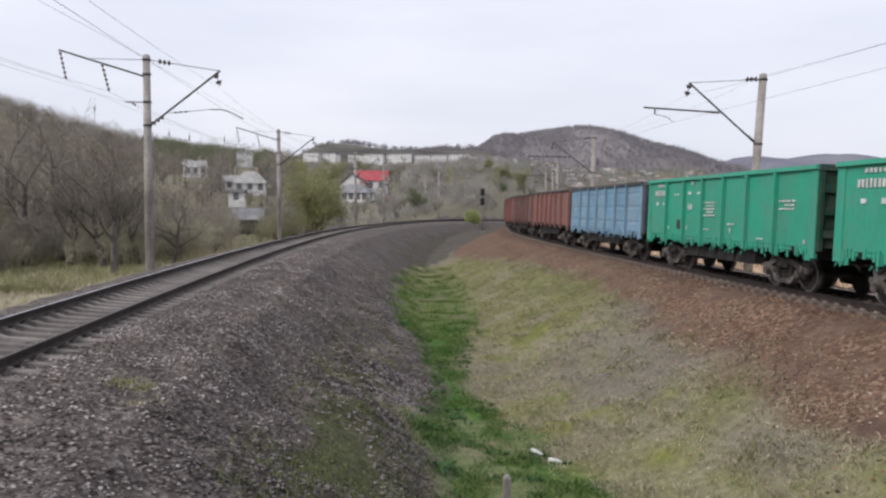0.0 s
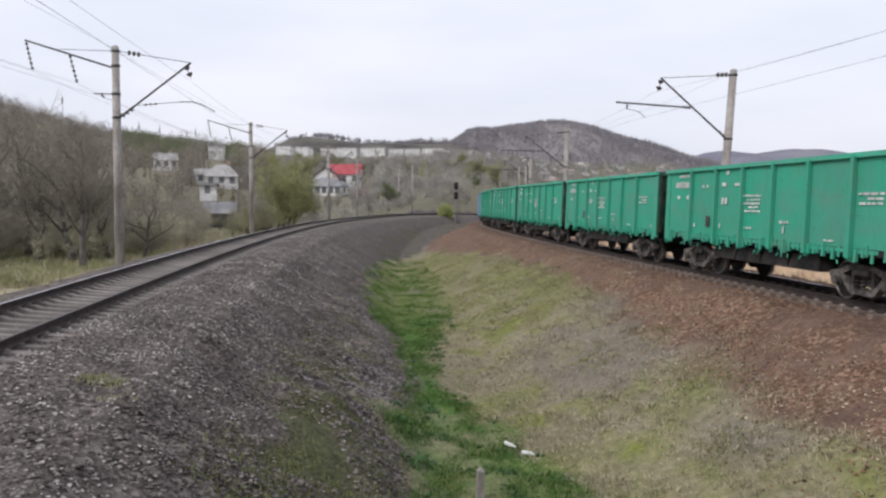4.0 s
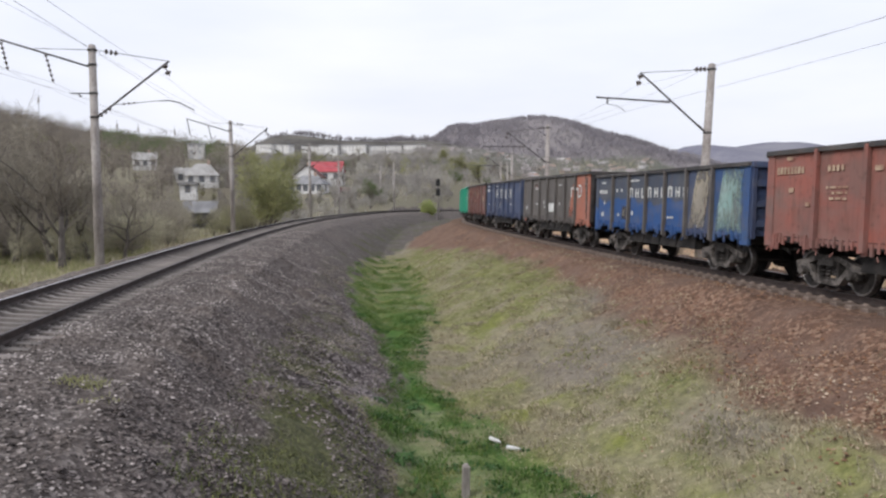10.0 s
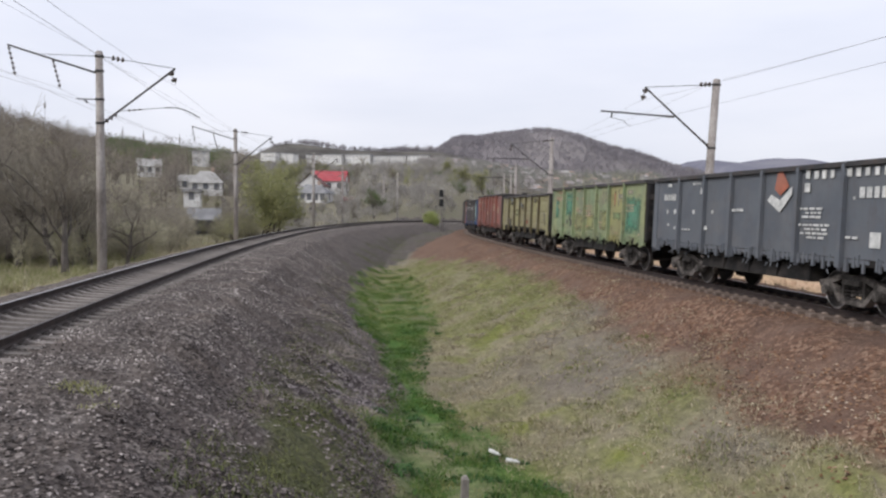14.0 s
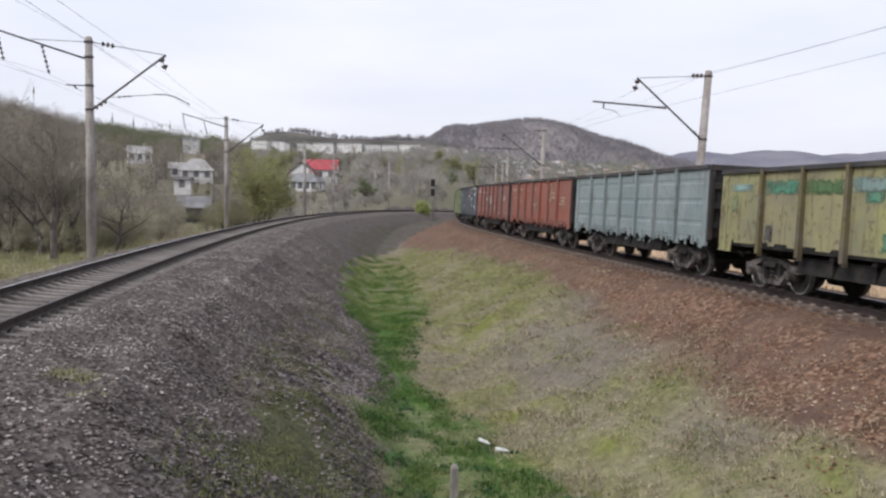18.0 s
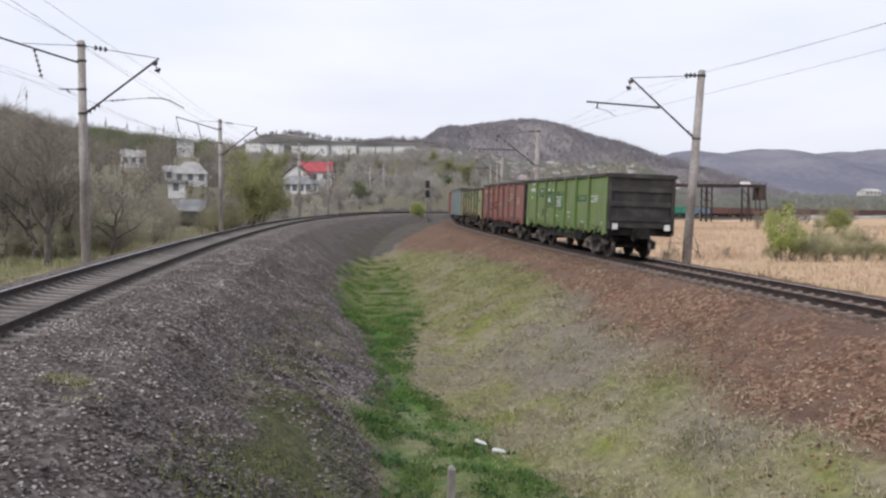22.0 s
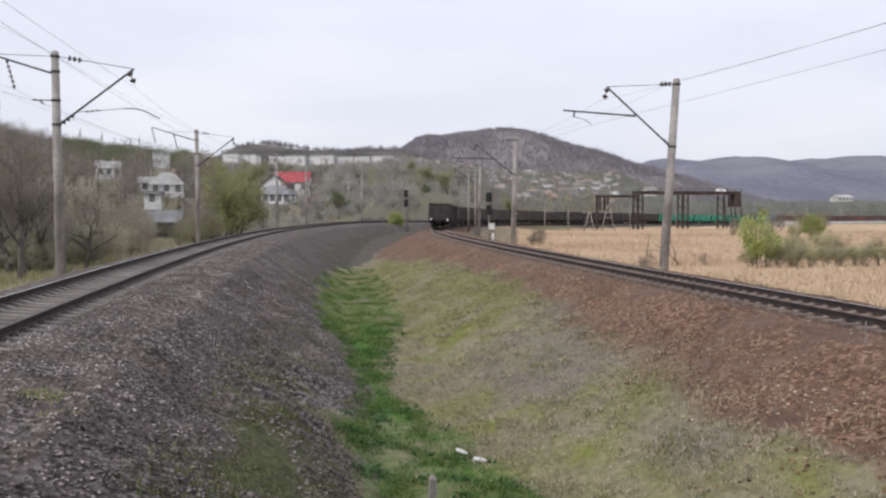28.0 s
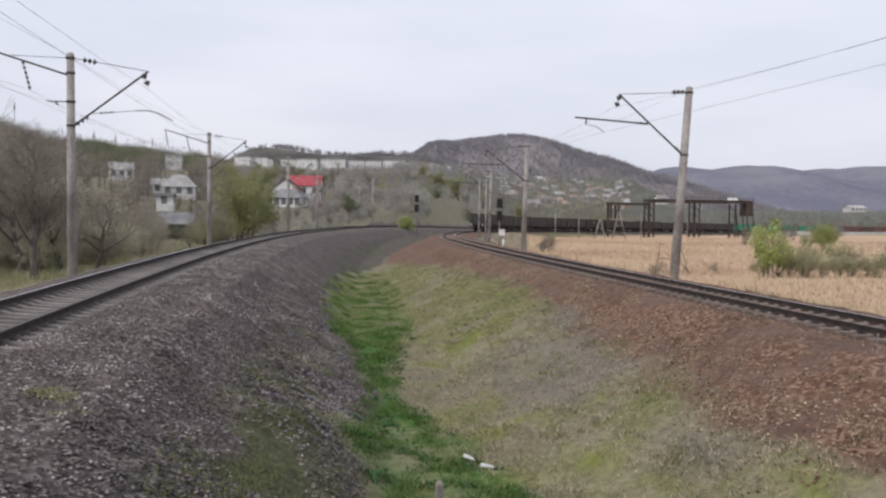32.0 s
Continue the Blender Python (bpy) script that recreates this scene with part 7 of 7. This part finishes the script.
def apartment_block(label, x, y, z, turn, w, h, cols, floors):
    t = tagged(new("apartment_block"), label, "apartment block", "apartment blocks")
    t.matrix_basis = pose(x, y, z, 0, 0, turn)
    part("wall", box(bmesh.new(), -w / 2, w / 2, -6, 6, -25, h), M_WHITE, t)
    part("roof", box(bmesh.new(), -w / 2 - 0.4, w / 2 + 0.4, -6.4, 6.4, h, h + 0.7, 0.1), M_ROOF_GREY, t)
    for f in range(floors):
        for c in range(cols):
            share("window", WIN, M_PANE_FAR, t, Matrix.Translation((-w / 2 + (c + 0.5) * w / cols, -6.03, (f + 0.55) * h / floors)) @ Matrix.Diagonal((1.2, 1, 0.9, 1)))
    return t


for x, y, z, turn, w, h, cols, floors in ((-160.4, 686, 41.5, -14, 13.6, 6.7, 4, 2), (-146.2, 690, 41.5, -12, 13.4, 6.5, 4, 2), (-126.0, 705, 43.0, -10, 12.0, 4.6, 3, 1), (-109.2, 697, 39.7, -9, 19.0, 7.9, 6, 3), (-86.7, 701, 42.0, -7, 22.0, 6.0, 7, 2), (-66.5, 704, 41.5, -5, 14.0, 5.6, 4, 2), (-51.6, 701, 41.5, -4, 13.5, 5.6, 4, 2), (-34.1, 700, 36.1, -8, 18.0, 11.4, 5, 4)):
    apartment_block("white panel apartment block among bare trees", x, y, z, turn, w, h, cols, floors)

rnd = random.Random(21)
for i in range(130):
    a = rnd.uniform(-0.06, 0.24) if i < 116 else rnd.uniform(0.24, 0.5)
    r = rnd.uniform(520, 1000)
    x, y = r * math.sin(a), r * math.cos(a)
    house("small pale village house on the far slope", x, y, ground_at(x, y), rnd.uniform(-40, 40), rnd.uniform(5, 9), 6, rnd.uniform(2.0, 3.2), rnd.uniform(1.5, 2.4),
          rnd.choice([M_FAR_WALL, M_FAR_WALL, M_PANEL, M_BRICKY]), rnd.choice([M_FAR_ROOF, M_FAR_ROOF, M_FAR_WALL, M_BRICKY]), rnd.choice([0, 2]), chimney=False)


# ---- rusty trestle beyond the field ----
def trestle():
    t = tagged(new("conveyor_trestle"), "abandoned rusty dark steel loading trestle on lattice legs", "trestle")
    z = ground_at(70, 232)
    t.matrix_basis = pose(74.2, 236, 0, 0, 0, 14)
    part("deck_girder", box(bmesh.new(), -12.5, 22.5, -1.6, 1.6, 6.3, 7.3, 0.05), M_RUST_BEAM, t)
    part("low_girder", box(bmesh.new(), -24.5, -12.4, -1.4, 1.4, 5.4, 6.1, 0.05), M_RUST_BEAM, t)
    bm = bmesh.new()
    for x in np.arange(-12, 22.6, 2.3):
        box(bm, x - 0.06, x + 0.06, -1.65, -1.55, 7.2, 8.0)
    box(bm, -12.4, 22.4, -1.63, -1.57, 7.9, 8.0)
    part("railing", bm, M_RUST_BEAM, t)
    for x in (-12.0, -10.6, 2.8, 4.4, 16.5):
        bm = bmesh.new()
        for y in (-1.5, 1.5):
            box(bm, x - 0.18, x + 0.18, y - 0.15, y + 0.15, -7, 6.4)
        for k in range(5):
            tube(bm, (x, -1.5, -5 + k * 2.2), (x, 1.5, -3 + k * 2.2), 0.1, seg=5)
        part("leg", bm, M_RUST_BEAM, t)
    for x in (18.6, 22.2):
        part("stair_frame", tube(tube(bmesh.new(), (x, -1.5, 6.4), (x + 1.4, -1.5, -6), 0.18, seg=6), (x, 1.5, 6.4), (x + 1.4, 1.5, -6), 0.18, seg=6), M_RUST_BEAM, t)
    for x in (-24.0, -21.6):
        part("hanging_frame", box(box(bmesh.new(), x - 0.25, x + 0.25, -1.2, -0.8, 1.6, 5.5), x - 0.25, x + 0.25, 0.8, 1.2, 1.6, 5.5), M_RUST_BEAM, t)
    part("end_plate", box(bmesh.new(), 20.2, 22.4, -1.7, 1.7, 2.6, 6.4, 0.1), M_RUST_BEAM, t)
    part("low_leg", box(bmesh.new(), -24.6, -24.2, -0.3, 0.3, -7, 5.5), M_RUST_BEAM, t)
    return t


trestle()


def frame_post(x, y, h, spread):
    t = tagged(new("pole_frame"), "white A-shaped pole pair beside the far track", "pole frame", "far pole frames")
    t.matrix_basis = pose(x, y, ground_at(x, y), 0, 0, 0)
    for sx in (-1, 1):
        part("pole", tube(bmesh.new(), (sx * spread, 0, -0.5), (sx * 0.1, 0, h), 0.15, 0.12, 8), M_CONCRETE, t)
    part("brace", tube(bmesh.new(), (-spread * 0.5, 0, h * 0.5), (spread * 0.5, 0, h * 0.5), 0.08, seg=6), M_CONCRETE, t)


frame_post(50.0, 214, 7.2, 1.9)
frame_post(43.0, 205, 5.2, 1.5)


# ---- signals, signs and small things ----
def signal(x, y, h, turn=0.0):
    t = tagged(new("railway_signal"), "dark two-head colour light signal on a pale mast", "railway signal", "railway signals")
    t.matrix_basis = pose(x, y, ground_at(x, y), 0, 0, turn)
    part("mast", tube(bmesh.new(), (0, 0, -0.5), (0, 0, h), 0.10, 0.08, 10), M_CONCRETE, t)
    for z in (h - 0.7, h - 2.3):
        head = part("signal_head", box(bmesh.new(), -0.38, 0.38, -0.3, 0.05, z - 0.6, z + 0.6, 0.06), M_BLACK, t)
        for k in (-0.28, 0.28):
            part("hood", tube(bmesh.new(), (0, -0.3, z + k), (0, -0.55, z + k), 0.16, 0.19, 10), M_BLACK, head)
    part("ladder", tube(tube(bmesh.new(), (0.3, 0.1, 0), (0.3, 0.1, h - 1), 0.025, seg=5), (0.6, 0.1, 0), (0.6, 0.1, h - 1), 0.025, seg=5), M_STEEL, t)
    return t


signal(-2.75, 135.0, 7.2)
signal(8.4, 101.0, 6.6)
box_t = tagged(new("relay_cabinet"), "white lineside relay cabinet on a short post", "cabinet")
box_t.matrix_basis = pose(8.65, 99.8, ground_at(8.65, 99.8))
part("post", tube(bmesh.new(), (0, 0, -0.4), (0, 0, 2.1), 0.07, seg=8), M_STEEL, box_t)
part("body", box(bmesh.new(), -0.36, 0.36, -0.25, 0.25, 1.95, 2.62, 0.02), M_WHITE, box_t)
part("lid", box(bmesh.new(), -0.40, 0.40, -0.29, 0.29, 2.62, 2.70, 0.03), M_WHITE, box_t)
peg = tagged(new("kilometre_peg"), "short white lineside marker peg", "marker")
peg.matrix_basis = pose(6.35, 72, ground_at(6.35, 72))
part("peg", tube(bmesh.new(), (0, 0, -0.3), (0, 0, 0.6), 0.12, 0.11, 10), M_WHITE, peg)

mark = tagged(new("marker_post"), "weathered pale concrete marker post in the ditch", "post")
mark.matrix_basis = pose(0.16, 14.0, ground_at(0.16, 14.0), 1, 1, 12)
bm = bmesh.new()
box(bm, -0.065, 0.065, -0.065, 0.065, -0.4, 0.55, 0.004)
box(bm, -0.06, 0.06, -0.06, 0.06, 0.55, 0.60, 0.03)
part("post", bm, M_CONCRETE, mark)


beam = tagged(new("concrete_beam"), "pale broken concrete beam lying beside the track", "beam")
beam.matrix_basis = pose(7.04, 35.7, ground_at(7.04, 35.7) + 0.05, 0, 0, -78)
part("beam_body", box(bmesh.new(), -1.75, 1.75, -0.13, 0.13, -0.1, 0.07, 0.02), M_CONCRETE, beam)
stake = tagged(new("marker_stake"), "thin pale wooden stake on the gravel bank", "stake")
stake.matrix_basis = pose(8.6, 15.2, ground_at(8.6, 15.2), 3, -2, 0)
part("stake_body", box(bmesh.new(), -0.013, 0.013, -0.013, 0.013, -0.2, 0.42, 0.003), M_CONCRETE, stake)

wall = tagged(new("concrete_fence"), "long low white concrete fence beside the far track", "fence")
panel_me = mesh_of("fence_panel", box(bmesh.new(), -4.95, 4.95, -0.1, 0.1, -2.0, 1.2, 0.01))
for s in np.arange(372, 560, 10.0):
    x, y, z, h = on_line(RP, RN, RZ, s, 6.0)
    share("fence_panel", panel_me, M_WHITE, wall, pose(x, y, z, 0, 0, math.degrees(h) + 90))


def bottle(x, y, turn, tilt):
    t = tagged(new("plastic_bottle"), "crushed white plastic bottle lying in the grass", "bottle", "litter")
    t.matrix_basis = pose(x, y, ground_at(x, y) + 0.10, 0, tilt, turn)
    bm = tube(bmesh.new(), (-0.12, 0, 0), (0.07, 0, 0.0), 0.042, 0.044, 10)
    tube(bm, (0.07, 0, 0), (0.14, 0, 0), 0.044, 0.02, 10)
    part("bottle_body", bm, M_PLASTIC, t)
    part("cap", tube(bmesh.new(), (0.14, 0, 0), (0.17, 0, 0), 0.02, seg=8), M_PLASTIC, t)


bottle(0.85, 17.6, -30, 12)
bottle(1.18, 16.6, -15, 5)


def fallen_saplings(x, y):
    t = tagged(new("dead_sapling"), "leaning dead saplings in the reeds beside the mast", "sapling")
    t.matrix_basis = pose(x, y, ground_at(x, y))
    for (a, b, c), (d, e, f), r in (((-2.2, 0, -0.2), (-1.5, 0.2, 3.3), 0.05), ((1.9, 0, -0.2), (-1.0, 0.3, 2.2), 0.06), ((-2.0, 0.1, 1.7), (0.9, 0.2, 1.3), 0.035), ((1.2, -0.2, -0.2), (0.3, 0.0, 3.0), 0.05), ((0.6, 0.1, -0.2), (1.3, 0.2, 2.0), 0.035), ((-0.4, 0.1, -0.2), (-1.9, 0.0, 1.4), 0.03)):
        V, F = [], []
        p0, p1 = Vector((a, b, c)), Vector((d, e, f))
        mid = p0.lerp(p1, 0.5) + Vector((0.12, 0, 0.15))
        limb(V, F, p0, mid, r, r * 0.75, 5)
        limb(V, F, mid, p1, r * 0.75, r * 0.3, 5)
        for k in (0.55, 0.7, 0.85):
            q = mid.lerp(p1, k)
            limb(V, F, q, q + Vector(((-1) ** int(k * 20) * 0.45, 0.1, 0.35)), r * 0.35, 0.008, 3)
        branch = new("branch", grid_mesh("branch", V, F, M_BARK, False))
        branch.parent = t


fallen_saplings(24.2, 79.0)


def antenna(x, y, z, h):
    t = tagged(new("antenna_mast"), "slim antenna mast on the wooded hill", "antenna", "antennas")
    t.matrix_basis = pose(x, y, z)
    part("mast", tube(bmesh.new(), (0, 0, -20), (0, 0, h), 0.22, 0.12, 6), M_WIRE, t)
    part("antenna_head", tube(bmesh.new(), (0, 0, h - 3.5), (0, 0, h - 1.5), 0.34, 0.34, 8), M_CONCRETE, t)


for x, y, z, h in ((-171, 330, 35, 11), (-143, 340, 26, 10), (-136, 345, 26, 9), (-122, 350, 24, 10)):
    antenna(x, y, z, h)


# ---- woods on the left hill ----
def woodland(label, test, n, x0, x1, y0, y1, size, material, seed, blades=60, grain=1.0, thin=1.0, stem=0.11):
    rnd = random.Random(seed)
    r = np.random.RandomState(seed)
    X, Y = r.uniform(x0, x1, n), r.uniform(y0, y1, n)
    k = test(X, Y) & open_ground(X, Y)
    X, Y = X[k], Y[k]
    Zs = ground_height(X, Y)
    V, F = [], []
    for x, y, z in zip(X.tolist(), Y.tolist(), Zs.tolist()):
        h = size * rnd.uniform(0.6, 1.25)
        limb(V, F, Vector((x, y, z - 0.5)), Vector((x + rnd.uniform(-0.3, 0.3), y, z + h * 0.7)), stem, stem * 0.45, 3)
        wide = h * rnd.uniform(0.26, 0.42)
        for _ in range(blades):
            a, e, q = rnd.uniform(0, 6.28), math.acos(rnd.uniform(-0.75, 1)), rnd.uniform(0.35, 1) ** 0.6
            d = Vector((math.cos(a) * math.sin(e), math.sin(a) * math.sin(e), math.cos(e)))
            c = Vector((x + d.x * wide * q, y + d.y * wide * q, z + h * 0.58 + d.z * h * 0.42 * q))
            u = (d + Vector((rnd.gauss(0, 0.5), rnd.gauss(0, 0.5), rnd.gauss(0.4, 0.5)))).normalized() * rnd.uniform(0.3, 0.75) * grain
            w = u.cross(Vector((rnd.gauss(0, 1), rnd.gauss(0, 1), 0.3))).normalized() * rnd.uniform(0.06, 0.16) * grain * thin
            k = len(V)
            V += [tuple(c - u - w), tuple(c - u + w), tuple(c + u)]
            F.append((k, k + 1, k + 2))
    return tagged(new("woodland", grid_mesh("woodland", V, F, material, False)), label, "woods", kind="stuff")


woodland("bare brown woods on the hillside", lambda X, Y: (X / Y < -0.26) & (X / Y > -0.85), 3900, -330, -35, 120, 420, 7.5, M_WOODS, 31, 130, 0.55)
woodland("tall dark bare trees on the hillside", lambda X, Y: (X / Y < -0.30) & (X / Y > -0.85), 620, -330, -45, 110, 420, 9.5, M_WOODS_DARK, 42, 150, 0.6)
woodland("budding green trees on the hillside", lambda X, Y: (X / Y < -0.29) & (X / Y > -0.44), 2300, -190, -60, 225, 420, 7.6, M_LEAF_DARK, 32, 110, 0.6)
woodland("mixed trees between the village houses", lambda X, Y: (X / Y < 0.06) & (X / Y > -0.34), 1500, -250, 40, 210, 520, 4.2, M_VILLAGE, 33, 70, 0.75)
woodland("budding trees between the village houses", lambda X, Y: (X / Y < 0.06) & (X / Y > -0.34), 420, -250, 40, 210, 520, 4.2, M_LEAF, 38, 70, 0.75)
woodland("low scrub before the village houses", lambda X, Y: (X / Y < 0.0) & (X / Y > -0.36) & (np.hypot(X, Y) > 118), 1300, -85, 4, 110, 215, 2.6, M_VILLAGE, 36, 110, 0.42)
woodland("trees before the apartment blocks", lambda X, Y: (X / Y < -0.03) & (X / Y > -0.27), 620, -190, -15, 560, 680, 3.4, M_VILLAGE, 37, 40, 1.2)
woodland("tangled bare thicket beyond the track", lambda X, Y: (X / Y < -0.27) & (nearest(LP, LN, X, Y)[0] < -11.5) & (Y - 0.6 * X > 70), 1500, -75, -18, 40, 125, 3.6, M_TWIG, 39, 200, 0.55, 0.35, 0.04)
woodland("budding olive thicket beyond the track", lambda X, Y: (X / Y < -0.22) & (nearest(LP, LN, X, Y)[0] < -9.5) & (Y - 0.6 * X > 66), 950, -75, -18, 40, 130, 2.9, M_TWIG_OLIVE, 40, 200, 0.5, 0.35, 0.04)
woodland("bare trees round the village gardens", lambda X, Y: (X / Y < 0.10) & (X / Y > -0.27) & (np.hypot(X, Y) > 165), 1200, -120, 40, 150, 420, 4.6, M_BARE, 43, 110, 0.5, 0.7)
woodland("bare trees between the houses of the far slope", lambda X, Y: (X / Y > -0.10) & (X / Y < 0.36) & (nearest(RP, RN, X, Y)[0] < -9), 3000, -80, 300, 360, 900, 7.0, M_BARE, 44, 44, 0.9, 0.9)
woodland("pale haze-coloured trees at the foot of the mountains", lambda X, Y: (X / Y > 0.25) & (X / Y < 0.66) & (nearest(RP, RN, X, Y)[0] < -8), 2600, 110, 560, 430, 860, 9.5, M_HAZE_TREES, 41, 45, 1.6)
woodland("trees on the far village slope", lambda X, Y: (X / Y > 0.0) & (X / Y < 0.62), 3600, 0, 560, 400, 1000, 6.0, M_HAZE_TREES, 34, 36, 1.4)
woodland("olive scrub beyond the far track", lambda X, Y: (X / Y > 0.05) & (X / Y < 0.62) & (nearest(RP, RN, X, Y)[0] < -8), 2200, 10, 320, 300, 520, 4.5, M_TWIG, 35, 60, 0.9)


# ---- motion of the train ----
SPEED, START = 12.5, 7.12 - 12.5 * 21.0


def last_wagon(t):
    return START + SPEED * t + 0.45 * math.exp(-((t - 9.3) / 2.0) ** 2) + 0.1 * math.exp(-(t / 14.0) ** 4) - 0.65 * math.exp(-(t / 0.6) ** 2)


def wagon_pose(s):
    """A wagon stands on its two bogies, 8.65 m apart."""
    ax, ay, az, _ = on_line(RP, RN, RZ, s - 4.325)
    bx, by, bz, _ = on_line(RP, RN, RZ, s + 4.325)
    turn = math.degrees(math.atan2(-(bx - ax), by - ay))
    climb = math.degrees(math.atan2(bz - az, 8.65))
    return pose((ax + bx) / 2, (ay + by) / 2, (az + bz) / 2 + 0.004, climb, math.degrees(math.atan(CANT_R / 1.58)), turn)


def motions():
    for k, ob in enumerate(TRAIN):
        walk(ob, [(t, wagon_pose(last_wagon(t) + 6.37 + PITCH * k)) for t in np.arange(0, 32.01, 0.5)])
        # wheels roll: 0.475 m radius
        if k < 21:
            for wheel in [w for bogie in ob.children if bogie.name.startswith("bogie") for w in bogie.children if w.name.startswith("wheelset")]:
                home = wheel.matrix_basis.copy()
                walk(wheel, [(t, home @ pose(0, 0, 0, -math.degrees(SPEED * t / 0.475))) for t in np.arange(0, 32.001, 0.05)])


motions()
